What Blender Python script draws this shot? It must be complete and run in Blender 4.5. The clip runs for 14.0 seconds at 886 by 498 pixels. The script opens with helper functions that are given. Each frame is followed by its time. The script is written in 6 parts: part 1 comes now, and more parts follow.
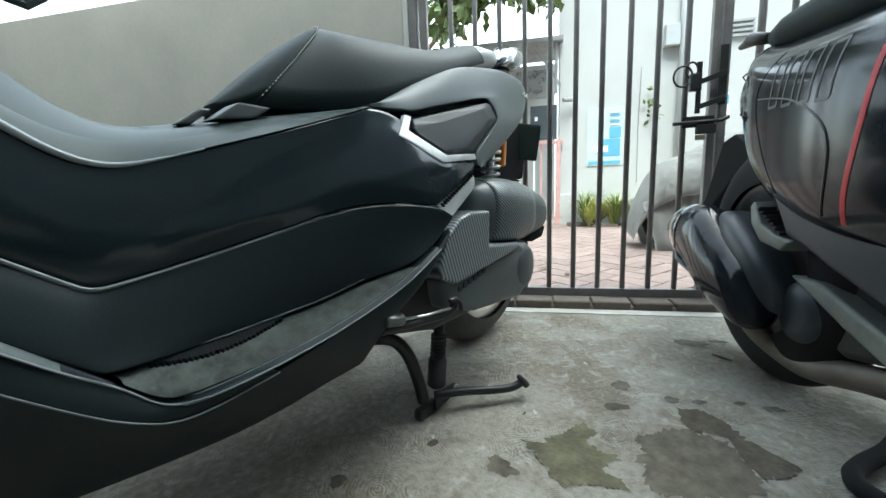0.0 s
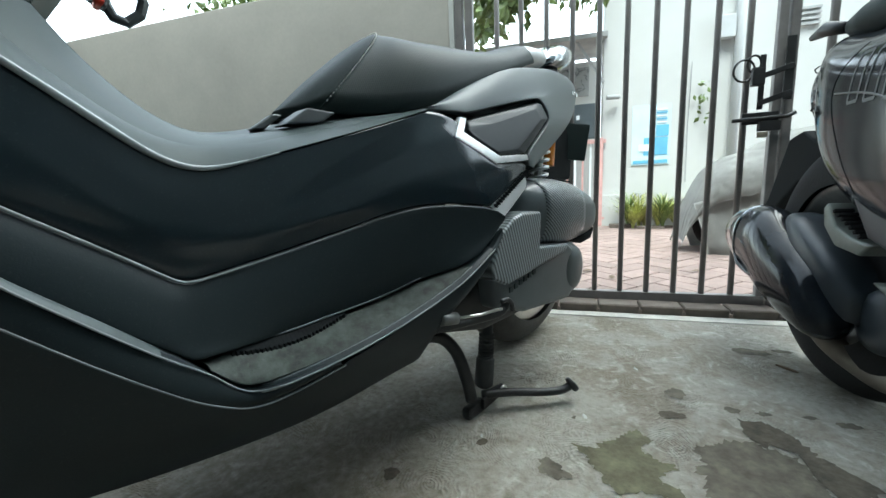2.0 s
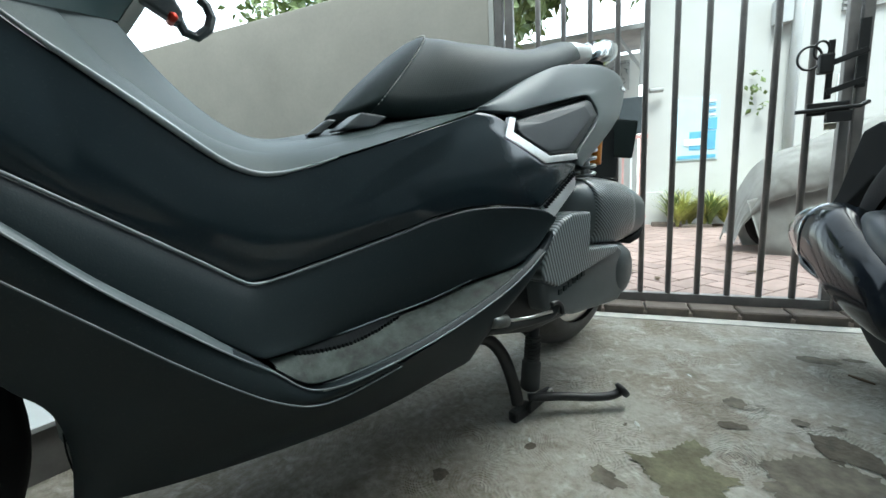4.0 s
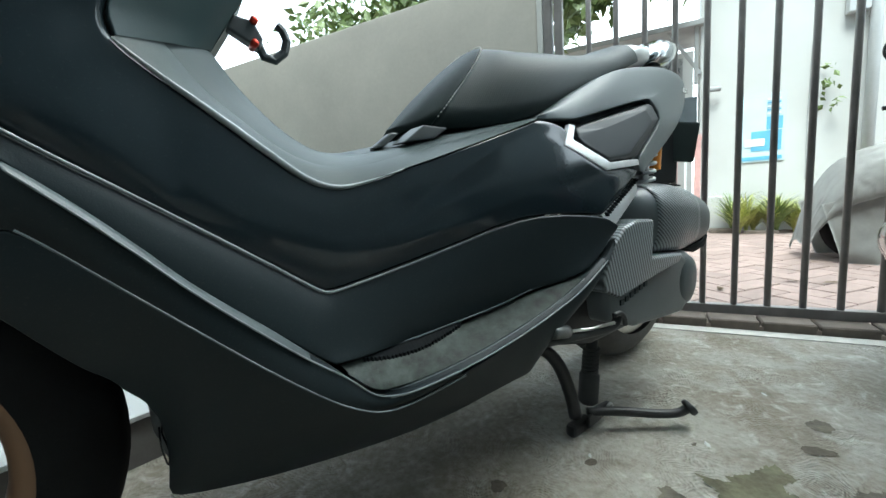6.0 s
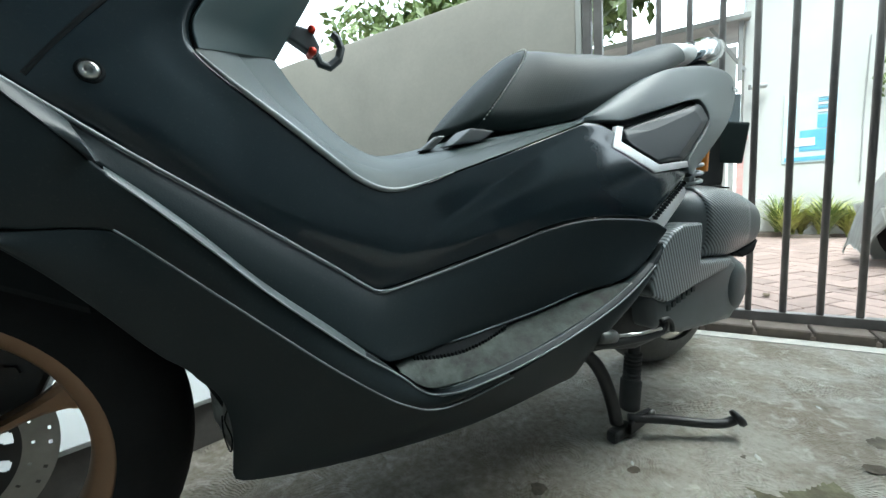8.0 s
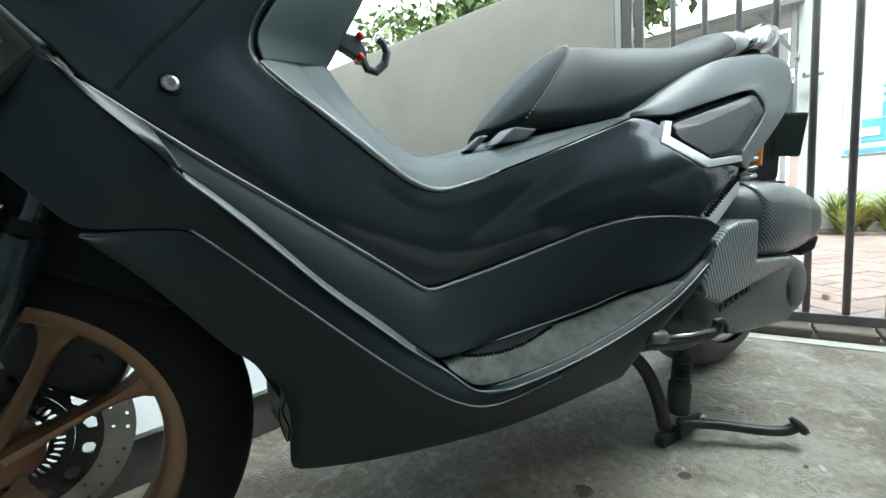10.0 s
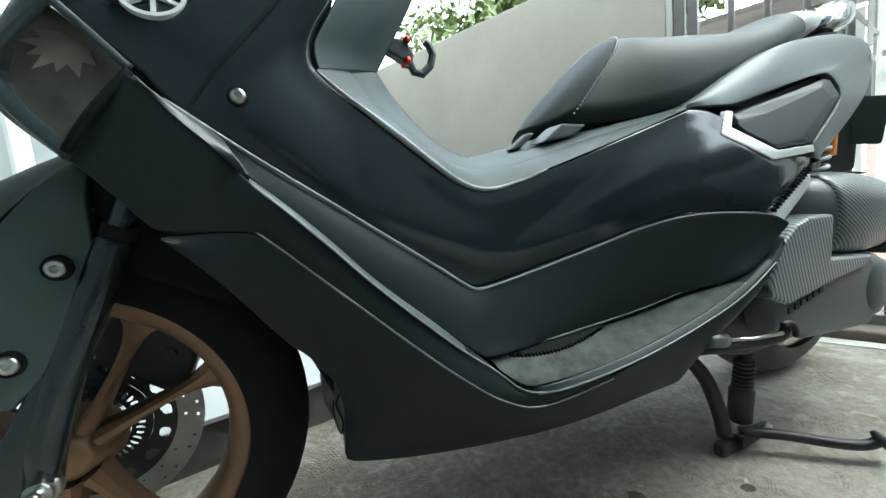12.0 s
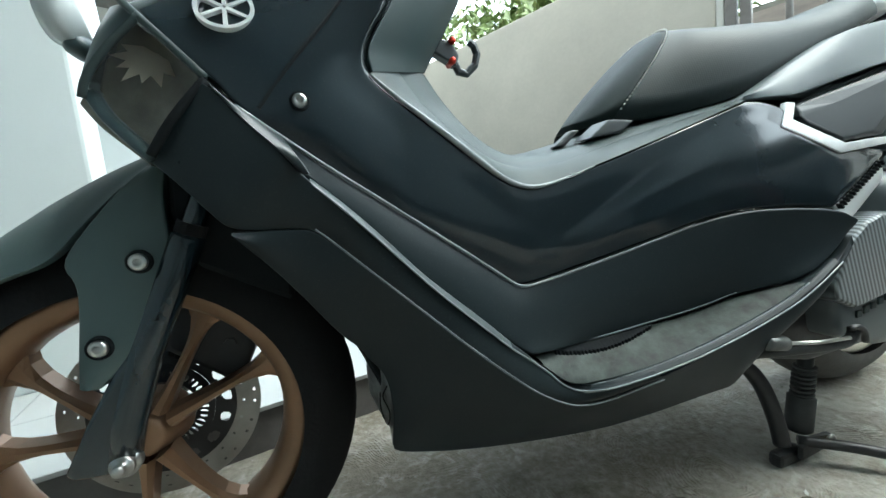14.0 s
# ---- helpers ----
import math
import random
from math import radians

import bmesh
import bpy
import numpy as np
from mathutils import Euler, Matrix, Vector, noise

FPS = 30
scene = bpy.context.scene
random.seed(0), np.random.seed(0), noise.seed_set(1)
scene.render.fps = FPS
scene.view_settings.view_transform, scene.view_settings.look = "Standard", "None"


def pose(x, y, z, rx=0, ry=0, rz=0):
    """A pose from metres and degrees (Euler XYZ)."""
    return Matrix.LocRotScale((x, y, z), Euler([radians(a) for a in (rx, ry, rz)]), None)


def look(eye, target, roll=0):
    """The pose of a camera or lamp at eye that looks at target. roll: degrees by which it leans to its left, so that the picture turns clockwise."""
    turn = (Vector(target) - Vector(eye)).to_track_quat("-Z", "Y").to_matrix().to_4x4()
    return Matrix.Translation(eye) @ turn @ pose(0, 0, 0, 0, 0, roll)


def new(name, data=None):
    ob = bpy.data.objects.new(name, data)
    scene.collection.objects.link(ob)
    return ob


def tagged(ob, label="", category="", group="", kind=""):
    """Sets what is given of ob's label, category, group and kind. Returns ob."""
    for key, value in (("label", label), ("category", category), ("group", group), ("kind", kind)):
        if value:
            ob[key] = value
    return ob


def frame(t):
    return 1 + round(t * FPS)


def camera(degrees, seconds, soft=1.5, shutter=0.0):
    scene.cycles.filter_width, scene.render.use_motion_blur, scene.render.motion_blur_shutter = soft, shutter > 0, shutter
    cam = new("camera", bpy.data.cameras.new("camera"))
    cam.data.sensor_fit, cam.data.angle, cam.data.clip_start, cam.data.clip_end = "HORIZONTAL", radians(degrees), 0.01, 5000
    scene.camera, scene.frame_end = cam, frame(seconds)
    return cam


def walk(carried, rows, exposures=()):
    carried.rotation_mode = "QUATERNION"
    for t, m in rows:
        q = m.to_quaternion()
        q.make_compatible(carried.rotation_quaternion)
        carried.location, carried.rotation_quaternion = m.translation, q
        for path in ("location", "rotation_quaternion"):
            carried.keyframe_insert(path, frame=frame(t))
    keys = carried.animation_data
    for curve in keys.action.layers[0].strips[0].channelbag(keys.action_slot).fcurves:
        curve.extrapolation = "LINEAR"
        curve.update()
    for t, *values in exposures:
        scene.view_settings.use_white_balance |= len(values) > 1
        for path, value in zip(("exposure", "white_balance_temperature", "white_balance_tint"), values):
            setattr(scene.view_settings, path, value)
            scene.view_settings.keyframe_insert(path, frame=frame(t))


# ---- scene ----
cam = camera(97.0, 14.0)
PATH = [
    (0, (0.364, -0.629, 0.458), (1.925, 0.577, 0.129), -2.3),
    (0.5, (0.358, -0.628, 0.46), (1.889, 0.618, 0.14), -2.6),
    (1, (0.351, -0.624, 0.46), (1.852, 0.66, 0.144), -2.7),
    (1.5, (0.344, -0.619, 0.459), (1.817, 0.697, 0.145), -2.5),
    (2, (0.338, -0.61, 0.46), (1.788, 0.731, 0.14), -2.4),
    (2.5, (0.335, -0.607, 0.46), (1.748, 0.771, 0.134), -2.5),
    (3, (0.33, -0.602, 0.462), (1.713, 0.806, 0.141), -2.7),
    (5.5, (0.305, -0.575, 0.468), (1.538, 0.973, 0.179), -3.8),
    (6, (0.297, -0.573, 0.47), (1.48, 1.017, 0.203), -4.0),
    (6.5, (0.287, -0.568, 0.472), (1.426, 1.053, 0.2), -4.1),
    (7, (0.28, -0.566, 0.472), (1.385, 1.079, 0.201), -3.9),
    (7.5, (0.276, -0.564, 0.472), (1.361, 1.094, 0.207), -3.8),
    (8, (0.27, -0.562, 0.475), (1.346, 1.104, 0.217), -3.7),
    (10.5, (0.248, -0.557, 0.475), (1.144, 1.215, 0.233), -4.7),
    (11, (0.246, -0.556, 0.475), (1.098, 1.237, 0.237), -4.8),
    (11.5, (0.243, -0.555, 0.477), (1.051, 1.259, 0.243), -5.1),
    (12, (0.24, -0.556, 0.478), (1.002, 1.277, 0.242), -5.5),
    (12.5, (0.234, -0.557, 0.477), (0.94, 1.299, 0.242), -5.6),
    (13, (0.227, -0.557, 0.478), (0.89, 1.316, 0.247), -5.4),
    (13.5, (0.223, -0.556, 0.478), (0.858, 1.327, 0.251), -5.4),
    (14, (0.222, -0.558, 0.478), (0.83, 1.334, 0.254), -5.8),
]
walk(cam, [(t, look(eye, target, roll)) for t, eye, target, roll in PATH], exposures=[(0, 2.76, 6100, -3), (6.5, 2.86, 6100, -4), (14, 3.33, 6200, -4)])

# ---- light ----
world = bpy.data.worlds.new("world")
scene.world = world
world.use_nodes = True
wt = world.node_tree
sky = wt.nodes.new("ShaderNodeTexSky")
sky.sky_type, sky.sun_disc = "NISHITA", False
sky.dust_density = 1.6
SUN_EL, SUN_AZ = 62.0, 112.0          # degrees: height, and compass turn of the sky
sky.sun_elevation, sky.sun_rotation = radians(SUN_EL), radians(SUN_AZ)
haze = wt.nodes.new("ShaderNodeHueSaturation")       # a bright hazy sky, nearly white
haze.inputs["Saturation"].default_value = 0.35
wt.links.new(sky.outputs[0], haze.inputs["Color"])
wt.links.new(haze.outputs[0], wt.nodes["Background"].inputs[0])
wt.nodes["Background"].inputs[1].default_value = 0.15
sun = new("sun", bpy.data.lights.new("sun", "SUN"))
sun.data.energy, sun.data.angle, sun.data.color = 1.0, radians(25), (1.0, 0.97, 0.93)
to_sun = Vector((-0.42, -0.20, 0.0)).normalized() * math.cos(radians(SUN_EL)) + Vector((0, 0, math.sin(radians(SUN_EL))))
sun.matrix_world = look((0, 0, 6), Vector((0, 0, 6)) - to_sun)


# ---- materials ----
def mat(name, colour, rough=0.5, metal=0.0, vary=0.12, scale=8.0, bump=0.0, bump_scale=120.0, coat=0.0, tint=None, fine=0.0, spec=0.5):
    """A surface with cloudy variation of colour and gloss, and a fine relief."""
    m = bpy.data.materials.new(name)
    m.use_nodes = True
    nt = m.node_tree
    b = nt.nodes["Principled BSDF"]
    b.inputs["Roughness"].default_value, b.inputs["Metallic"].default_value = rough, metal
    b.inputs["Coat Weight"].default_value, b.inputs["Coat Roughness"].default_value = coat, 0.06
    b.inputs["Specular IOR Level"].default_value = spec
    co = nt.nodes.new("ShaderNodeTexCoord")
    n1 = nt.nodes.new("ShaderNodeTexNoise")
    n1.inputs["Scale"].default_value, n1.inputs["Detail"].default_value, n1.inputs["Roughness"].default_value = scale, 6, 0.62
    nt.links.new(co.outputs["Object"], n1.inputs["Vector"])
    ramp = nt.nodes.new("ShaderNodeValToRGB")
    c2 = tint or colour
    ramp.color_ramp.elements[0].position, ramp.color_ramp.elements[1].position = 0.3, 0.72
    ramp.color_ramp.elements[0].color = (*[max(0.0, c * (1 - vary)) for c in colour], 1)
    ramp.color_ramp.elements[1].color = (*[min(1.0, c * (1 + vary)) for c in c2], 1)
    nt.links.new(n1.outputs["Fac"], ramp.inputs["Fac"])
    last = ramp.outputs["Color"]
    n2 = nt.nodes.new("ShaderNodeTexNoise")
    n2.inputs["Scale"].default_value, n2.inputs["Detail"].default_value = bump_scale, 4
    nt.links.new(co.outputs["Object"], n2.inputs["Vector"])
    if fine:
        mix = nt.nodes.new("ShaderNodeMix")
        mix.data_type, mix.blend_type = "RGBA", "MULTIPLY"
        mix.inputs["Factor"].default_value = fine
        nt.links.new(last, mix.inputs["A"])
        nt.links.new(n2.outputs["Fac"], mix.inputs["B"])
        last = mix.outputs["Result"]
    nt.links.new(last, b.inputs["Base Color"])
    mr = nt.nodes.new("ShaderNodeMapRange")
    mr.inputs["To Min"].default_value, mr.inputs["To Max"].default_value = max(0.02, rough * 0.85), min(1, rough * 1.15)
    nt.links.new(n1.outputs["Fac"], mr.inputs["Value"])
    nt.links.new(mr.outputs["Result"], b.inputs["Roughness"])
    if bump:
        bp = nt.nodes.new("ShaderNodeBump")
        bp.inputs["Strength"].default_value, bp.inputs["Distance"].default_value = bump, 0.002
        nt.links.new(n2.outputs["Fac"], bp.inputs["Height"])
        nt.links.new(bp.outputs["Normal"], b.inputs["Normal"])
    return m


def nodes_of(m):
    return m.node_tree, m.node_tree.nodes["Principled BSDF"]


def concrete_floor():
    """Old trowelled cement: swirled relief, stains, worn-off patches of the top coat, and brown dirt with shade painted
    in under the scooter.
    """
    m = bpy.data.materials.new("cement_floor")
    m.use_nodes = True
    nt, b = nodes_of(m)
    b.inputs["Roughness"].default_value = 0.75
    b.inputs["Specular IOR Level"].default_value = 0.22

    def tex(kind, scale, detail=5, dist=0.0):
        n = nt.nodes.new(kind)
        n.inputs["Scale"].default_value = scale
        n.inputs["Detail"].default_value = detail
        n.inputs["Distortion"].default_value = dist
        nt.links.new(geo.outputs["Position"], n.inputs["Vector"])
        return n

    def mixc(fac, a, c, mode="MIX"):
        n = nt.nodes.new("ShaderNodeMix")
        n.data_type, n.blend_type = "RGBA", mode
        for sock, v in (("Factor", fac), ("A", a), ("B", c)):
            if isinstance(v, (tuple, float)):
                n.inputs[sock].default_value = v
            else:
                nt.links.new(v, n.inputs[sock])
        return n.outputs["Result"]

    def ramp(src, lo, hi):
        n = nt.nodes.new("ShaderNodeMapRange")
        n.inputs["From Min"].default_value, n.inputs["From Max"].default_value = lo, hi
        nt.links.new(src, n.inputs["Value"])
        return n.outputs["Result"]

    def math_node(kind, a, c=0.0, e=0.0):
        n = nt.nodes.new("ShaderNodeMath")
        n.operation = kind
        for sock, v in zip(n.inputs, (a, c, e)):
            if isinstance(v, float):
                sock.default_value = v
            else:
                nt.links.new(v, sock)
        return n.outputs[0]

    geo = nt.nodes.new("ShaderNodeNewGeometry")
    big, mid, grain = tex("ShaderNodeTexNoise", 1.5, 6), tex("ShaderNodeTexNoise", 7, 9, 0.8), tex("ShaderNodeTexNoise", 150, 4)
    scuff, blot = tex("ShaderNodeTexNoise", 24, 8, 1.2), tex("ShaderNodeTexNoise", 11, 9, 0.5)
    rough_n, pits = tex("ShaderNodeTexNoise", 70, 8, 0.15), tex("ShaderNodeTexNoise", 330, 5)

    def arcs(cell, pitch, wobble):
        """Trowel strokes: arcs about scattered centres."""
        warp = tex("ShaderNodeTexNoise", 9, 3)
        vor, sub, ln = (nt.nodes.new(k) for k in ("ShaderNodeTexVoronoi", "ShaderNodeVectorMath", "ShaderNodeVectorMath"))
        vor.inputs["Scale"].default_value = cell
        vor.voronoi_dimensions = "2D"
        nt.links.new(geo.outputs["Position"], vor.inputs["Vector"])
        nt.links.new(geo.outputs["Position"], sub.inputs[0])
        nt.links.new(vor.outputs["Position"], sub.inputs[1])
        sub.operation, ln.operation = "SUBTRACT", "LENGTH"
        nt.links.new(sub.outputs["Vector"], ln.inputs[0])
        run = math_node("MULTIPLY_ADD", warp.outputs["Fac"], wobble, ln.outputs["Value"])
        wave = math_node("SINE", math_node("MULTIPLY", run, 2 * math.pi / pitch))
        return math_node("MULTIPLY", wave, ramp(tex("ShaderNodeTexNoise", 8, 7).outputs["Fac"], 0.45, 0.68))

    ridges = math_node("ADD", arcs(2.3, 0.010, 0.16), arcs(4.1, 0.0065, 0.09))
    base = mixc(ramp(big.outputs["Fac"], 0.36, 0.66), (0.205, 0.180, 0.140, 1), (0.345, 0.330, 0.292, 1))
    base = mixc(math_node("MULTIPLY", ramp(mid.outputs["Fac"], 0.45, 0.66), 0.65), base, (0.415, 0.408, 0.372, 1))
    base = mixc(math_node("MULTIPLY", ramp(scuff.outputs["Fac"], 0.56, 0.72), 0.6), base, (0.56, 0.55, 0.51, 1))
    base = mixc(math_node("MULTIPLY", ramp(blot.outputs["Fac"], 0.58, 0.72), 0.75), base, (0.175, 0.162, 0.130, 1))
    streak = mixc(ramp(ridges, -0.9, 0.7), (0.70, 0.69, 0.66, 1), (1.0, 1.0, 1.0, 1))
    base = mixc(0.5, base, streak, "MULTIPLY")
    base = mixc(math_node("MULTIPLY", ramp(rough_n.outputs["Fac"], 0.50, 0.68), 0.20), base, (0.47, 0.46, 0.425, 1))
    base = mixc(math_node("MULTIPLY", ramp(rough_n.outputs["Fac"], 0.48, 0.32), 0.30), base, (0.150, 0.135, 0.105, 1))
    base = mixc(math_node("MULTIPLY", ramp(grain.outputs["Fac"], 0.62, 0.74), 0.5), base, (0.14, 0.132, 0.112, 1))
    base = mixc(math_node("MULTIPLY", ramp(pits.outputs["Fac"], 0.62, 0.72), 0.35), base, (0.11, 0.105, 0.09, 1))
    # Brown dirt around the scooter, with its shade painted into the same colour.
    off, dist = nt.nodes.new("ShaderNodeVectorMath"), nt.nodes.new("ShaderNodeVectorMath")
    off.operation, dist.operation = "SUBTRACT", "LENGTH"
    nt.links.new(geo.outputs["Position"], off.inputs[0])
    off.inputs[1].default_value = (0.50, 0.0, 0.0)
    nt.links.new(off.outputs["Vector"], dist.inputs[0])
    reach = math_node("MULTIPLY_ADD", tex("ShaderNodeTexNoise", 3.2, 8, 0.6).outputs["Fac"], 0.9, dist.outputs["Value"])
    dirt_shade = math_node("MULTIPLY", ramp(reach, 1.14, 0.74), ramp(rough_n.outputs["Fac"], 1.05, 0.15))
    base = mixc(math_node("MULTIPLY", dirt_shade, 0.75), base, (0.118, 0.098, 0.069, 1))
    nt.links.new(base, b.inputs["Base Color"])
    height = math_node("MULTIPLY_ADD", ridges, 0.050, mid.outputs["Fac"])
    add = nt.nodes.new("ShaderNodeMath")
    add.operation = "MULTIPLY_ADD"
    nt.links.new(rough_n.outputs["Fac"], add.inputs[0])
    add.inputs[1].default_value = 0.34
    nt.links.new(height, add.inputs[2])
    bp = nt.nodes.new("ShaderNodeBump")
    bp.inputs["Strength"].default_value, bp.inputs["Distance"].default_value = 1.0, 0.014
    nt.links.new(add.outputs[0], bp.inputs["Height"])
    nt.links.new(bp.outputs["Normal"], b.inputs["Normal"])
    return m


def by_object(m, amount=0.25):
    """Varies a material's value from piece to piece."""
    nt, b = nodes_of(m)
    src = b.inputs["Base Color"].links[0].from_socket
    info, hsv, mr = (nt.nodes.new(k) for k in ("ShaderNodeObjectInfo", "ShaderNodeHueSaturation", "ShaderNodeMapRange"))
    mr.inputs["To Min"].default_value, mr.inputs["To Max"].default_value = 1 - amount, 1 + amount
    nt.links.new(info.outputs["Random"], mr.inputs["Value"])
    nt.links.new(mr.outputs["Result"], hsv.inputs["Value"])
    nt.links.new(src, hsv.inputs["Color"])
    nt.links.new(hsv.outputs["Color"], b.inputs["Base Color"])
    return m


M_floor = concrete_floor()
M_sill = mat("pale_strip", (0.50, 0.49, 0.45), 0.85, vary=0.25, scale=14, bump=0.4, bump_scale=60)
M_plaster = mat("beige_plaster", (0.43, 0.415, 0.375), 0.85, vary=0.11, scale=3.0, bump=0.25, bump_scale=60, fine=0.12)
M_white = mat("white_paint", (0.47, 0.48, 0.47), 0.7, vary=0.06, scale=1.5, bump=0.1)
M_greywall = mat("pale_grey_paint", (0.53, 0.565, 0.555), 0.7, vary=0.05, scale=1.2, bump=0.1)
# Grey-teal for the unseen walls, set to tint what the scooter reflects.
M_back = mat("unseen_wall_grey", (0.26, 0.30, 0.31), 0.8, vary=0.1, scale=1.2)
M_ceiling = mat("ceiling_paint", (0.20, 0.205, 0.20), 0.8, vary=0.05)
M_gate = mat("black_gate_paint", (0.165, 0.158, 0.155), 0.42, vary=0.25, scale=14, bump=0.15)
M_brick = by_object(mat("dark_kerb_brick", (0.15, 0.125, 0.105), 0.9, vary=0.3, scale=14, bump=0.5, bump_scale=90), 0.25)
M_paver = by_object(mat("pink_paver", (0.235, 0.175, 0.155), 0.9, vary=0.15, scale=18, bump=0.4, bump_scale=120), 0.14)
M_joint = mat("sand_joint", (0.27, 0.22, 0.19), 0.95, vary=0.2, scale=20)
M_tile = mat("white_glazed_tile", (0.35, 0.365, 0.36), 0.45, vary=0.04, scale=3)
M_riser = mat("dark_riser_cement", (0.11, 0.105, 0.10), 0.85, vary=0.35, scale=9, bump=0.4, bump_scale=50)
M_leaf = mat("green_leaf", (0.125, 0.175, 0.055), 0.5, vary=0.4, scale=30)
M_leaf2 = mat("yellow_green_blade", (0.42, 0.44, 0.15), 0.5, vary=0.5, scale=20)
M_bark = mat("bark", (0.16, 0.12, 0.08), 0.9, vary=0.3, bump=0.5, bump_scale=40)
M_cover = mat("grey_cover_cloth", (0.33, 0.335, 0.32), 0.85, vary=0.14, scale=9, bump=0.4, bump_scale=30)


# ---- builders ----
def link(name, bm, material, smooth=False):
    me = bpy.data.meshes.new(name)
    bm.to_mesh(me)
    bm.free()
    me.materials.append(material)
    if smooth:
        for p in me.polygons:
            p.use_smooth = True
    return new(name, me)


def part(name, bm, material, parent, label="", smooth=False):
    ob = link(name, bm, material, smooth)
    ob.parent = parent
    return tagged(ob, label)


def thing(name, label, category, m=None, group="", kind=""):
    """An empty that carries the parts of a thing."""
    ob = new(name)
    ob.empty_display_size = 0.05
    if m is not None:
        ob.matrix_world = m
    return tagged(ob, label, category, group, kind)


def box(bm, x0, x1, y0, y1, z0, z1, bevel=0.0, m=None, seg=2):
    r = bmesh.ops.create_cube(bm, size=1)
    vs = r["verts"]
    bmesh.ops.transform(bm, verts=vs, matrix=Matrix.Translation(((x0 + x1) / 2, (y0 + y1) / 2, (z0 + z1) / 2)) @ Matrix.Diagonal((x1 - x0, y1 - y0, z1 - z0, 1)))
    if bevel:
        es = list({e for v in vs for e in v.link_edges})
        out = bmesh.ops.bevel(bm, geom=es, offset=bevel, segments=seg, affect="EDGES", profile=0.6)
        vs = list({v for f in out["faces"] for v in f.verts} | {v for v in vs if v.is_valid})
    if m is not None:
        bmesh.ops.transform(bm, verts=[v for v in vs if v.is_valid], matrix=m)
    return bm


def box_bm(*a, **k):
    return box(bmesh.new(), *a, **k)


def tube(bm, pts, radius, seg=10, closed=False):
    """A round bar along points; radius is one number or one for each point."""
    pts = [Vector(p) for p in pts]
    n = len(pts)
    rad = radius if isinstance(radius, (list, tuple)) else [radius] * n
    rings, ref = [], None
    for i, p in enumerate(pts):
        if closed:
            d = pts[(i + 1) % n] - pts[i - 1]
        else:
            d = pts[min(i + 1, n - 1)] - pts[max(i - 1, 0)]
        d.normalize()
        if ref is None:
            ref = d.orthogonal().normalized()
        ref = (ref - d * ref.dot(d)).normalized()
        side = d.cross(ref)
        rings.append([bm.verts.new(p + (ref * math.cos(a) + side * math.sin(a)) * rad[i]) for a in (2 * math.pi * k / seg for k in range(seg))])
    for i in range(n if closed else n - 1):
        a, b = rings[i], rings[(i + 1) % n]
        for k in range(seg):
            bm.faces.new((a[k], a[(k + 1) % seg], b[(k + 1) % seg], b[k]))
    if not closed:
        bm.faces.new(rings[0][::-1])
        bm.faces.new(rings[-1])
    return bm


def curve_pts(ctrl, n=8):
    """A smooth line through control points (Catmull-Rom)."""
    c = [Vector(p) for p in ctrl]
    c = [c[0] * 2 - c[1]] + c + [c[-1] * 2 - c[-2]]
    out = []
    for i in range(1, len(c) - 2):
        for k in range(n):
            t = k / n
            out.append(0.5 * (2 * c[i] + (c[i + 1] - c[i - 1]) * t + (2 * c[i - 1] - 5 * c[i] + 4 * c[i + 1] - c[i + 2]) * t * t + (3 * c[i] - c[i - 1] - 3 * c[i + 1] + c[i + 2]) * t ** 3))
    return out + [c[-2]]


def lathe(bm, profile, seg=48, m=None):
    """Turns a profile of (radius, height) about the y axis."""
    rings = []
    for r, h in profile:
        rings.append([bm.verts.new((r * math.cos(a), h, r * math.sin(a))) for a in (2 * math.pi * k / seg for k in range(seg))])
    fs = []
    for i in range(len(rings) - 1):
        for k in range(seg):
            fs.append(bm.faces.new((rings[i][k], rings[i][(k + 1) % seg], rings[i + 1][(k + 1) % seg], rings[i + 1][k])))
    if m is not None:
        bmesh.ops.transform(bm, verts=[v for r in rings for v in r], matrix=m)
    return bm


def prism(bm, pts, y0, y1, m=None):
    """A flat outline in x and z, from y0 to y1."""
    a = [bm.verts.new((x, y0, z)) for x, z in pts]
    b = [bm.verts.new((x, y1, z)) for x, z in pts]
    n = len(pts)
    bm.faces.new(a)
    bm.faces.new(b[::-1])
    for i in range(n):
        bm.faces.new((a[i], b[i], b[(i + 1) % n], a[(i + 1) % n]))
    bmesh.ops.recalc_face_normals(bm, faces=bm.faces[:])
    if m is not None:
        bmesh.ops.transform(bm, verts=a + b, matrix=m)
    return bm


GATE = pose(1.70, 0.02, 0, 0, 0, -64.5)       # gate line: x along it to the right, y out to the street


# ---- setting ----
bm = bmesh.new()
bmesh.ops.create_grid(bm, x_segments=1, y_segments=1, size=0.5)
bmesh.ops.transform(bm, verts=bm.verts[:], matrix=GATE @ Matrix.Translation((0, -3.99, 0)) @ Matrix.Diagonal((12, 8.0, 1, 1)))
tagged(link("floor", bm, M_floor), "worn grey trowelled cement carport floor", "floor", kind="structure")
bm = bmesh.new()
bmesh.ops.create_grid(bm, x_segments=1, y_segments=1, size=0.5)
bmesh.ops.transform(bm, verts=bm.verts[:], matrix=GATE @ Matrix.Translation((0, 150.01, -0.012)) @ Matrix.Diagonal((400, 300, 1, 1)))
tagged(link("ground", bm, M_joint), "sandy paved street ground", "ground", kind="structure")

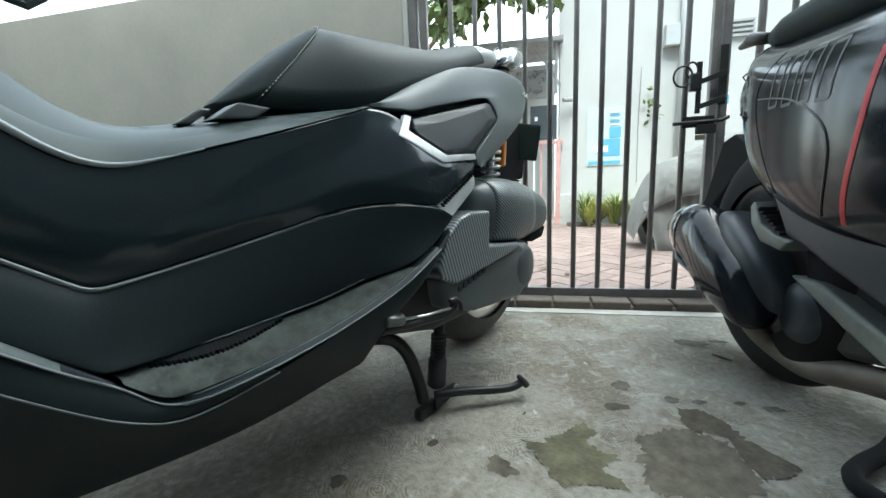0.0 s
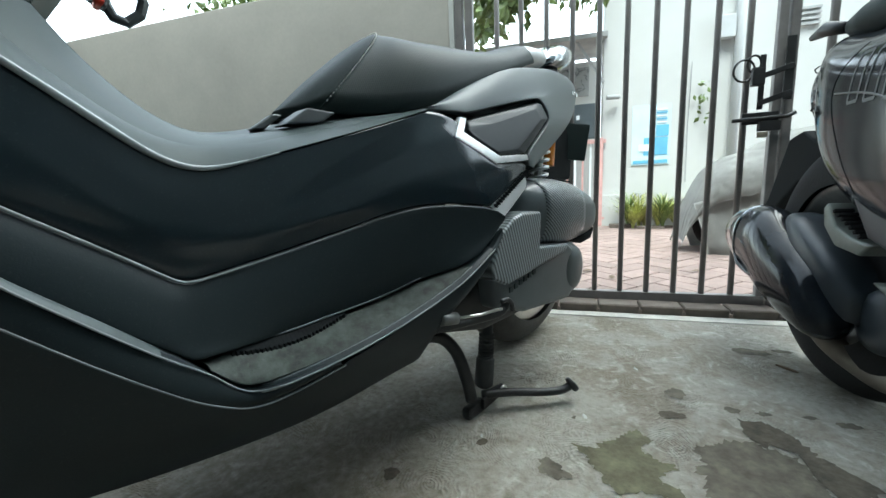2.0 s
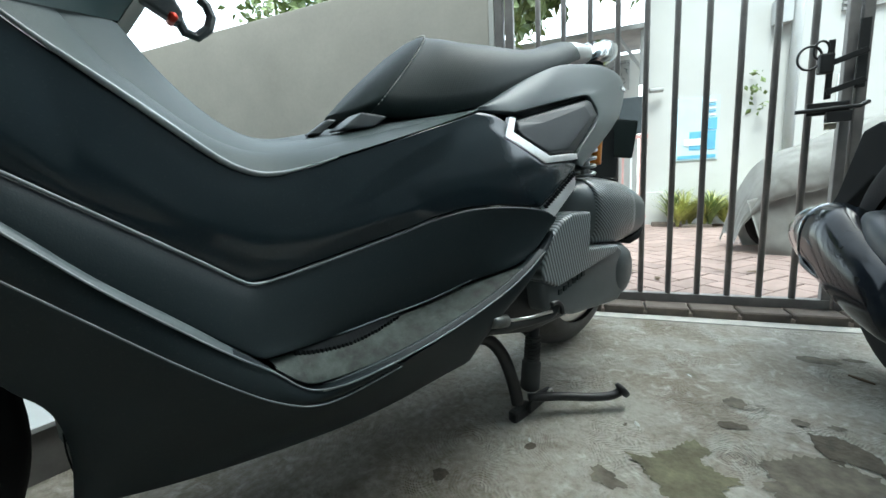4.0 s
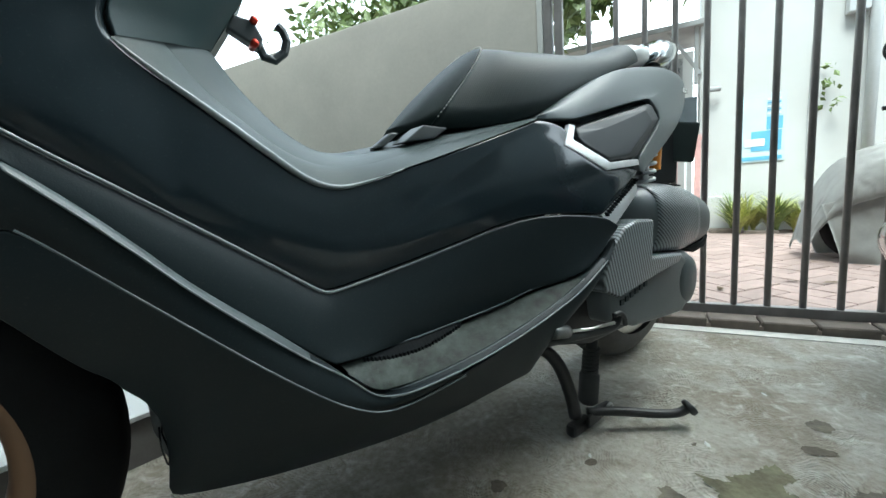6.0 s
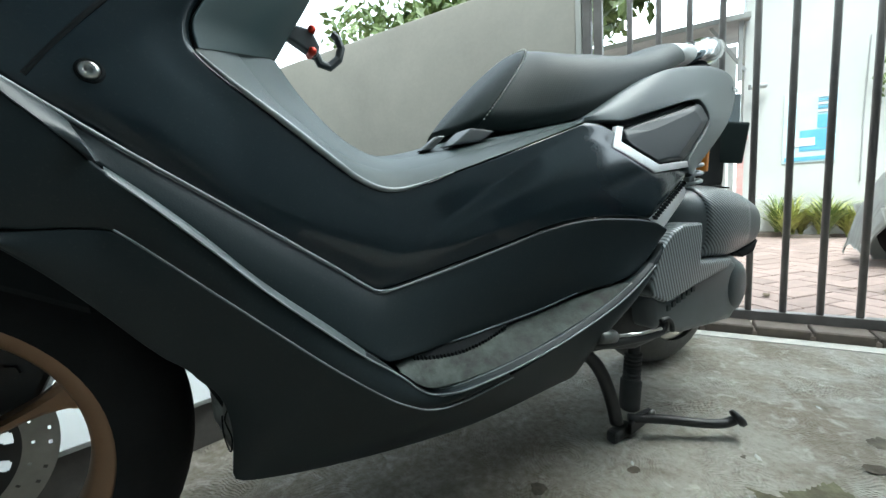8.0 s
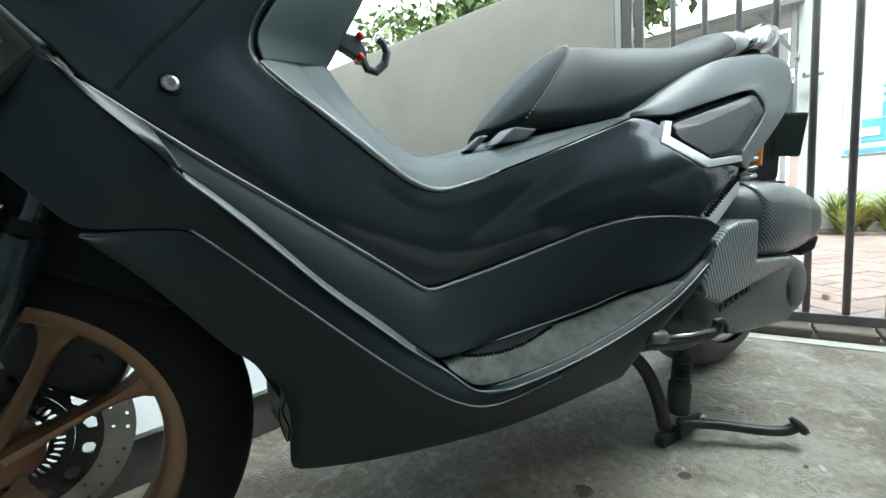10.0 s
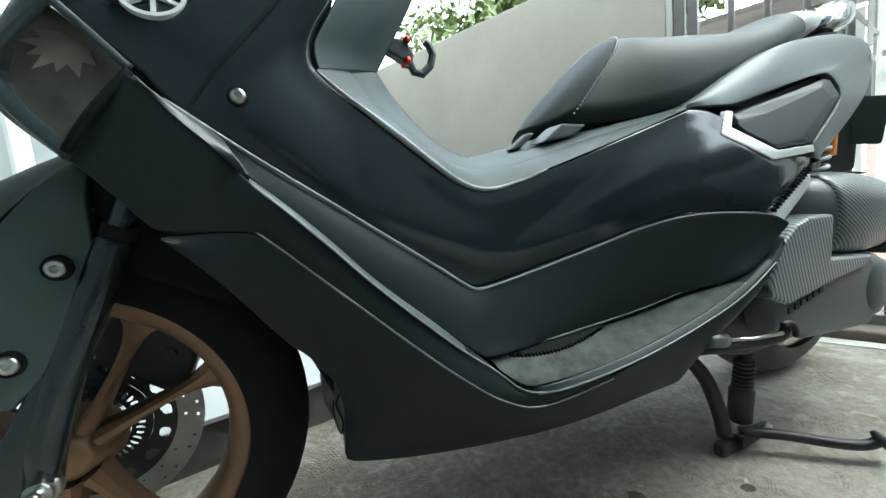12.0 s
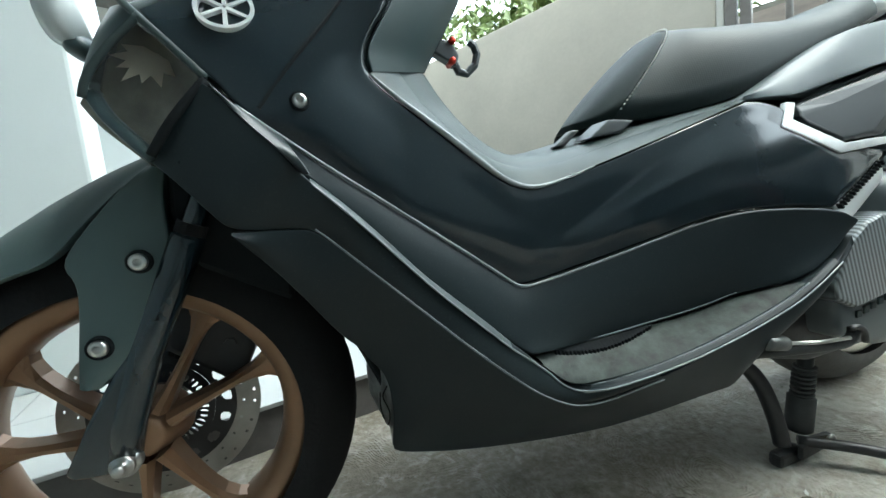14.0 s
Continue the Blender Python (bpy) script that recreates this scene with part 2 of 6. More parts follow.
# Thin strip along the gate, paler than the floor.
sill = box_bm(-0.40, 2.2, -0.135, -0.088, 0.0, 0.003, bevel=0.0015)
tagged(link("threshold", sill, M_sill), "pale strip across the floor inside the gate", "threshold", kind="structure").matrix_world = GATE
wall = box_bm(-7.0, -0.425, 0.0, 0.13, 0, 1.262, bevel=0.006)
tagged(link("wall_street", wall, M_plaster), "low beige plastered boundary wall", "wall", kind="structure").matrix_world = GATE
end = box_bm(-0.423, -0.403, -0.01, 0.14, 0, 2.3, bevel=0.003)
tagged(link("trim", end, M_white), "white painted gate jamb post", "post", kind="structure").matrix_world = GATE

# house side: terrace step, corner wall; unseen back walls and roof shape the light
TER = pose(0, 0.285, 0, 0, 0, 12)
terrace = box_bm(-4.0, 0.75, 0.012, 3.0, 0, 0.092)
tagged(link("terrace", terrace, M_riser), "dark cement terrace step", "step", kind="structure").matrix_world = TER
corner = box_bm(-4.0, -0.218, 0.52, 0.72, 0.098, 2.6, bevel=0.01)
tagged(link("wall_house", corner, M_greywall), "pale grey painted house wall corner", "wall", kind="structure").matrix_world = TER
far = box_bm(-5.60, -5.40, -4.5, 0.0, 0, 3.4)
tagged(link("wall_north", far, M_greywall), "white painted far side wall", "wall", kind="structure").matrix_world = GATE
# Unseen walls behind and beside the camera, added to block the sky.
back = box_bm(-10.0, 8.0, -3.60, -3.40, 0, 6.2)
tagged(link("wall_west_unseen", back, M_back), "unseen grey wall added behind the camera to block the sky", "wall", kind="structure").matrix_world = GATE
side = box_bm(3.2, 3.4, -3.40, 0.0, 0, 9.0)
tagged(link("wall_south_unseen", side, M_back), "unseen grey side wall added to darken the scooter's reflections", "wall", kind="structure").matrix_world = GATE
roof = box_bm(-5.4, 3.2, -3.40, -1.02, 2.8, 2.9)
# Unseen extra strip, added to keep sky light off the floor at left.
box(roof, -5.4, -2.6, -1.02, -0.02, 2.8, 2.9)
tagged(link("ceiling", roof, M_ceiling), "unseen dark grey carport ceiling with an added sky-blocking strip", "ceiling", kind="structure").matrix_world = GATE


# ---- gate ----
def gate_bar(x, z0, z1, w=0.009):
    bm = bmesh.new()
    tube(bm, [(x, 0.0, z0), (x, 0.0, z1)], w, seg=12)
    return bm


gate = thing("gate", "black painted steel bar driveway gate, closed", "gate", GATE)
for k in range(10):
    part("bar", gate_bar(-0.249 + 0.0855 * k, 0.05, 1.85), M_gate, gate, smooth=True)
part("bottom_rail", box_bm(-0.36, 0.61, -0.014, 0.014, 0.028, 0.058, bevel=0.002), M_gate, gate)
part("top_rail", box_bm(-0.36, 0.61, -0.014, 0.014, 1.85, 1.88, bevel=0.002), M_gate, gate)
part("stile", box_bm(-0.362, -0.334, -0.016, 0.016, 0.028, 1.88, bevel=0.003), M_gate, gate)
part("stile", box_bm(0.588, 0.612, -0.011, 0.011, 0.02, 1.88, bevel=0.003), M_gate, gate)
hinge_post = thing("gate_post", "black steel gate hinge post beside the wall", "post", GATE)
part("post", box_bm(-0.398, -0.37, -0.02, 0.02, 0, 2.0, bevel=0.003), M_gate, hinge_post)
gate2 = thing("gate", "black painted steel second gate leaf", "gate", GATE)
part("stile", box_bm(0.618, 0.642, -0.011, 0.011, 0.02, 1.88, bevel=0.003), M_gate, gate2)
for k in range(14):
    part("bar", gate_bar(0.725 + 0.0855 * k, 0.05, 1.85, 0.011 if k == 0 else 0.009), M_gate, gate2, smooth=True)
part("bottom_rail", box_bm(0.64, 1.9, -0.014, 0.014, 0.028, 0.058, bevel=0.002), M_gate, gate2)
part("top_rail", box_bm(0.64, 1.9, -0.014, 0.014, 1.85, 1.88, bevel=0.002), M_gate, gate2)


# ---- scooter materials ----
M_gloss = mat("gloss_black_lacquer", (0.0122, 0.0192, 0.0235), 0.115, vary=0.12, scale=5, coat=0.18, bump=0.012, bump_scale=240, spec=0.42)
M_disc = mat("machined_disc_steel", (0.36, 0.35, 0.32), 0.42, metal=0.35, vary=0.15, scale=30)
# Paler than the shield: light from above is painted into this facet.
M_facet = mat("lit_satin_facet", (0.030, 0.038, 0.041), 0.38, vary=0.2, scale=14, spec=0.4)
# Pale colour for the highlights painted along panel edges.
M_edge = mat("pale_edge_highlight", (0.19, 0.215, 0.22), 0.24, vary=0.35, scale=16)
M_matte = mat("matte_black_plastic", (0.0132, 0.0200, 0.0230), 0.44, vary=0.15, scale=6, bump=0.08, bump_scale=700, spec=0.22)
M_satin = mat("satin_charcoal_paint", (0.027, 0.047, 0.050), 0.38, vary=0.12, scale=4, bump=0.04, bump_scale=700)
M_trim = mat("grey_grained_plastic", (0.040, 0.055, 0.054), 0.46, vary=0.12, scale=7, bump=0.12, bump_scale=900, spec=0.2)
# Chamfer colour holds the light that falls on it from above.
M_chamfer = mat("lit_grey_chamfer", (0.066, 0.086, 0.088), 0.40, vary=0.3, scale=22, bump=0.06, bump_scale=300)
M_tail = mat("satin_grey_paint", (0.122, 0.141, 0.145), 0.44, vary=0.08, scale=4, spec=0.35)
M_inset = mat("satin_dark_grey_plastic", (0.017, 0.022, 0.024), 0.42, vary=0.12, scale=6, bump=0.05, bump_scale=700, spec=0.28)
M_rubber = mat("black_rubber", (0.0125, 0.013, 0.0138), 0.8, vary=0.25, scale=20, bump=0.3, bump_scale=200, spec=0.2)
M_bronze = mat("bronze_cast_alloy", (0.27, 0.158, 0.092), 0.44, metal=0.35, vary=0.12, scale=9, bump=0.06)
M_steel = mat("bare_steel", (0.55, 0.55, 0.53), 0.3, metal=1.0, vary=0.15, scale=20)
M_chrome = mat("chrome", (0.78, 0.79, 0.79), 0.1, metal=1.0, vary=0.06, scale=10)
M_darkchrome = mat("smoked_chrome", (0.38, 0.40, 0.41), 0.12, metal=1.0, vary=0.3, scale=24)
M_silver = mat("silver_paint", (0.62, 0.64, 0.64), 0.3, metal=0.3, vary=0.08, scale=8)
M_bright = mat("worn_silver_trim", (0.78, 0.79, 0.79), 0.36, metal=0.35, vary=0.10, scale=40)
M_hinge = mat("grey_moulded_plastic", (0.034, 0.041, 0.042), 0.5, vary=0.15, scale=20)
M_orange = mat("orange_plastic", (0.75, 0.25, 0.02), 0.4, vary=0.1)
M_redmetal = mat("red_anodised", (0.55, 0.04, 0.02), 0.3, metal=0.6, vary=0.1)
M_red = mat("red_sticker", (0.45, 0.02, 0.03), 0.35, vary=0.1)
M_iron = mat("black_enamelled_iron", (0.018, 0.019, 0.02), 0.45, vary=0.3, scale=25, bump=0.2)
M_seat = mat("black_vinyl", (0.0175, 0.0260, 0.0250), 0.55, vary=0.12, scale=9, bump=0.15, bump_scale=600, spec=0.10)
M_boot = mat("grey_worn_rubber", (0.045, 0.047, 0.046), 0.6, vary=0.25, scale=30, bump=0.2)
M_thread = mat("white_thread", (0.6, 0.6, 0.57), 0.8, vary=0.05)
M_mat = mat("dusty_rubber_mat", (0.042, 0.052, 0.047), 0.66, vary=0.75, scale=46, bump=0.7, bump_scale=60, spec=0.3)
M_inner = mat("dark_inner_plastic", (0.0095, 0.0115, 0.0125), 0.8, vary=0.2, spec=0.12)
# Dimmer pale colour: painted rim and lip highlights, and the panel seam.
M_seam = mat("pale_edge_line", (0.12, 0.14, 0.145), 0.4, vary=0.4, scale=20)
M_crease = mat("creased_grey_rubber", (0.30, 0.31, 0.30), 0.7, vary=0.5, scale=40, bump=1.0, bump_scale=70)
M_blade = mat("dusty_beige_reflector", (0.62, 0.55, 0.42), 0.5, vary=0.2, scale=20)
M_frost = mat("frosted_pale_lens", (0.55, 0.58, 0.57), 0.2, vary=0.1, coat=0.4)
M_lensin = mat("dusty_reflector", (0.155, 0.150, 0.118), 0.35, metal=0.0, vary=0.45, scale=26)
M_clear = bpy.data.materials.new("clear_lens")
M_clear.use_nodes = True
nt, b = nodes_of(M_clear)
b.inputs["Transmission Weight"].default_value, b.inputs["Roughness"].default_value, b.inputs["IOR"].default_value = 0.97, 0.03, 1.12
b.inputs["Base Color"].default_value = (0.85, 0.86, 0.84, 1)


def carbon(name, colour, scale, turn):
    m = mat(name, colour, 0.3, vary=0.15, scale=8, coat=0.3)
    nt, b = nodes_of(m)
    co, mp, wv, mx = (nt.nodes.new(k) for k in ("ShaderNodeTexCoord", "ShaderNodeMapping", "ShaderNodeTexWave", "ShaderNodeMix"))
    mp.inputs["Rotation"].default_value = (0, radians(turn), 0)
    wv.inputs["Scale"].default_value = scale
    wv.inputs["Distortion"].default_value = 0.25
    nt.links.new(co.outputs["Object"], mp.inputs["Vector"])
    nt.links.new(mp.outputs["Vector"], wv.inputs["Vector"])
    mx.data_type = "RGBA"
    nt.links.new(wv.outputs["Fac"], mx.inputs["Factor"])
    mx.inputs["A"].default_value = (*[c * 0.3 for c in colour], 1)
    mx.inputs["B"].default_value = (*[c * 1.7 for c in colour], 1)
    nt.links.new(mx.outputs["Result"], b.inputs["Base Color"])
    bp = nt.nodes.new("ShaderNodeBump")
    bp.inputs["Strength"].default_value, bp.inputs["Distance"].default_value = 0.25, 0.001
    nt.links.new(wv.outputs["Fac"], bp.inputs["Height"])
    nt.links.new(bp.outputs["Normal"], b.inputs["Normal"])
    return m


M_carbon = carbon("ribbed_carbon_film", (0.17, 0.19, 0.197), 42.0, 20)
M_carbon2 = carbon("carbon_film", (0.14, 0.155, 0.16), 55.0, 50)
M_cvt = mat("cast_grey_casing", (0.098, 0.113, 0.117), 0.36, vary=0.15, scale=12, bump=0.1, bump_scale=300)
M_shroud = mat("pale_grey_plastic", (0.58, 0.60, 0.60), 0.35, vary=0.1)
M_dusty = mat("dusty_tyre_rubber", (0.085, 0.082, 0.076), 0.8, vary=0.4, scale=14, bump=0.3, bump_scale=150)


def dusty(m, amount=0.5, dust=(0.10, 0.105, 0.10), fine=420.0, broad=7.0):
    """Settled specks and faint smears over a material."""
    nt, b = nodes_of(m)
    src = b.inputs["Base Color"].links[0].from_socket
    co, n1, n2, m1, m2, mul, mix = (nt.nodes.new(k) for k in ("ShaderNodeTexCoord", "ShaderNodeTexNoise", "ShaderNodeTexNoise", "ShaderNodeMapRange", "ShaderNodeMapRange", "ShaderNodeMath", "ShaderNodeMix"))
    for n, sc, de in ((n1, fine, 2), (n2, broad, 7)):
        n.inputs["Scale"].default_value, n.inputs["Detail"].default_value = sc, de
        nt.links.new(co.outputs["Object"], n.inputs["Vector"])
    for n, mr, lo, hi in ((n1, m1, 0.60, 0.78), (n2, m2, 0.42, 0.75)):
        mr.inputs["From Min"].default_value, mr.inputs["From Max"].default_value = lo, hi
        nt.links.new(n.outputs["Fac"], mr.inputs["Value"])
    mul.operation = "MULTIPLY_ADD"
    nt.links.new(m1.outputs["Result"], mul.inputs[0])
    mul.inputs[1].default_value = amount * 0.5
    sm = nt.nodes.new("ShaderNodeMath")
    sm.operation = "MULTIPLY"
    nt.links.new(m2.outputs["Result"], sm.inputs[0])
    sm.inputs[1].default_value = amount * 0.25
    nt.links.new(sm.outputs[0], mul.inputs[2])
    mix.data_type = "RGBA"
    nt.links.new(mul.outputs[0], mix.inputs["Factor"])
    nt.links.new(src, mix.inputs["A"])
    mix.inputs["B"].default_value = (*dust, 1)
    nt.links.new(mix.outputs["Result"], b.inputs["Base Color"])
    return m


dusty(M_gloss, 0.18)
dusty(M_matte, 0.22)
dusty(M_satin, 0.25)
dusty(M_trim, 0.15, (0.12, 0.13, 0.125))
dusty(M_mat, 0.55, (0.10, 0.115, 0.10), 160.0, 30.0)
dusty(M_seat, 0.15)
dusty(M_bronze, 0.35, (0.25, 0.22, 0.17))
M_guard = mat("teal_charcoal_plastic", (0.056, 0.084, 0.082), 0.40, vary=0.15, scale=5, bump=0.05, bump_scale=700)
M_fork = mat("gloss_black_fork_paint", (0.012, 0.022, 0.027), 0.20, vary=0.2, scale=9, coat=0.5)
M_dustyrim = mat("dusty_pale_rim", (0.46, 0.42, 0.35), 0.55, vary=0.2, scale=12)


# ---- panel builders ----
def smooth_line(pts, rounds=2):
    pts = [Vector(p) for p in pts]
    for _ in range(rounds):
        out = [pts[0]]
        for a, b in zip(pts, pts[1:]):
            out += [a.lerp(b, 0.25), a.lerp(b, 0.75)]
        pts = out + [pts[-1]]
    return pts


def spaced(pts, n, rounds=2):
    """n points at even steps along a softened line."""
    pts = smooth_line(pts, rounds)
    acc = [0.0]
    for a, b in zip(pts, pts[1:]):
        acc.append(acc[-1] + (b - a).length)
    out, k = [], 0
    for i in range(n):
        d = acc[-1] * i / (n - 1)
        while k < len(pts) - 2 and acc[k + 1] < d:
            k += 1
        f = (d - acc[k]) / max(acc[k + 1] - acc[k], 1e-9)
        out.append(pts[k].lerp(pts[k + 1], min(max(f, 0), 1)))
    return out


def shell(top, bottom, bulge=0.01, n=64, rows=10, lip=0.003, depth=(0.02, 0.02), rounds=2, side=1):
    """A moulded panel between two edges, bowed outwards, with rounded lips that turn in. side -1 mirrors it."""
    ra, rb = rounds if isinstance(rounds, tuple) else (rounds, rounds)
    if isinstance(n, tuple):
        a, b = [], []
        for t, q, m in zip(top, bottom, n):
            a, b = a[:-1] + spaced(t, m, ra), b[:-1] + spaced(q, m, rb)
        n = len(a)
    else:
        a, b = spaced(top, n, ra), spaced(bottom, n, rb)
    bm = bmesh.new()
    cols = []
    for i in range(n):
        span = b[i] - a[i]
        d = span.normalized()
        t = (a[min(i + 1, n - 1)] - a[max(i - 1, 0)]) + (b[min(i + 1, n - 1)] - b[max(i - 1, 0)])
        nrm = t.cross(d).normalized()
        if nrm.y > 0 or (abs(nrm.y) < 0.05 and nrm.z < 0):
            nrm = -nrm
        inn = Vector((0, 1, 0)) * 0.8 - nrm * 0.2
        inn.normalize()
        r = min(lip, span.length * 0.3)
        col = [a[i] + inn * depth[0]]
        col += [a[i] + d * (r * (1 - math.sin(q))) + inn * (r * (1 - math.cos(q))) for q in (math.pi / 2, math.pi / 3, math.pi / 6)]
        for j in range(rows + 1):
            v = j / rows
            p = (a[i] + d * r).lerp(b[i] - d * r, v)
            col.append(p + nrm * (bulge * 4 * v * (1 - v)))
        col += [b[i] - d * (r * (1 - math.sin(q))) + inn * (r * (1 - math.cos(q))) for q in (math.pi / 6, math.pi / 3, math.pi / 2)]
        col.append(b[i] + inn * depth[1])
        cols.append([bm.verts.new((p.x, p.y * side, p.z)) for p in col])
    for c0, c1 in zip(cols, cols[1:]):
        for j in range(len(c0) - 1):
            q = (c0[j], c0[j + 1], c1[j + 1], c1[j])
            bm.faces.new(q if side < 0 else q[::-1])
    return bm


def skin(top, bottom, n, rows=16, lip=(0.008, 0.005), depth=(0.02, 0.02), bulge=0.0, field=None, rounds=3, side=1, even_from=None):
    """A moulded panel between two edges whose depth runs evenly from edge to edge like a stretched film; field(x, z, v) pushes it outwards.
    Past even_from, along x, the depth is evened out to one gently curved form."""
    a, b = [], []
    for t, q, m in zip(top, bottom, n):
        a, b = a[:-1] + spaced(t, m, rounds), b[:-1] + spaced(q, m, rounds)
    n = len(a)
    vs = [j / rows for j in range(rows + 1)]
    grid = np.array([[a[i].lerp(b[i], v)[:] for v in vs] for i in range(n)])
    y = grid[:, :, 1].copy()
    for _ in range(500):
        y[1:-1, 1:-1] = 0.35 * (y[:-2, 1:-1] + y[2:, 1:-1]) + 0.15 * (y[1:-1, :-2] + y[1:-1, 2:])
    if even_from is not None:
        gx, gz = grid[:, :, 0], grid[:, :, 2]

        def terms(x, z):
            x, z = (x - 0.7) * 4, (z - 0.5) * 8
            return np.stack([np.ones_like(x), x, z, x * x, x * z, z * z, x ** 3, x * x * z], axis=-1)

        use = gx > even_from - 0.05
        fit = np.linalg.lstsq(terms(gx[use], gz[use]), y[use], rcond=None)[0]
        w = np.clip((gx - even_from) / 0.15, 0, 1)
        w = w * w * (3 - 2 * w)
        y = y * (1 - w) + (terms(gx, gz) @ fit) * w
        a = [Vector((p.x, y[i, 0], p.z)) for i, p in enumerate(a)]
        b = [Vector((p.x, y[i, -1], p.z)) for i, p in enumerate(b)]
    bm = bmesh.new()
    cols = []
    for i in range(n):
        d = (b[i] - a[i]).normalized()
        r0, r1 = (min(r, (b[i] - a[i]).length * 0.25) for r in lip)
        pts = []
        for j, v in enumerate(vs):
            x, z = grid[i, j, 0], grid[i, j, 2]
            out = bulge * 4 * v * (1 - v) + (field(x, z, v) if field else 0.0)
            pts.append(Vector((x, y[i, j] - out, z)))
        col = [a[i] + Vector((0, depth[0], 0))]
        col += [a[i] + d * (r0 * (1 - math.sin(q))) + Vector((0, r0 * (1 - math.cos(q)), 0)) for q in (math.pi / 2, math.pi * 0.42, math.pi / 3, math.pi / 4, math.pi / 6, math.pi / 12)]
        col += [p + d * (r0 * max(0.0, 1 - 3 * v) - r1 * max(0.0, 3 * v - 2)) for p, v in zip(pts, vs)]
        col += [b[i] - d * (r1 * (1 - math.sin(q))) + Vector((0, r1 * (1 - math.cos(q)), 0)) for q in (math.pi / 6, math.pi / 3, math.pi / 2)]
        col.append(b[i] + Vector((0, depth[1], 0)))
        cols.append([bm.verts.new((p.x, p.y * side, p.z)) for p in col])
    for c0, c1 in zip(cols, cols[1:]):
        for j in range(len(c0) - 1):
            q = (c0[j], c0[j + 1], c1[j + 1], c1[j])
            bm.faces.new(q if side < 0 else q[::-1])
    return bm


def both(name, parent, material, label="", **k):
    """The panel of the near side and its mirror image."""
    for s in (1, -1):
        part(name, shell(side=s, **k), material, parent, label, smooth=True)


def line_tube(pts, r, side=1, n=60, seg=8, rounds=2):
    return tube(bmesh.new(), [(p.x, p.y * side, p.z) for p in spaced(pts, n, rounds)], r, seg)


def bolt(parent, x, y, z, r, turn=0.0, name="bolt", cup=True):
    """A socket-head bolt that looks out to -y."""
    bm = bmesh.new()
    h = r * 0.55
    lathe(bm, [(0.0, 0.001), (r * 0.36, 0.001), (r * 0.40, -h * 0.8), (r * 0.48, -h), (r * 0.8, -h * 0.85), (r, -h * 0.35), (r, r * 0.4)], seg=24, m=pose(x, y, z, 0, 0, turn))
    o = part(name, bm, M_steel, parent, "bright steel socket bolt", smooth=True)
    if cup:
        bm = bmesh.new()
        lathe(bm, [(r * 1.02, -h * 0.1), (r * 1.3, -h * 0.2), (r * 1.4, r * 0.4)], seg=24, m=pose(x, y, z, 0, 0, turn))
        part("washer", bm, M_inner, o, smooth=True)
    return o


def ellipse_loft(bm, stations, seg=28, power=0.85):
    """Rings in y and z along x: x, y, z, half width, half height."""
    rings = []
    for x, y, z, ry, rz in stations:
        ring = []
        for k in range(seg):
            a = 2 * math.pi * k / seg
            c, s = math.cos(a), math.sin(a)
            ring.append(bm.verts.new((x, y + math.copysign(abs(c) ** power, c) * ry, z + math.copysign(abs(s) ** power, s) * rz)))
        rings.append(ring)
    for r0, r1 in zip(rings, rings[1:]):
        for k in range(seg):
            bm.faces.new((r0[k], r0[(k + 1) % seg], r1[(k + 1) % seg], r1[k]))
    bm.faces.new(rings[0][::-1])
    bm.faces.new(rings[-1])
    return bm


def finer(stations, n=5):
    a, b = curve_pts([q[:3] for q in stations], n), curve_pts([(q[3], q[4], 0) for q in stations], n)
    return [(p.x, p.y, p.z, q.x, q.y) for p, q in zip(a, b)]


def rounded_prism(pts, y0, y1, bevel, seg=3):
    bm = prism(bmesh.new(), pts, y0, y1)
    bmesh.ops.bevel(bm, geom=[e for e in bm.edges], offset=bevel, segments=seg, affect="EDGES", profile=0.6)
    return bm


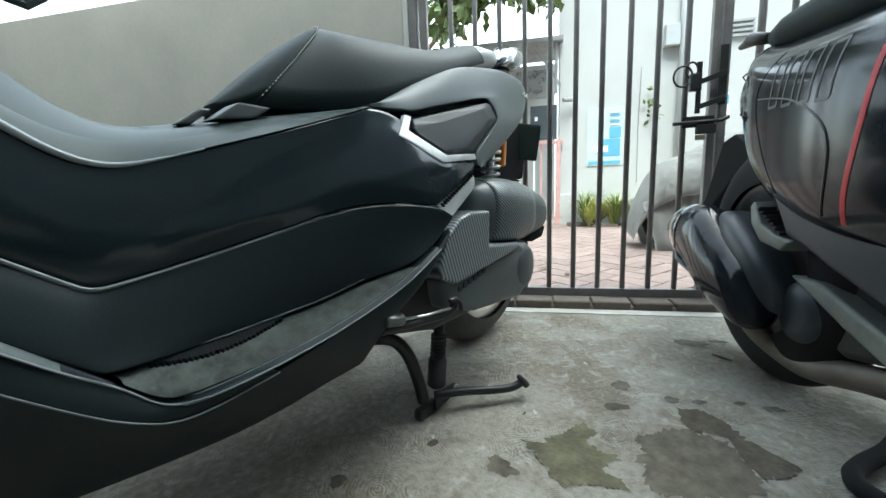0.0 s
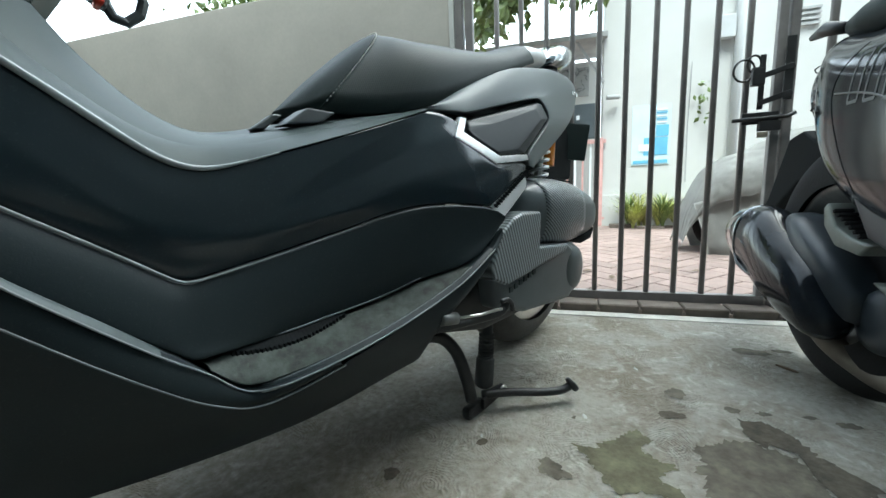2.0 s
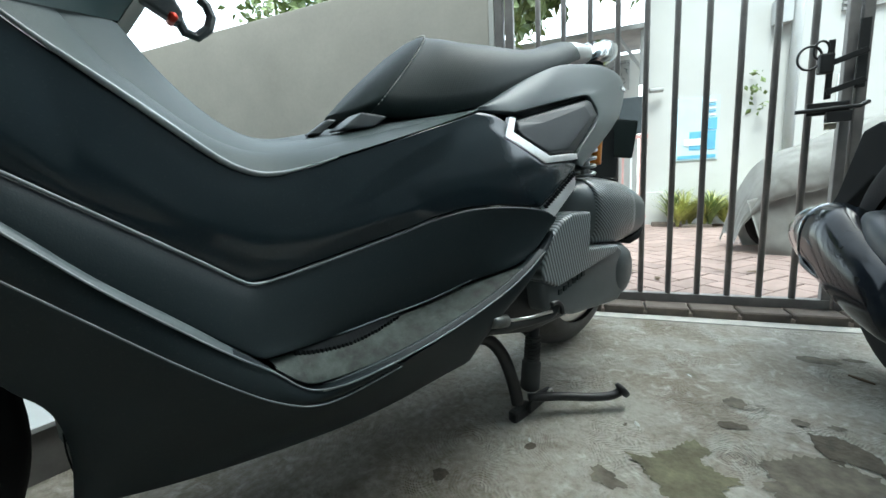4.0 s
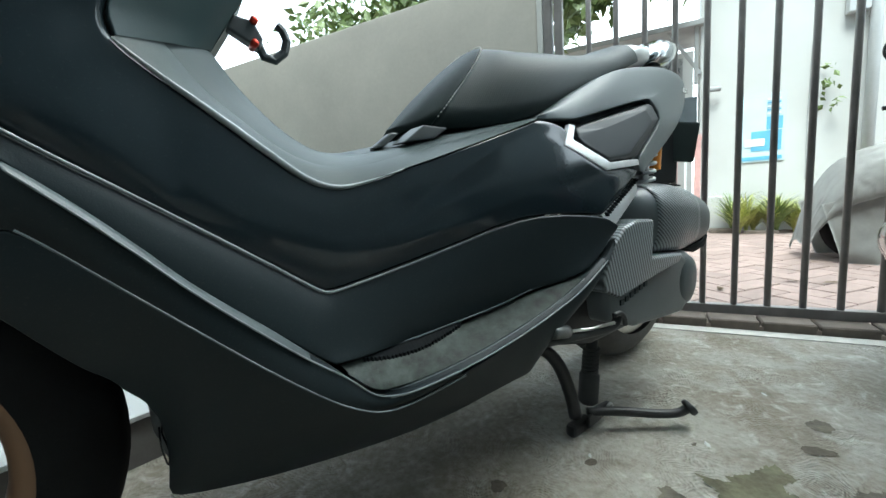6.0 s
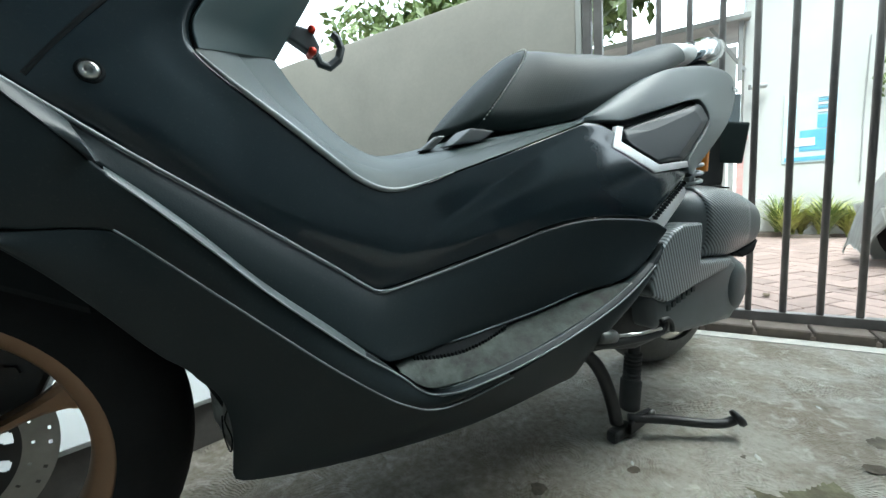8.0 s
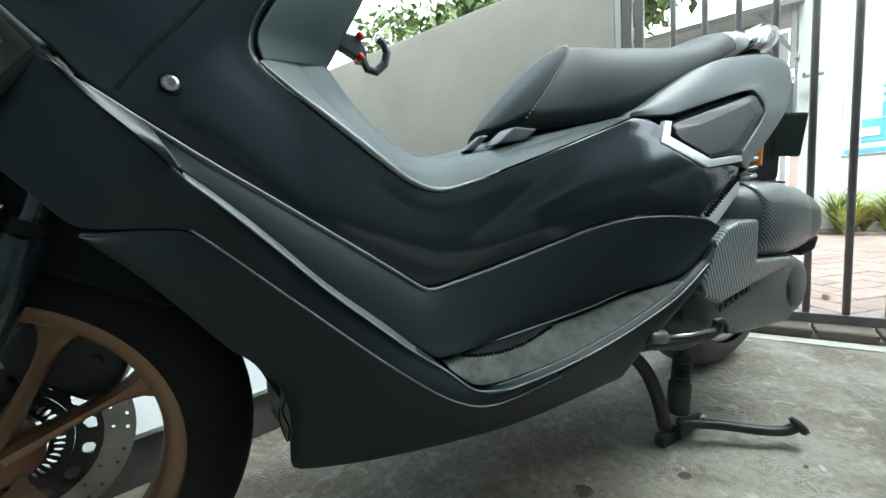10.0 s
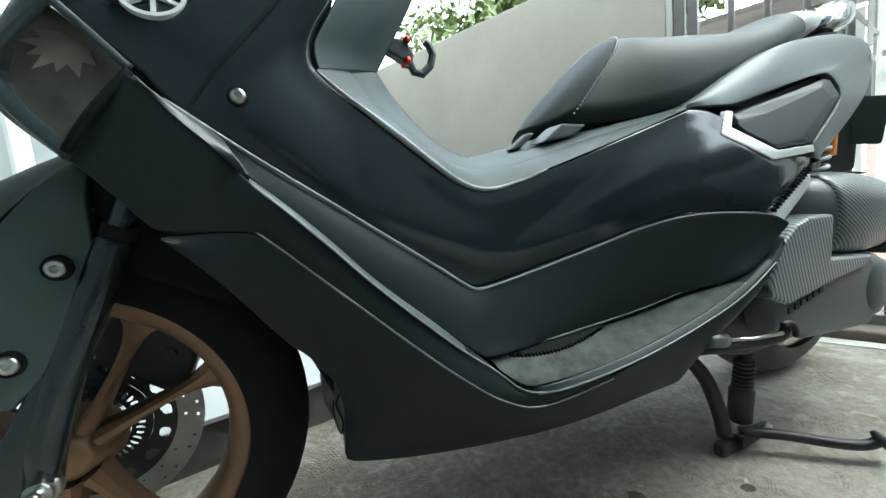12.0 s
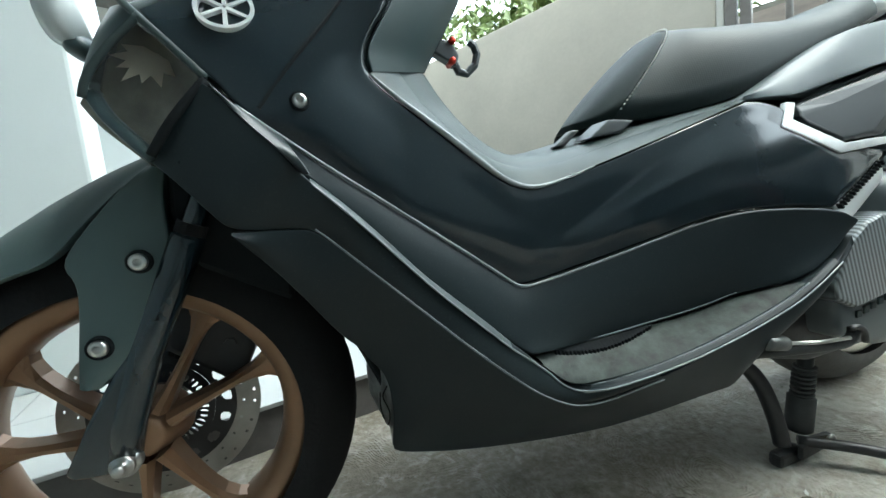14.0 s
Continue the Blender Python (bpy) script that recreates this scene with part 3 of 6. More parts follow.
def spoke_wheel(parent, x, z, tyre_r, tyre_w, rim_r, turn, disc=True, rubber=None, metal=None):
    """A cast wheel with three pairs of spokes, tyre and brake disc."""
    at = pose(x, 0, z)
    wheel = part("wheel", bmesh.new(), M_bronze, parent)
    bm = bmesh.new()
    prof = []
    for k in range(25):
        a = math.pi * (k / 24) - math.pi / 2
        prof.append((rim_r - 0.002 + (tyre_r - rim_r + 0.002) * max(0.0, math.cos(a)) ** 0.72, math.sin(a) * tyre_w * (0.80 + 0.2 * math.cos(a * 2) ** 2 * 0.6 + 0.08)))
    lathe(bm, prof, 72, at)
    part("tyre", bm, rubber or M_rubber, wheel, "black rubber tyre", smooth=True)
    bm = bmesh.new()
    w = tyre_w * 0.72
    rp = [(rim_r, -w), (rim_r + 0.001, -w - 0.003), (rim_r - 0.006, -w - 0.004), (rim_r - 0.020, -w + 0.004), (rim_r - 0.026, -w + 0.016), (rim_r - 0.030, 0), (rim_r - 0.026, w - 0.016), (rim_r - 0.020, w - 0.004), (rim_r - 0.006, w + 0.004), (rim_r + 0.001, w + 0.003), (rim_r, w)]
    lathe(bm, rp, 72, at)
    part("rim", bm, metal or M_bronze, wheel, "dusty pale alloy rim" if metal else "bronze painted alloy rim", smooth=True)
    bm = bmesh.new()
    lathe(bm, [(0.0, -0.040), (0.018, -0.040), (0.024, -0.036), (0.030, -0.014), (0.040, 0.02), (0.03, 0.035), (0.0, 0.035)], 32, at)
    part("hub", bm, M_bronze, wheel, smooth=True)
    for pair in range(3):
        for sgn in (-1, 1):
            a0, a1 = radians(turn + 120 * pair + sgn * 17), radians(turn + 120 * pair + sgn * 20)
            bm = bmesh.new()
            rows = []
            for f in range(9):
                t = f / 8
                ang, rad = a0 + (a1 - a0) * t, 0.030 + (rim_r - 0.022 - 0.030) * t
                wd = 0.0100 - 0.0032 * math.sin(math.pi * min(1.0, t * 1.15)) - 0.0030 * t + 0.020 * t ** 9
                dep = 0.040 - 0.026 * t
                cx, cz = rad * math.cos(ang), rad * math.sin(ang)
                px, pz = -math.sin(ang) * wd, math.cos(ang) * wd
                ring = [(cx + px, 0.014 - dep * 0.3, cz + pz), (cx + px, -dep * 0.72, cz + pz), (cx + px * 0.4, -dep, cz + pz * 0.4), (cx - px * 0.4, -dep, cz - pz * 0.4), (cx - px, -dep * 0.72, cz - pz), (cx - px, 0.014 - dep * 0.3, cz - pz)]
                rows.append([bm.verts.new(at @ Vector(p)) for p in ring])
            for r0, r1 in zip(rows, rows[1:]):
                for k in range(6):
                    bm.faces.new((r0[k], r0[(k + 1) % 6], r1[(k + 1) % 6], r1[k]))
            part("spoke", bm, M_bronze, wheel)
    if disc:
        def pierced(name, r0, r1, holes, y0, y1, metal, label):
            """A flat ring with round holes: radius, angle, width along the radius and across it."""
            bm, seg, step = bmesh.new(), 240, 0.002
            count = round((r1 - r0) / step)
            at_hole = [(r * math.cos(a), r * math.sin(a), math.cos(a), math.sin(a), du, dv) for r, a, du, dv in holes]
            grid = [[[bm.verts.new(at @ Vector(((r0 + step * i) * math.cos(2 * math.pi * k / seg), y, (r0 + step * i) * math.sin(2 * math.pi * k / seg)))) for k in range(seg)] for i in range(count + 1)] for y in (y0, y1)]
            for i in range(count):
                for k in range(seg):
                    r, a = r0 + step * (i + 0.5), 2 * math.pi * (k + 0.5) / seg
                    px, pz = r * math.cos(a), r * math.sin(a)
                    if any(abs(px - hx) < 0.012 and abs(pz - hz) < 0.012 and (((px - hx) * c + (pz - hz) * q) / du) ** 2 + (((pz - hz) * c - (px - hx) * q) / dv) ** 2 < 1 for hx, hz, c, q, du, dv in at_hole):
                        continue
                    n = (k + 1) % seg
                    bm.faces.new((grid[0][i][k], grid[0][i][n], grid[0][i + 1][n], grid[0][i + 1][k]))
                    bm.faces.new((grid[1][i][k], grid[1][i + 1][k], grid[1][i + 1][n], grid[1][i][n]))
            return part(name, bm, metal, wheel, label)

        full = 2 * math.pi
        pierced("brake_disc", 0.084, 0.116, [(0.108, full * (k + 0.2 * (k % 2)) / 30, 0.0028, 0.0028) for k in range(30)] + [(0.094, full * (k + 0.5) / 24, 0.0030, 0.0030) for k in range(24)], 0.036, 0.040, M_disc, "drilled steel brake disc")
        pierced("disc_carrier", 0.060, 0.086, [(0.0735, full * k / 15, 0.0068, 0.0105 if k % 2 else 0.0085) for k in range(15)], 0.035, 0.041, M_iron, "black carrier with rounded windows")
        pierced("sensor_ring", 0.038, 0.060, [(0.0475, full * k / 44, 0.0052, 0.0019) for k in range(44)], 0.032, 0.034, M_iron, "dark slotted sensor ring")
        calip = part("caliper", rounded_prism([(x + 0.643 * u - 0.766 * v, z + 0.766 * u + 0.643 * v) for u, v in ((0.074, -0.040), (0.092, -0.060), (0.128, -0.052), (0.150, -0.024), (0.150, 0.030), (0.126, 0.056), (0.090, 0.056), (0.074, 0.036))], 0.020, 0.078, 0.006, 2), M_iron, wheel, "black brake caliper")
        for v in (-0.022, 0.022):
            part("caliper_bolt", tube(bmesh.new(), [(x + 0.643 * 0.118 - 0.766 * v, 0.021, z + 0.766 * 0.118 + 0.643 * v), (x + 0.643 * 0.118 - 0.766 * v, 0.015, z + 0.766 * 0.118 + 0.643 * v)], 0.008, 6), M_iron, calip)
    return wheel


# ---- the parked scooter ----
bike = thing("scooter", "black maxi scooter with bronze wheels, parked on its centre stand", "scooter")

EDGE_V = [(0.157, -0.178, 0.593), (0.173, -0.176, 0.577), (0.207, -0.170, 0.550), (0.243, -0.165, 0.522), (0.286, -0.158, 0.491), (0.337, -0.152, 0.453),
          (0.397, -0.148, 0.408), (0.427, -0.147, 0.384), (0.444, -0.147, 0.372), (0.466, -0.148, 0.374), (0.545, -0.156, 0.389), (0.629, -0.168, 0.408),
          (0.680, -0.179, 0.422), (0.739, -0.195, 0.432), (0.796, -0.215, 0.431), (0.870, -0.228, 0.422), (0.896, -0.235, 0.406)]
EDGE_S = [(0.2940, -0.1560, 0.6130), (0.3188, -0.1540, 0.5909), (0.3603, -0.1520, 0.5595), (0.4076, -0.1500, 0.5213), (0.4337, -0.1490, 0.5010), (0.4588, -0.1480, 0.4896),
          (0.4851, -0.1480, 0.4877), (0.5251, -0.1490, 0.4972), (0.5585, -0.1510, 0.5067), (0.6475, -0.1570, 0.5319), (0.7039, -0.1630, 0.5489), (0.7419, -0.1700, 0.5612), (0.7820, -0.1770, 0.5742)]
EDGE_K = [(0.1600, -0.1780, 0.5900), (0.1760, -0.1830, 0.5660), (0.2030, -0.1910, 0.5375), (0.2178, -0.1790, 0.5175), (0.2754, -0.1730, 0.4520), (0.3215, -0.1710, 0.4057),
          (0.3758, -0.1710, 0.3528), (0.4320, -0.1730, 0.3010), (0.4485, -0.1770, 0.2818), (0.4691, -0.1830, 0.2577), (0.4884, -0.1900, 0.2501), (0.5110, -0.2050, 0.2540),
          (0.5690, -0.2190, 0.2640), (0.6570, -0.2280, 0.2800), (0.7580, -0.2380, 0.3100), (0.8030, -0.2420, 0.3310), (0.8550, -0.2400, 0.3550), (0.8930, -0.2370, 0.3870)]
EDGE_I = [(0.443, -0.165, 0.297), (0.528, -0.165, 0.293), (0.599, -0.170, 0.299), (0.673, -0.180, 0.307), (0.729, -0.200, 0.325), (0.804, -0.233, 0.337)]
EDGE_M = [(0.154, -0.178, 0.472), (0.208, -0.171, 0.470), (0.223, -0.170, 0.466), (0.235, -0.170, 0.455), (0.275, -0.175, 0.414), (0.320, -0.180, 0.368),
          (0.371, -0.185, 0.316), (0.424, -0.188, 0.267), (0.451, -0.190, 0.248), (0.477, -0.195, 0.236), (0.510, -0.205, 0.238), (0.577, -0.219, 0.254)]

# glossy side cover, running forward into the nose
top = [(0.300, 0.0, 0.850), (0.325, -0.08, 0.810), (0.338, -0.142, 0.750), (0.323, -0.155, 0.684), (0.300, -0.159, 0.655), (0.290, -0.158, 0.630)] + EDGE_S
low = [(0.045, 0.0, 0.725), (0.068, -0.075, 0.702), (0.090, -0.128, 0.682), (0.110, -0.158, 0.657), (0.124, -0.160, 0.638), (0.145, -0.165, 0.615), (0.160, -0.171, 0.600)] + EDGE_V[1:13] + [(0.718, -0.188, 0.429)]
top2 = [(0.7820, -0.1770, 0.5742), (0.812, -0.1830, 0.5730), (0.838, -0.1885, 0.5640), (0.855, -0.1925, 0.5500), (0.876, -0.1975, 0.5340), (0.898, -0.2025, 0.5170), (0.925, -0.2075, 0.5040)]
low2 = [(0.718, -0.188, 0.429), (0.745, -0.196, 0.432), (0.775, -0.207, 0.432), (0.800, -0.214, 0.431), (0.825, -0.219, 0.429), (0.850, -0.222, 0.426), (0.880, -0.2235, 0.422)]
top3 = [(0.925, -0.2075, 0.504), (0.965, -0.2125, 0.502), (1.015, -0.214, 0.496)]
low3 = [(0.880, -0.2235, 0.422), (0.940, -0.2185, 0.449), (1.006, -0.215, 0.479)]


def cover_form(x, z, v):
    """The lower rear half of the cover stands proud; a slanting facet leads up to it."""
    if x < 0.50:
        return 0.0175 * 4 * v * (1 - v) * min(1.0, max(0.0, (0.32 - x) / 0.12))
    u = x - 0.498
    l1, l2 = 0.420 + 0.60 * u - 0.22 * u * u, 0.415 + 0.40 * u - 0.05 * u * u
    f = min(1.0, max(0.0, (l1 - z) / max(l1 - l2, 0.004)))
    f = 0.7 * f + 0.3 * f * f * (3 - 2 * f)
    ends = min(1.0, u / 0.10) * min(1.0, max(0.0, (0.98 - x) / 0.28))
    return 0.006 * f * ends * min(1.0, 5.0 * (1 - v)) * min(1.0, 6.0 * v)


for s in (1, -1):
    part("side_cover", skin((top, top2, top3), (low, low2, low3), (150, 60, 24), rows=22, lip=(0.007, 0.005), depth=(0.02, 0.035), bulge=0.0015, field=cover_form, side=s, even_from=0.52), M_gloss, bike, "glossy black lacquered side cover", smooth=True)

# matte kick panel between the glossy cover and the footboard
low = EDGE_K[:8] + [(0.440, -0.180, 0.297)] + EDGE_I[1:] + [(0.855, -0.236, 0.362), (0.893, -0.234, 0.390)]
for s in (1, -1):
    part("kick_panel", skin(([(x, y - 0.007, z - 0.001) for x, y, z in EDGE_V],), (low,), (130,), rows=16, lip=(0.003, 0.003), depth=(0.020, 0.03), bulge=0.0006, rounds=2, side=s), M_matte, bike, "matte black plastic kick panel", smooth=True)

# leg shield strip and lower skirt
CHAMFER = [(0.224, -0.1845, 0.509), (0.239, -0.1845, 0.494), (0.261, -0.1845, 0.471), (0.289, -0.1845, 0.440), (0.313, -0.1845, 0.412), (0.335, -0.1845, 0.388), (0.377, -0.1845, 0.346), (0.410, -0.1845, 0.314)]
low = [(0.098, -0.155, 0.538), (0.112, -0.160, 0.523), (0.126, -0.165, 0.506), (0.140, -0.172, 0.489), (0.154, -0.177, 0.473)] + EDGE_M[1:]
top = [(0.145, -0.172, 0.602)] + [(x, y - 0.007, z) for x, y, z in EDGE_K[:13]]
both("leg_shield", bike, M_matte, "matte black leg shield", top=top, bottom=low, bulge=0.002, n=110, rows=10, lip=0.002, depth=(0.022, 0.008))
top = [(x, y - 0.0005, z - 0.0005) for x, y, z in EDGE_M] + [(0.657, -0.229, 0.274), (0.758, -0.239, 0.304), (0.803, -0.243, 0.325), (0.855, -0.241, 0.350), (0.893, -0.238, 0.383)]
low = [(0.154, -0.178, 0.469), (0.188, -0.160, 0.426), (0.236, -0.142, 0.350), (0.2540, -0.1340, 0.3313), (0.2603, -0.1280, 0.3161), (0.2744, -0.1220, 0.2973), (0.2818, -0.1160, 0.2731), (0.2837, -0.1100, 0.2379), (0.2804, -0.1060, 0.2092), (0.2774, -0.1030, 0.1907), (0.2849, -0.1020, 0.1796),
       (0.380, -0.120, 0.166), (0.529, -0.150, 0.163), (0.605, -0.170, 0.175), (0.645, -0.190, 0.192), (0.685, -0.203, 0.203), (0.706, -0.209, 0.207), (0.712, -0.211, 0.213), (0.735, -0.221, 0.243), (0.778, -0.231, 0.278), (0.824, -0.236, 0.306), (0.866, -0.2375, 0.347), (0.890, -0.237, 0.380)]
both("lower_skirt", bike, M_matte, "matte black lower skirt", top=top, bottom=low, bulge=0.004, n=120, rows=14, lip=0.002, depth=(0.01, 0.035))

# Pale beads paint in the highlights that run along the panel edges.
for s in (1, -1):
    part("edge_glint", line_tube([(x, y - 0.0085, z + 0.0005) for x, y, z in EDGE_V[1:13]], [0.0016 - 0.0013 * max(0.0, k - 44) / 35 for k in range(80)], s, 80), M_edge, bike, "pale bead painted as the panel edge highlight", smooth=True)
    part("edge_glint", line_tube(CHAMFER + [(x, y - 0.0080, z + 0.0005) for x, y, z in EDGE_K[8:12]], 0.0011, s, 80), M_edge, bike, "pale bead painted as the panel edge highlight", smooth=True)
    # Upward chamfer, painted paler than the shield for its sky light.
    part("edge_chamfer", shell([(0.224, -0.1780, 0.515), (0.239, -0.1780, 0.501), (0.261, -0.1780, 0.479), (0.290, -0.1780, 0.447), (0.314, -0.1780, 0.418), (0.337, -0.1780, 0.394), (0.379, -0.1780, 0.354), (0.411, -0.1780, 0.321)], CHAMFER, bulge=0.0005, n=60, rows=4, lip=0.001, depth=(0.010, 0.004), side=s), M_chamfer, bike, "leg shield chamfer with its light from above in the colour", smooth=True)
    part("edge_glint", line_tube([(x, y - 0.0010, z - 0.0006) for x, y, z in EDGE_S[:9]], [0.0012 + 0.0024 * math.sin(math.pi * min(1.0, k / 70)) ** 0.7 for k in range(80)], s, 80, 12), M_edge, bike, "pale bead painted as the cover edge highlight", smooth=True)
    part("edge_glint", line_tube([(x, y - 0.0065, z - 0.001) for x, y, z in EDGE_K[10:17]], 0.0012, s, 60), M_edge, bike, "pale bead painted as the footboard rim highlight", smooth=True)
    part("edge_glint", line_tube([(x, y + 0.0030, z + 0.0030) for x, y, z in EDGE_K[10:16]], 0.0009, s, 60), M_seam, bike, "pale bead painted as the footboard rim highlight", smooth=True)
    part("edge_glint", line_tube([(x, y - 0.0005, z + 0.0015) for x, y, z in EDGE_I[:5]], 0.0011, s, 60), M_seam, bike, "pale bead painted as the kick panel's lower highlight", smooth=True)
    part("panel_seam", line_tube([(x, y - 0.0065, z + 0.0012) for x, y, z in EDGE_M[2:]], 0.0010, s, 90, 6), M_seam, bike, "pale panel seam", smooth=True)

# footboard: rim and dusty rubber mat with a toothed front edge
both("footboard", bike, M_matte, "black footboard edge", top=[(x, y + 0.010, z + 0.004) for x, y, z in EDGE_K[8:17]], bottom=[(x, y - 0.005, z - 0.002) for x, y, z in EDGE_K[8:17]], bulge=0.002, n=60, rows=4, lip=0.003)
mat_in = [(0.446, -0.166, 0.292), (0.528, -0.163, 0.288), (0.599, -0.168, 0.294), (0.673, -0.178, 0.302), (0.729, -0.198, 0.320), (0.800, -0.230, 0.334)]
mat_out = [(0.4500, -0.1820, 0.2840), (0.4740, -0.1915, 0.2600), (0.5000, -0.1975, 0.2570), (0.5600, -0.2125, 0.2650), (0.6570, -0.2225, 0.2820), (0.7580, -0.2345, 0.3120), (0.8030, -0.2405, 0.3310)]
for s in (1, -1):
    board_mat = part("foot_mat", shell(mat_in, mat_out, bulge=0.0015, n=60, rows=6, lip=0.002, depth=(0.006, 0.006), side=s), M_mat, bike, "dusty grey rubber foot mat", smooth=True)
    bm = bmesh.new()
    ins, outs = spaced(mat_in, 240), spaced(mat_out, 240)
    last = None
    for k in range(57):
        f = k / 56
        i = int(18 + f * 92)
        w = 0.04 + 0.22 * math.sin(math.pi * min(1.0, f * 1.02)) ** 0.9 + (0.06 if k % 2 else 0.0)
        a, q = ins[i].lerp(outs[i], -0.12), ins[i].lerp(outs[i], w)
        cur = [bm.verts.new((p.x, (p.y - 0.001) * s, p.z + h)) for p, h in ((a, 0.0055), (q, 0.0045), (q, -0.002))]
        if last:
            bm.faces.new((last[0], last[1], cur[1], cur[0]))
            bm.faces.new((last[1], last[2], cur[2], cur[1]))
        last = cur
    part("teeth", bm, M_inner, board_mat, "toothed rubber edge")

# grey inner trim, tunnel and inner shield
RIDGE = [(0.377, -0.072, 0.640), (0.401, -0.065, 0.606), (0.443, -0.060, 0.563), (0.482, -0.060, 0.539), (0.521, -0.060, 0.531), (0.580, -0.065, 0.541), (0.651, -0.072, 0.558), (0.750, -0.09, 0.573), (0.840, -0.115, 0.588)]
CREASE = [(0.335, -0.121, 0.6243), (0.344, -0.121, 0.6088), (0.357, -0.121, 0.5895), (0.383, -0.121, 0.5658), (0.411, -0.121, 0.5420), (0.436, -0.121, 0.5255), (0.458, -0.121, 0.5168), (0.486, -0.121, 0.5120), (0.517, -0.121, 0.5142), (0.550, -0.121, 0.5212), (0.578, -0.120, 0.5280), (0.650, -0.118, 0.5455), (0.746, -0.134, 0.5665), (0.822, -0.152, 0.5800)]
both("inner_trim", bike, M_trim, "grey grained plastic inner trim", top=[(0.325, -0.125, 0.634)] + CREASE[1:], bottom=[(x + 0.0004, y + (0.002 if x < 0.54 else -0.0015), z + (0.0012 if x < 0.54 else 0.0)) for x, y, z in EDGE_S], bulge=0.0015, n=90, rows=8, lip=0.0005, depth=(0.012, 0.012), rounds=(2, 2))
both("upper_trim", bike, M_trim, "grey grained plastic upper trim", top=RIDGE, bottom=[(x, y + 0.001, z) for x, y, z in [(0.325, -0.125, 0.634)] + CREASE[1:]], bulge=0.003, n=90, rows=8, lip=0.0005, depth=(0.02, 0.006), rounds=(2, 2))
part("tunnel_cover", shell(RIDGE, [(x, -y, z) for x, y, z in RIDGE], bulge=0.010, n=60, rows=10, lip=0.002, depth=(0.0, 0.0)), M_trim, bike, "grey plastic tunnel cover", smooth=True)
SH_L = [(0.297, -0.154, 0.616), (0.293, -0.157, 0.635), (0.305, -0.156, 0.655), (0.326, -0.152, 0.686), (0.352, -0.145, 0.740), (0.372, -0.135, 0.800), (0.385, -0.12, 0.85)]
SH_R = [(0.378, -0.070, 0.643), (0.394, -0.070, 0.668), (0.408, -0.070, 0.690), (0.424, -0.069, 0.715), (0.438, -0.068, 0.740), (0.462, -0.064, 0.80), (0.475, -0.06, 0.85)]
both("inner_shield", bike, M_satin, "satin charcoal inner leg shield", top=SH_L, bottom=SH_R, bulge=0.008, n=40, rows=10, lip=0.003, depth=(0.01, 0.0))
part("shield_centre", shell(SH_R, [(x, -y, z) for x, y, z in SH_R], bulge=0.004, n=40, rows=8, lip=0.001, depth=(0, 0)), M_satin, bike, smooth=True)

# dark core behind the panels
core = [(0.13, 0.60), (0.19, 0.47), (0.29, 0.22), (0.34, 0.185), (0.60, 0.185), (0.72, 0.24), (0.86, 0.33), (1.00, 0.46), (1.26, 0.62), (1.30, 0.68), (1.05, 0.66), (0.84, 0.575), (0.60, 0.53), (0.50, 0.50), (0.44, 0.53), (0.37, 0.60), (0.35, 0.70), (0.30, 0.78), (0.20, 0.74)]
part("chassis", rounded_prism(core, -0.055, 0.055, 0.004, 1), M_inner, bike, "dark inner chassis")
part("chassis", rounded_prism([(0.36, 0.20), (0.62, 0.20), (0.80, 0.31), (0.89, 0.38), (0.70, 0.40), (0.46, 0.35), (0.36, 0.30)], -0.115, 0.115, 0.01, 1), M_inner, bike)
part("chassis", rounded_prism([(0.84, 0.56), (0.90, 0.46), (1.03, 0.49), (1.20, 0.57), (1.30, 0.66), (1.15, 0.68), (1.0, 0.65)], -0.13, 0.13, 0.01, 1), M_inner, bike)
for s in (1, -1):
    liner = [(0.115, 0.537), (0.150, 0.490), (0.174, 0.460), (0.215, 0.47), (0.225, 0.53), (0.170, 0.585)]
    part("inner_liner", rounded_prism(liner, *sorted((-0.166 * s, -0.10 * s)), 0.004, 1), M_inner, bike)
part("inner_liner", rounded_prism([(0.2300, 0.3650), (0.2420, 0.3420), (0.2900, 0.3190), (0.2990, 0.2710), (0.3090, 0.2480), (0.330, 0.255), (0.330, 0.380), (0.240, 0.390)], -0.070, 0.070, 0.002, 1), M_inner, bike)
bm = bmesh.new()
rows = []
for i in range(41):
    f = i / 40
    z = 0.180 + 0.165 * f
    rows.append([])
    for k in range(41):
        yy = -0.098 + 0.196 * k / 40
        x = 0.269 + 0.022 * (abs(yy) / 0.098) ** 1.4 + 0.012 * max(0.0, 0.2 - f) / 0.2 + 0.0035 * noise.noise(Vector((yy * 40, z * 30, 4.0))) + 0.002 * abs(noise.noise(Vector((yy * 90, z * 70, 9.0))))
        rows[-1].append(bm.verts.new((x, yy, z)))
for r0, r1 in zip(rows, rows[1:]):
    for k in range(40):
        bm.faces.new((r0[k], r1[k], r1[k + 1], r0[k + 1]))
bmesh.ops.solidify(bm, geom=bm.faces[:], thickness=0.003)
part("steering_block", rounded_prism([(0.088, 0.545), (0.082, 0.500), (0.098, 0.440), (0.190, 0.385), (0.205, 0.520), (0.135, 0.570)], -0.083, 0.083, 0.006, 1), M_inner, bike, "dark block behind the fork")
creased = part("inner_mudguard", bm, M_crease, bike, "creased grey inner mudguard", smooth=True)
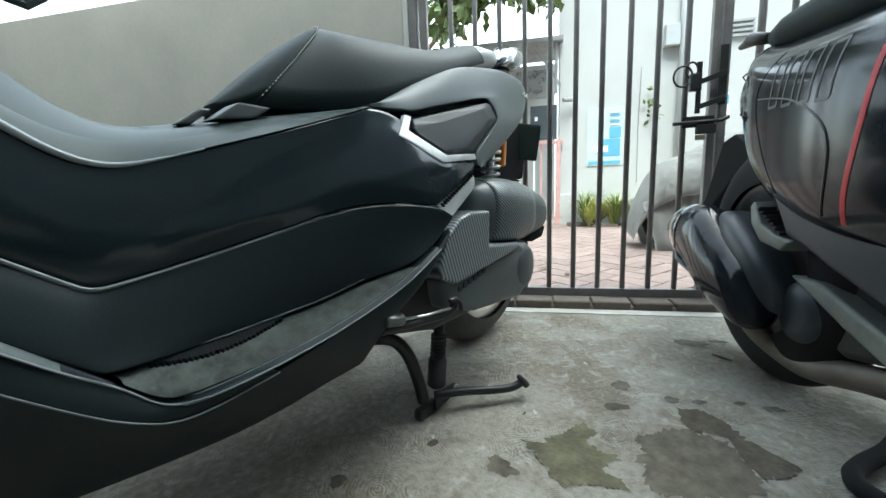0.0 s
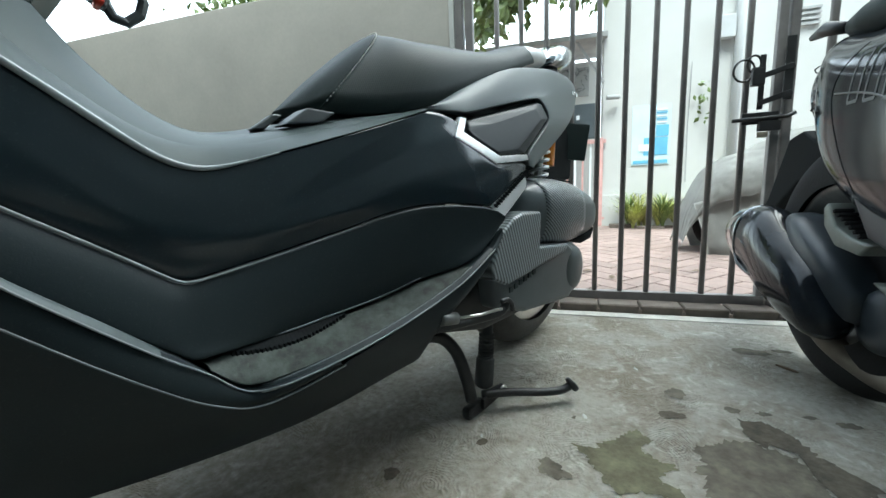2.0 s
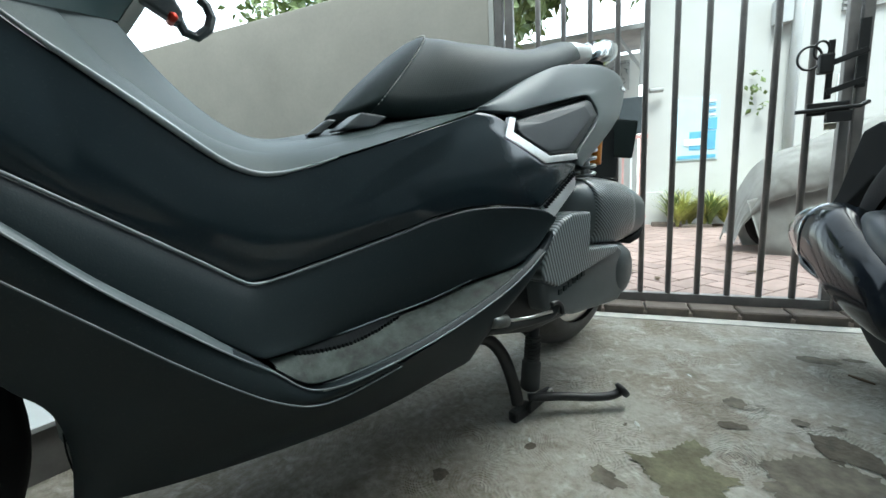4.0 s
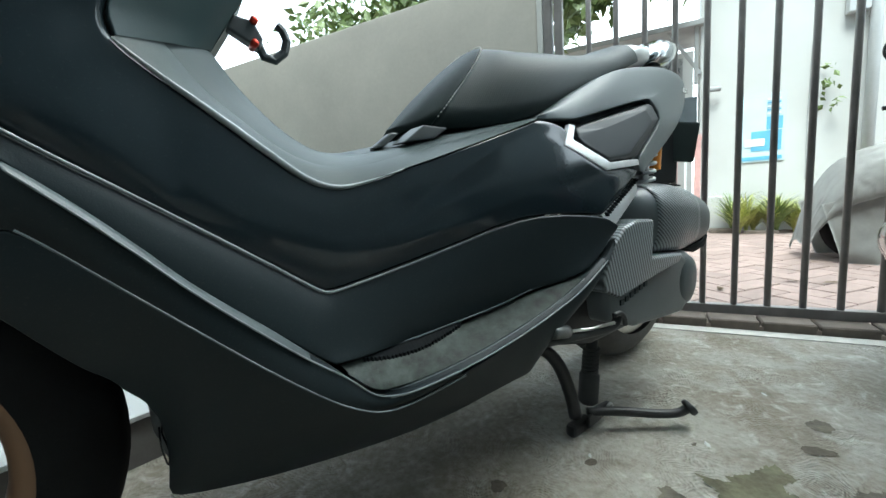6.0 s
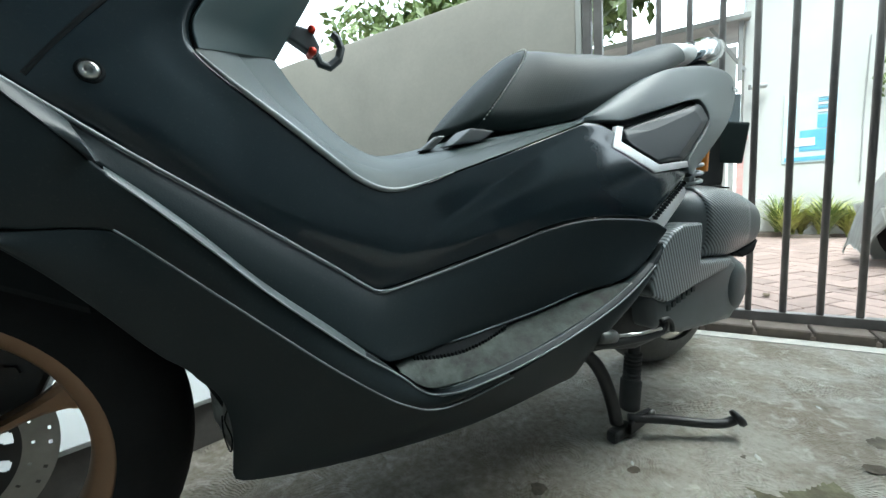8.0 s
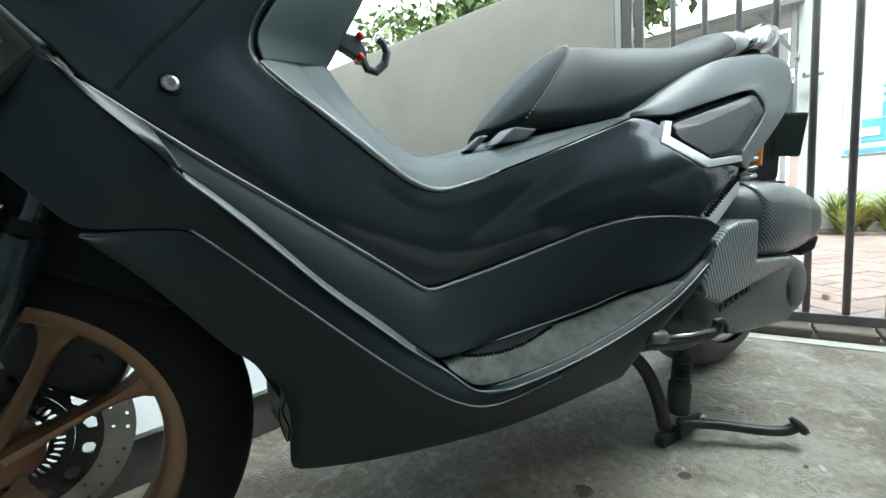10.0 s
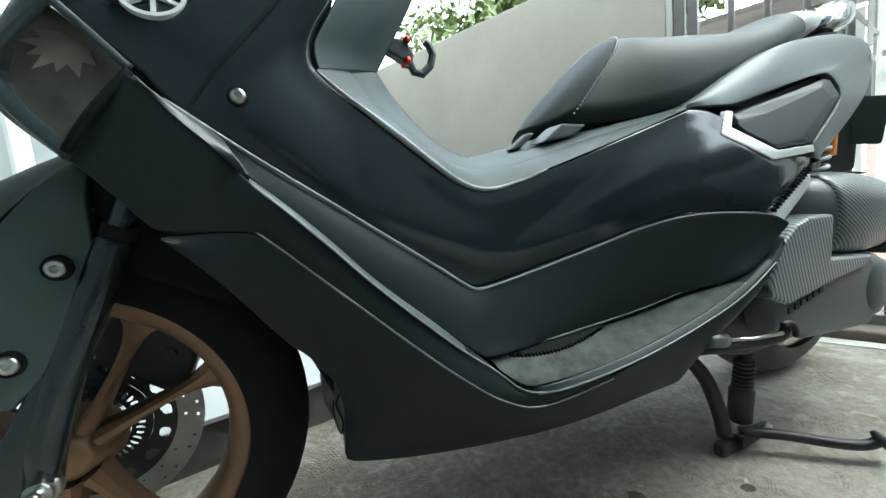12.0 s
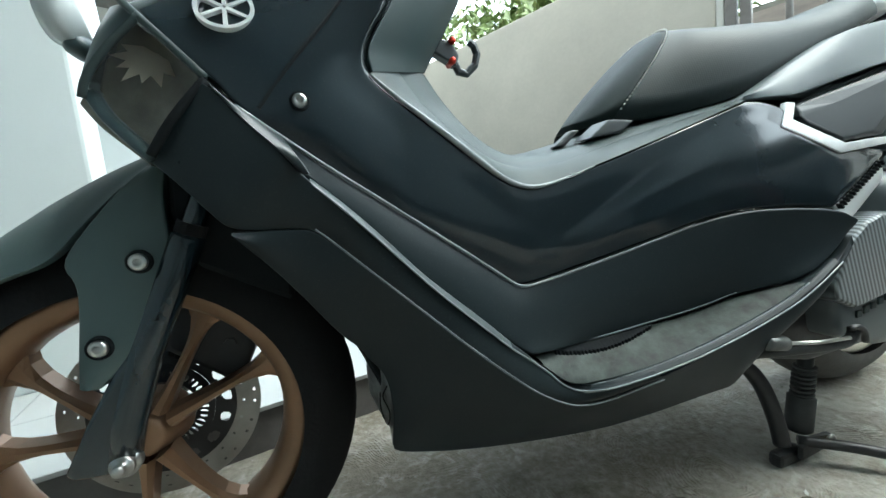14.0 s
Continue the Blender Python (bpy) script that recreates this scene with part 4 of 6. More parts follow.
part("crease", tube(bmesh.new(), curve_pts([(0.283, -0.080, 0.258), (0.279, -0.060, 0.236), (0.283, -0.078, 0.222), (0.280, -0.066, 0.200), (0.276, -0.046, 0.214), (0.277, -0.050, 0.238)], 6), 0.0009, 6), M_inner, creased, "dark crack", smooth=True)

# tail
top = [(0.799, -0.164, 0.580), (0.860, -0.158, 0.606), (0.910, -0.155, 0.631), (0.983, -0.165, 0.664), (1.034, -0.170, 0.682), (1.144, -0.170, 0.701), (1.222, -0.169, 0.708), (1.318, -0.160, 0.707), (1.372, -0.150, 0.690),
       (1.369, -0.150, 0.654), (1.321, -0.160, 0.607), (1.215, -0.175, 0.552), (1.055, -0.200, 0.484)]
low = [(0.797, -0.166, 0.5785), (0.857, -0.180, 0.579), (0.875, -0.182, 0.578), (0.945, -0.187, 0.595), (1.079, -0.196, 0.627), (1.100, -0.198, 0.624), (1.128, -0.202, 0.596), (1.108, -0.205, 0.571), (1.060, -0.209, 0.540), (1.017, -0.213, 0.511), (1.028, -0.212, 0.491)]
both("tail_panel", bike, M_tail, "satin grey tail panel", top=top, bottom=low, bulge=0.004, n=140, rows=10, lip=0.004, depth=(0.05, 0.012), rounds=(2, 1))
INSET = [(0.8676, -0.1877, 0.5633), (0.9008, -0.1888, 0.5720), (1.0900, -0.1944, 0.6180), (1.1040, -0.1962, 0.6155), (1.1171, -0.2035, 0.5890), (1.0079, -0.2135, 0.5145), (0.9253, -0.2085, 0.5085), (0.8682, -0.1957, 0.5350), (0.8583, -0.1915, 0.5470)]
CROWN = [(0.8620, -0.1960, 0.5545), (0.9336, -0.2010, 0.5625), (1.0600, -0.2030, 0.6010), (1.0680, -0.2036, 0.6000), (1.0780, -0.2090, 0.5830), (0.9786, -0.2165, 0.5192), (0.9190, -0.2135, 0.5120), (0.8652, -0.2026, 0.5385), (0.8575, -0.1985, 0.5470)]
for s in (1, -1):
    bm = bmesh.new()
    rings = [[bm.verts.new((p[0], (p[1] + 0.016) * s, p[2])) for p in INSET], [bm.verts.new((p[0], p[1] * s, p[2])) for p in INSET], [bm.verts.new((p[0], p[1] * s, p[2])) for p in CROWN]]
    for r0, r1 in zip(rings, rings[1:]):
        for k in range(len(INSET)):
            n = (k + 1) % len(INSET)
            bm.faces.new((r0[k], r0[n], r1[n], r1[k]))
    bm.faces.new(rings[-1])
    bmesh.ops.bevel(bm, geom=[e for e in bm.edges if len(e.link_faces) == 2], offset=0.0022, segments=2, affect="EDGES", profile=0.5)
    bmesh.ops.recalc_face_normals(bm, faces=bm.faces[:])
    part("tail_inset", bm, M_inset, bike, "dark grey faceted inset panel")
    back = [(p[0] + (p[0] - 1.0) * 0.06, (p[1] + 0.012) * s, p[2] + (p[2] - 0.565) * 0.14) for p in INSET]
    bm = bmesh.new()
    bm.faces.new([bm.verts.new(p) for p in back])
    bmesh.ops.solidify(bm, geom=bm.faces[:], thickness=0.004)
    part("inset_gap", bm, M_inner, bike, "dark gap round the inset")
for s in (1, -1):
    part("chrome_trim", shell([(0.8640, -0.1885, 0.5672), (0.8470, -0.1960, 0.5440), (0.9225, -0.2150, 0.5060), (0.9776, -0.2178, 0.5100), (1.0090, -0.2165, 0.5110)],
                              [(0.8490, -0.1880, 0.5688), (0.8240, -0.1970, 0.5350), (0.9110, -0.2155, 0.4935), (0.9670, -0.2180, 0.4975), (1.0130, -0.2168, 0.5010)], bulge=0.0, n=90, rows=4, lip=0.0006, depth=(0.008, 0.008), rounds=0, side=s), M_bright, bike, "bright chrome bracket trim", smooth=True)
both("rear_shroud", bike, M_shroud, "grey toothed rear shroud", top=[(0.884, -0.2205, 0.421), (0.940, -0.2155, 0.4475), (1.004, -0.212, 0.477)], bottom=[(0.908, -0.2205, 0.390), (0.955, -0.216, 0.414), (1.012, -0.211, 0.446)], bulge=0.003, n=24, rows=6)
for s in (1, -1):
    bm = bmesh.new()
    for k in range(15):
        f = k / 14
        box(bm, -0.0012, 0.0012, -0.0032, 0.0032, -0.0036, 0.0036, m=pose(0.892 + 0.108 * f, (-0.2245 + 0.009 * f) * s, 0.4225 + 0.052 * f, 0, -40, 0))
    tagged(part("rib", bm, M_inner, bike, "dark teeth along the shroud edge"), kind="stuff")
deck = [(0.84, 0.588), (0.91, 0.622), (1.034, 0.674), (1.144, 0.694), (1.222, 0.700), (1.318, 0.700), (1.36, 0.685), (1.30, 0.62), (1.10, 0.58)]
part("tail_deck", rounded_prism(deck, -0.14, 0.14, 0.008, 2), M_tail, bike)
bm = bmesh.new()
ellipse_loft(bm, [(1.19, 0, 0.755, 0.10, 0.020), (1.24, 0, 0.765, 0.105, 0.030), (1.32, 0, 0.777, 0.09, 0.030), (1.37, 0, 0.785, 0.065, 0.022), (1.385, 0, 0.787, 0.03, 0.010)])
part("grab_rail", bm, M_silver, bike, "pale silver grab rail", smooth=True)
bm = bmesh.new()
ellipse_loft(bm, [(1.38, 0, 0.775, 0.04, 0.012), (1.42, 0, 0.797, 0.065, 0.028), (1.49, 0, 0.816, 0.070, 0.043), (1.55, 0, 0.832, 0.055, 0.036), (1.575, 0, 0.838, 0.028, 0.016)])
part("tail_light", bm, M_darkchrome, bike, "glossy chromed tail light unit", smooth=True)
bm = bmesh.new()
ellipse_loft(bm, [(1.36, 0, 0.74, 0.07, 0.025), (1.42, 0, 0.755, 0.075, 0.022), (1.50, 0, 0.765, 0.05, 0.015)])
part("tail_light_base", bm, M_inner, bike, smooth=True)

# model lettering on the tail, not legible
bm = bmesh.new()
for k, wd in enumerate((0.008, 0.006, 0.009)):
    box(bm, 1.315 + 0.014 * k, 1.315 + 0.014 * k + wd, -0.1665 + 0.002 * k, -0.1645 + 0.002 * k, 0.668, 0.678, bevel=0.0005)
part("emblem", bm, M_chrome, bike, "small chrome letter bars")

# seat
def seat_skin(stations, ring=26):
    """Sheared arches: foot x, lean, foot z, crown z, half width."""
    bm = bmesh.new()
    rows = []
    for x0, lean, zb, zt, hw in stations:
        row = []
        for k in range(ring + 1):
            a = math.pi * k / ring
            y = -math.copysign(abs(math.cos(a)) ** 0.62, math.cos(a)) * hw
            h = max(0.0, math.sin(a)) ** 0.72 * (zt - zb)
            row.append(bm.verts.new((x0 + lean * h, y, zb + h)))
        rows.append(row)
    for r0, r1 in zip(rows, rows[1:]):
        for k in range(ring):
            bm.faces.new((r0[k], r0[k + 1], r1[k + 1], r1[k]))
        bm.faces.new((r0[0], r1[0], r1[ring], r0[ring]))
    bm.faces.new(rows[0])
    bm.faces.new(rows[-1][::-1])
    bmesh.ops.recalc_face_normals(bm, faces=bm.faces[:])
    return bm


def between(stations, steps=4):
    out = []
    for p in curve_pts([s[:3] for s in stations], steps):
        out.append(list(p))
    for o, p in zip(out, curve_pts([(s[3], s[4], 0) for s in stations], steps)):
        o += [p[0], p[1]]
    return out


M_seat2 = mat("black_textured_vinyl", (0.0215, 0.0310, 0.0310), 0.50, vary=0.1, scale=9, spec=0.24)
nt, b = nodes_of(M_seat2)
vor, bp, co = (nt.nodes.new(k) for k in ("ShaderNodeTexVoronoi", "ShaderNodeBump", "ShaderNodeTexCoord"))
vor.inputs["Scale"].default_value, vor.inputs["Randomness"].default_value = 340, 0.1
bp.inputs["Strength"].default_value, bp.inputs["Distance"].default_value = 0.35, 0.0005
nt.links.new(co.outputs["Object"], vor.inputs["Vector"])
nt.links.new(vor.outputs["Distance"], bp.inputs["Height"])
nt.links.new(bp.outputs["Normal"], b.inputs["Normal"])

SEAM = (0.664, 0.98, 0.578, 0.730, 0.071)
seat = part("seat", seat_skin(between([(0.634, 0.9, 0.584, 0.590, 0.015), (0.640, 0.85, 0.579, 0.625, 0.036), (0.647, 0.90, 0.576, 0.668, 0.052), (0.655, 0.95, 0.577, 0.705, 0.063), SEAM])), M_seat, bike, "smooth black vinyl seat front", smooth=True)
part("seat_cover", seat_skin(between([SEAM, (0.700, 0.80, 0.576, 0.7285, 0.085), (0.76, 0.5, 0.578, 0.726, 0.108), (0.84, 0.25, 0.594, 0.724, 0.130), (0.92, 0.1, 0.624, 0.727, 0.138),
                                      (1.02, 0.05, 0.664, 0.735, 0.135), (1.10, 0, 0.694, 0.752, 0.130), (1.17, 0, 0.720, 0.776, 0.120), (1.23, 0, 0.740, 0.794, 0.104), (1.265, 0, 0.752, 0.796, 0.085), (1.285, 0, 0.762, 0.786, 0.05)])), M_seat2, seat, "black textured vinyl seat cover", smooth=True)
bm = bmesh.new()
for k in range(120):
    a = math.pi * (0.01 + 0.98 * k / 119)
    y = -math.copysign(abs(math.cos(a)) ** 0.62, math.cos(a)) * SEAM[4]
    h = max(0.0, math.sin(a)) ** 0.72 * (SEAM[3] - SEAM[2])
    box(bm, -0.0010, 0.0010, -0.0009, 0.0009, -0.0006, 0.0006, m=pose(SEAM[0] + SEAM[1] * h + 0.0025, y * 1.012, SEAM[2] + h + 0.0024, 0, -42, 0))
tagged(part("stitching", bm, M_thread, seat, "white thread stitching"), kind="stuff")
part("seat_hinge", rounded_prism([(0.566, 0.544), (0.598, 0.567), (0.612, 0.567), (0.584, 0.545)], -0.062, -0.046, 0.002, 1), M_hinge, bike, "grey seat hinge strap")
part("seat_hinge", rounded_prism([(0.592, 0.547), (0.628, 0.572), (0.672, 0.570), (0.646, 0.553)], -0.104, -0.066, 0.003, 2), M_hinge, bike, "grey moulded seat hinge")
part("seat_base", rounded_prism([(0.645, 0.556), (0.652, 0.578), (0.84, 0.594), (0.84, 0.570)], -0.062, 0.062, 0.002, 1), M_inner, bike)
bm = bmesh.new()
lathe(bm, [(0.0, 0.002), (0.011, 0.002), (0.0155, 0.0), (0.016, -0.003)], 32, pose(0.545, -0.030, 0.5365, 90, 0, 0) @ pose(0, 0, 0, 180, 0, 0))
part("fuel_lid", bm, M_chrome, bike, "chromed fuel lid", smooth=True)

# hook on the inner shield
M_hookplastic = mat("worn_grey_hook_plastic", (0.035, 0.042, 0.044), 0.45, vary=0.3, scale=60)
bm = bmesh.new()
oct_pts = [(0.467, -0.014, 0.706), (0.474, -0.014, 0.700), (0.478, -0.014, 0.688), (0.473, -0.014, 0.673), (0.459, -0.014, 0.661), (0.447, -0.014, 0.664), (0.442, -0.014, 0.675), (0.439, -0.014, 0.690)]
tube(bm, oct_pts, 0.0058, 8)
hook = part("luggage_hook", bm, M_hookplastic, bike, "dark grey octagonal luggage hook")
part("hook_stem", rounded_prism([(0.405, 0.688), (0.412, 0.705), (0.436, 0.702), (0.446, 0.682), (0.440, 0.668)], -0.026, -0.008, 0.003, 2), M_hookplastic, hook)
for x, z in ((0.434, 0.674), (0.436, 0.701)):
    part("hook_bolt", tube(bmesh.new(), [(x, -0.032, z), (x, -0.030, z), (x, -0.010, z)], [0.003, 0.0048, 0.0048], 12), M_redmetal, hook, "red anodised hook bolt", smooth=True)

# headlamp lens between nose and leg shield
for s in (1, -1):
    lens_top = [(0.107, -0.156, 0.655), (0.124, -0.159, 0.636), (0.140, -0.163, 0.617), (0.152, -0.168, 0.601)]
    lens_low = [(0.056, -0.144, 0.600), (0.066, -0.150, 0.580), (0.080, -0.156, 0.563), (0.099, -0.164, 0.541)]
    lamp = part("headlamp", shell([(x - 0.020 + 0.010 * i / 3, y + 0.030, z + 0.022) for i, (x, y, z) in enumerate(lens_top)], [(x - 0.016 + 0.008 * i / 3, y + 0.026, z - 0.002) for i, (x, y, z) in enumerate(lens_low)], bulge=-0.006, n=24, rows=8, depth=(0.03, 0.03), side=s), M_lensin, bike, "dusty headlamp reflector", smooth=True)
    part("lens", shell(lens_top, lens_low, bulge=0.004, n=30, rows=8, lip=0.004, depth=(0.01, 0.01), side=s), M_clear, lamp, "clear headlamp lens", smooth=True).visible_shadow = False
    part("lamp_housing", rounded_prism([(0.047, 0.600), (0.080, 0.552), (0.100, 0.543), (0.150, 0.600), (0.108, 0.668), (0.062, 0.640)], *sorted((-0.122 * s, -0.04 * s)), 0.003, 1), M_lensin, lamp)
    part("bezel", tube(bmesh.new(), [(x, y * s, z) for x, y, z in spaced([(0.152, -0.172, 0.602), (0.135, -0.173, 0.584), (0.119, -0.172, 0.566), (0.102, -0.167, 0.543)], 16)], 0.004, 8), M_inner, lamp, smooth=True)
    part("bezel", tube(bmesh.new(), [(x, y * s, z) for x, y, z in spaced([(0.054, -0.146, 0.596), (0.060, -0.149, 0.612), (0.082, -0.153, 0.637), (0.108, -0.158, 0.658)], 20)], 0.0034, 8), M_trim, lamp, "grey lens bezel", smooth=True)
    part("bezel", tube(bmesh.new(), [(x, y * s, z) for x, y, z in spaced([(p + 0.002, q + 0.004, w + 0.001) for p, q, w in lens_low], 24)], 0.0055, 8), M_satin, lamp, smooth=True)
    for k in range(7):
        a = radians(150 + 27 * k)
        d = Vector((math.cos(a), 0.0, math.sin(a)))
        p = Vector((-d.z, 0, d.x)) * 0.0075
        hub_c = Vector((0.104, -0.132, 0.636))
        bm = bmesh.new()
        q = [hub_c + p * 0.8, hub_c + d * 0.013 + p, hub_c + d * (0.029 + 0.005 * (k % 2)), hub_c + d * 0.013 - p, hub_c - p * 0.8]
        bm.faces.new([bm.verts.new((v.x, (v.y + 0.5 * (v.z - hub_c.z) - 0.0005 * k) * s, v.z)) for v in q])
        bmesh.ops.solidify(bm, geom=bm.faces[:], thickness=0.002)
        part("reflector_blade", bm, M_blade, lamp, "beige reflector blade")
    part("nose_front", shell([(0.108, -0.157, 0.661), (0.092, -0.146, 0.674), (0.062, -0.085, 0.696), (0.035, 0.0, 0.718)], [(0.056, -0.146, 0.606), (0.048, -0.132, 0.616), (0.034, -0.08, 0.632), (0.012, 0.0, 0.645)], bulge=0.003, n=30, rows=8, side=s), M_satin, bike, "satin charcoal nose front", smooth=True)
    part("bezel", tube(bmesh.new(), [(x, y * s, z) for x, y, z in spaced([(0.088, -0.134, 0.683), (0.104, -0.157, 0.661), (0.124, -0.163, 0.638), (0.152, -0.173, 0.604)], 20)], 0.0034, 8), M_trim, lamp, "grey worn lens rim", smooth=True)
    part("panel_gap", tube(bmesh.new(), [(x, y * s, z) for x, y, z in spaced([(0.190, -0.1752, 0.577), (0.224, -0.1716, 0.620), (0.248, -0.1630, 0.648), (0.275, -0.1512, 0.684)], 20)], 0.0018, 6), M_inner, bike)

bm = ellipse_loft(bmesh.new(), [(-0.020, -0.02, 0.735, 0.010, 0.020), (-0.010, -0.02, 0.730, 0.035, 0.042), (0.006, -0.02, 0.730, 0.045, 0.050), (0.016, -0.02, 0.730, 0.045, 0.050)])
signal = part("signal_lamp", bm, M_frost, bike, "pale frosted front lamp", smooth=True)
part("lamp_base", ellipse_loft(bmesh.new(), [(-0.001, -0.02, 0.684, 0.01, 0.006), (0.006, -0.02, 0.682, 0.020, 0.010), (0.022, -0.02, 0.679, 0.025, 0.012)]), M_satin, signal, smooth=True)

# Upward facet of the shield, its sky light put into the colour.
for s in (1, -1):
    part("shield_facet", shell([(x, y - 0.010, z + 0.001) for x, y, z in EDGE_V[:3] + [(0.216, -0.186, 0.532), (0.224, -0.1985, 0.5135)]], [(x, y - 0.0085, z) for x, y, z in EDGE_K[:4]], bulge=0.001, n=40, rows=4, lip=0.001, depth=(0.006, 0.006), side=s), M_facet, bike, "satin leg shield facet with its light from above in the colour", smooth=True)

# nose badge: a plain ring with spokes
badge = pose(0.173, -0.1575, 0.668, -24, 0, 0)
bm = bmesh.new()
lathe(bm, [(0.0210, 0.004), (0.0210, -0.0008), (0.0245, -0.0008), (0.0245, 0.004)], 48, badge)
badge_ring = part("badge", bm, M_silver, bike, "silver round badge with plain spokes")
for k in range(6):
    part("badge_spoke", box_bm(-0.0016, 0.0016, -0.0006, 0.003, 0.0015, 0.0205, m=badge @ Matrix.Rotation(k * math.pi / 3, 4, "Y")), M_silver, badge_ring)

bolt(bike, 0.225, -0.1752, 0.583, 0.0065, turn=0, name="screw")
bolt(bike, 0.334, -0.158, 0.716, 0.006, turn=0, name="screw")

# front wheel, fork and mudguard
spoke_wheel(bike, 0.004, 0.2465, 0.2462, 0.055, 0.1785, 39)
for s in (-1, 1):
    bm = bmesh.new()
    tube(bm, [(x, 0.088 * s, z) for x, z in ((0.132, 0.545), (0.1065, 0.490), (0.0995, 0.475), (0.0985, 0.473), (0.0975, 0.471), (0.042, 0.360), (0.016, 0.290), (0.006, 0.252))], [0.0115, 0.0115, 0.0115, 0.0150, 0.0165, 0.0170, 0.0170, 0.0165], 24)
    leg = part("fork_leg", bm, M_fork, bike, "black fork leg", smooth=True)
    bm = bmesh.new()
    tube(bm, [(0.1040, 0.088 * s, 0.485), (0.0990, 0.088 * s, 0.474)], 0.0148, 24)
    part("dust_seal", bm, M_rubber, leg)
    guard = [(0.036, 0.376), (0.046, 0.362), (0.022, 0.292), (0.014, 0.243), (-0.030, 0.247), (-0.037, 0.254), (-0.012, 0.300)]
    part("fork_guard", rounded_prism(guard, 0.088 * s - 0.0145, 0.088 * s + 0.012, 0.005), M_fork, leg, smooth=True)
bm = bmesh.new()
lathe(bm, [(0.0, -0.116), (0.005, -0.116), (0.006, -0.114), (0.006, -0.107), (0.0105, -0.107), (0.0115, -0.105), (0.0115, -0.100), (0.0145, -0.100), (0.0145, -0.090)], 24, pose(0.010, 0.002, 0.251))
part("axle_nut", bm, M_steel, bike, "bright steel axle nut", smooth=True)
RID = [(0.085, 0.0, 0.566), (0.040, 0.0, 0.560), (-0.010, 0.0, 0.545), (-0.075, 0.0, 0.510), (-0.15, 0.0, 0.445), (-0.205, 0.0, 0.37)]
CRE = [(0.076, -0.070, 0.552), (0.052, -0.080, 0.534), (0.009, -0.086, 0.493), (-0.020, -0.090, 0.460), (-0.062, -0.086, 0.450), (-0.12, -0.076, 0.428), (-0.19, -0.070, 0.36)]
both("front_mudguard", bike, M_guard, "satin charcoal front mudguard", top=RID, bottom=CRE, bulge=0.012, n=50, rows=10, lip=0.002, depth=(0.0, 0.012))
both("mudguard_stay", bike, M_guard, "satin charcoal mudguard side plate", top=[(0.074, -0.074, 0.552), (0.050, -0.082, 0.533), (0.012, -0.088, 0.490), (-0.012, -0.0915, 0.458), (0.000, -0.094, 0.438), (-0.003, -0.096, 0.405), (-0.008, -0.099, 0.370), (-0.0125, -0.100, 0.336)],
     bottom=[(0.086, -0.078, 0.548), (0.081, -0.088, 0.520), (0.082, -0.094, 0.490), (0.082, -0.097, 0.463), (0.071, -0.100, 0.428), (0.053, -0.102, 0.392), (0.036, -0.103, 0.362), (0.006, -0.103, 0.334)], bulge=0.003, n=40, rows=8, lip=0.0025, depth=(0.008, 0.012))
bolt(bike, 0.056, -0.103, 0.4525, 0.0085)
bolt(bike, 0.0125, -0.106, 0.3745, 0.0085)

M_pegdull = mat("dull_grey_steel", (0.15, 0.155, 0.15), 0.4, metal=0.5, vary=0.25, scale=30)

# engine side, air box, rear wheel
rear = spoke_wheel(bike, 1.31, 0.250, 0.250, 0.066, 0.180, 15, disc=False, rubber=M_dusty, metal=M_dustyrim)
part("engine", rounded_prism([(0.78, 0.22), (0.90, 0.19), (1.20, 0.19), (1.26, 0.25), (1.18, 0.33), (1.0, 0.36), (0.88, 0.40), (0.78, 0.34)], -0.19, -0.085, 0.012), M_iron, bike, "dark engine casing", smooth=True)
part("engine", rounded_prism([(0.66, 0.20), (0.95, 0.19), (1.05, 0.25), (0.98, 0.36), (0.70, 0.33)], -0.12, 0.12, 0.012), M_iron, bike, smooth=True)
cvt = part("transmission_cover", rounded_prism([(0.888, 0.345), (0.880, 0.290), (0.888, 0.240), (0.984, 0.208), (1.084, 0.198), (1.180, 0.190), (1.225, 0.215), (1.230, 0.290), (1.175, 0.319), (1.087, 0.325), (0.98, 0.345)], -0.226, -0.12, 0.014), M_cvt, bike, "dark grey transmission cover", smooth=True)
part("carbon_cover", rounded_prism([(0.866, 0.300), (0.864, 0.325), (0.886, 0.370), (0.930, 0.398), (0.962, 0.406), (1.030, 0.403), (1.026, 0.334), (1.160, 0.322), (1.138, 0.306), (1.028, 0.294), (0.910, 0.280)], -0.236, -0.18, 0.008), M_carbon, cvt, "ribbed carbon film cover")
bm = bmesh.new()
lathe(bm, [(0.0, -0.232), (0.030, -0.231), (0.050, -0.224), (0.062, -0.208), (0.066, -0.17), (0.066, -0.10)], 40, pose(1.205, 0, 0.256))
part("end_cap", bm, M_cvt, cvt, smooth=True)
bm = bmesh.new()
for k in range(6):
    box(bm, 0.925 + 0.0165 * k, 0.937 + 0.0165 * k, -0.2285, -0.2255, 0.262 + 0.0035 * k, 0.272 + 0.0035 * k, bevel=0.001)
part("cast_mark", bm, M_trim, cvt, "raised plain cast bars")
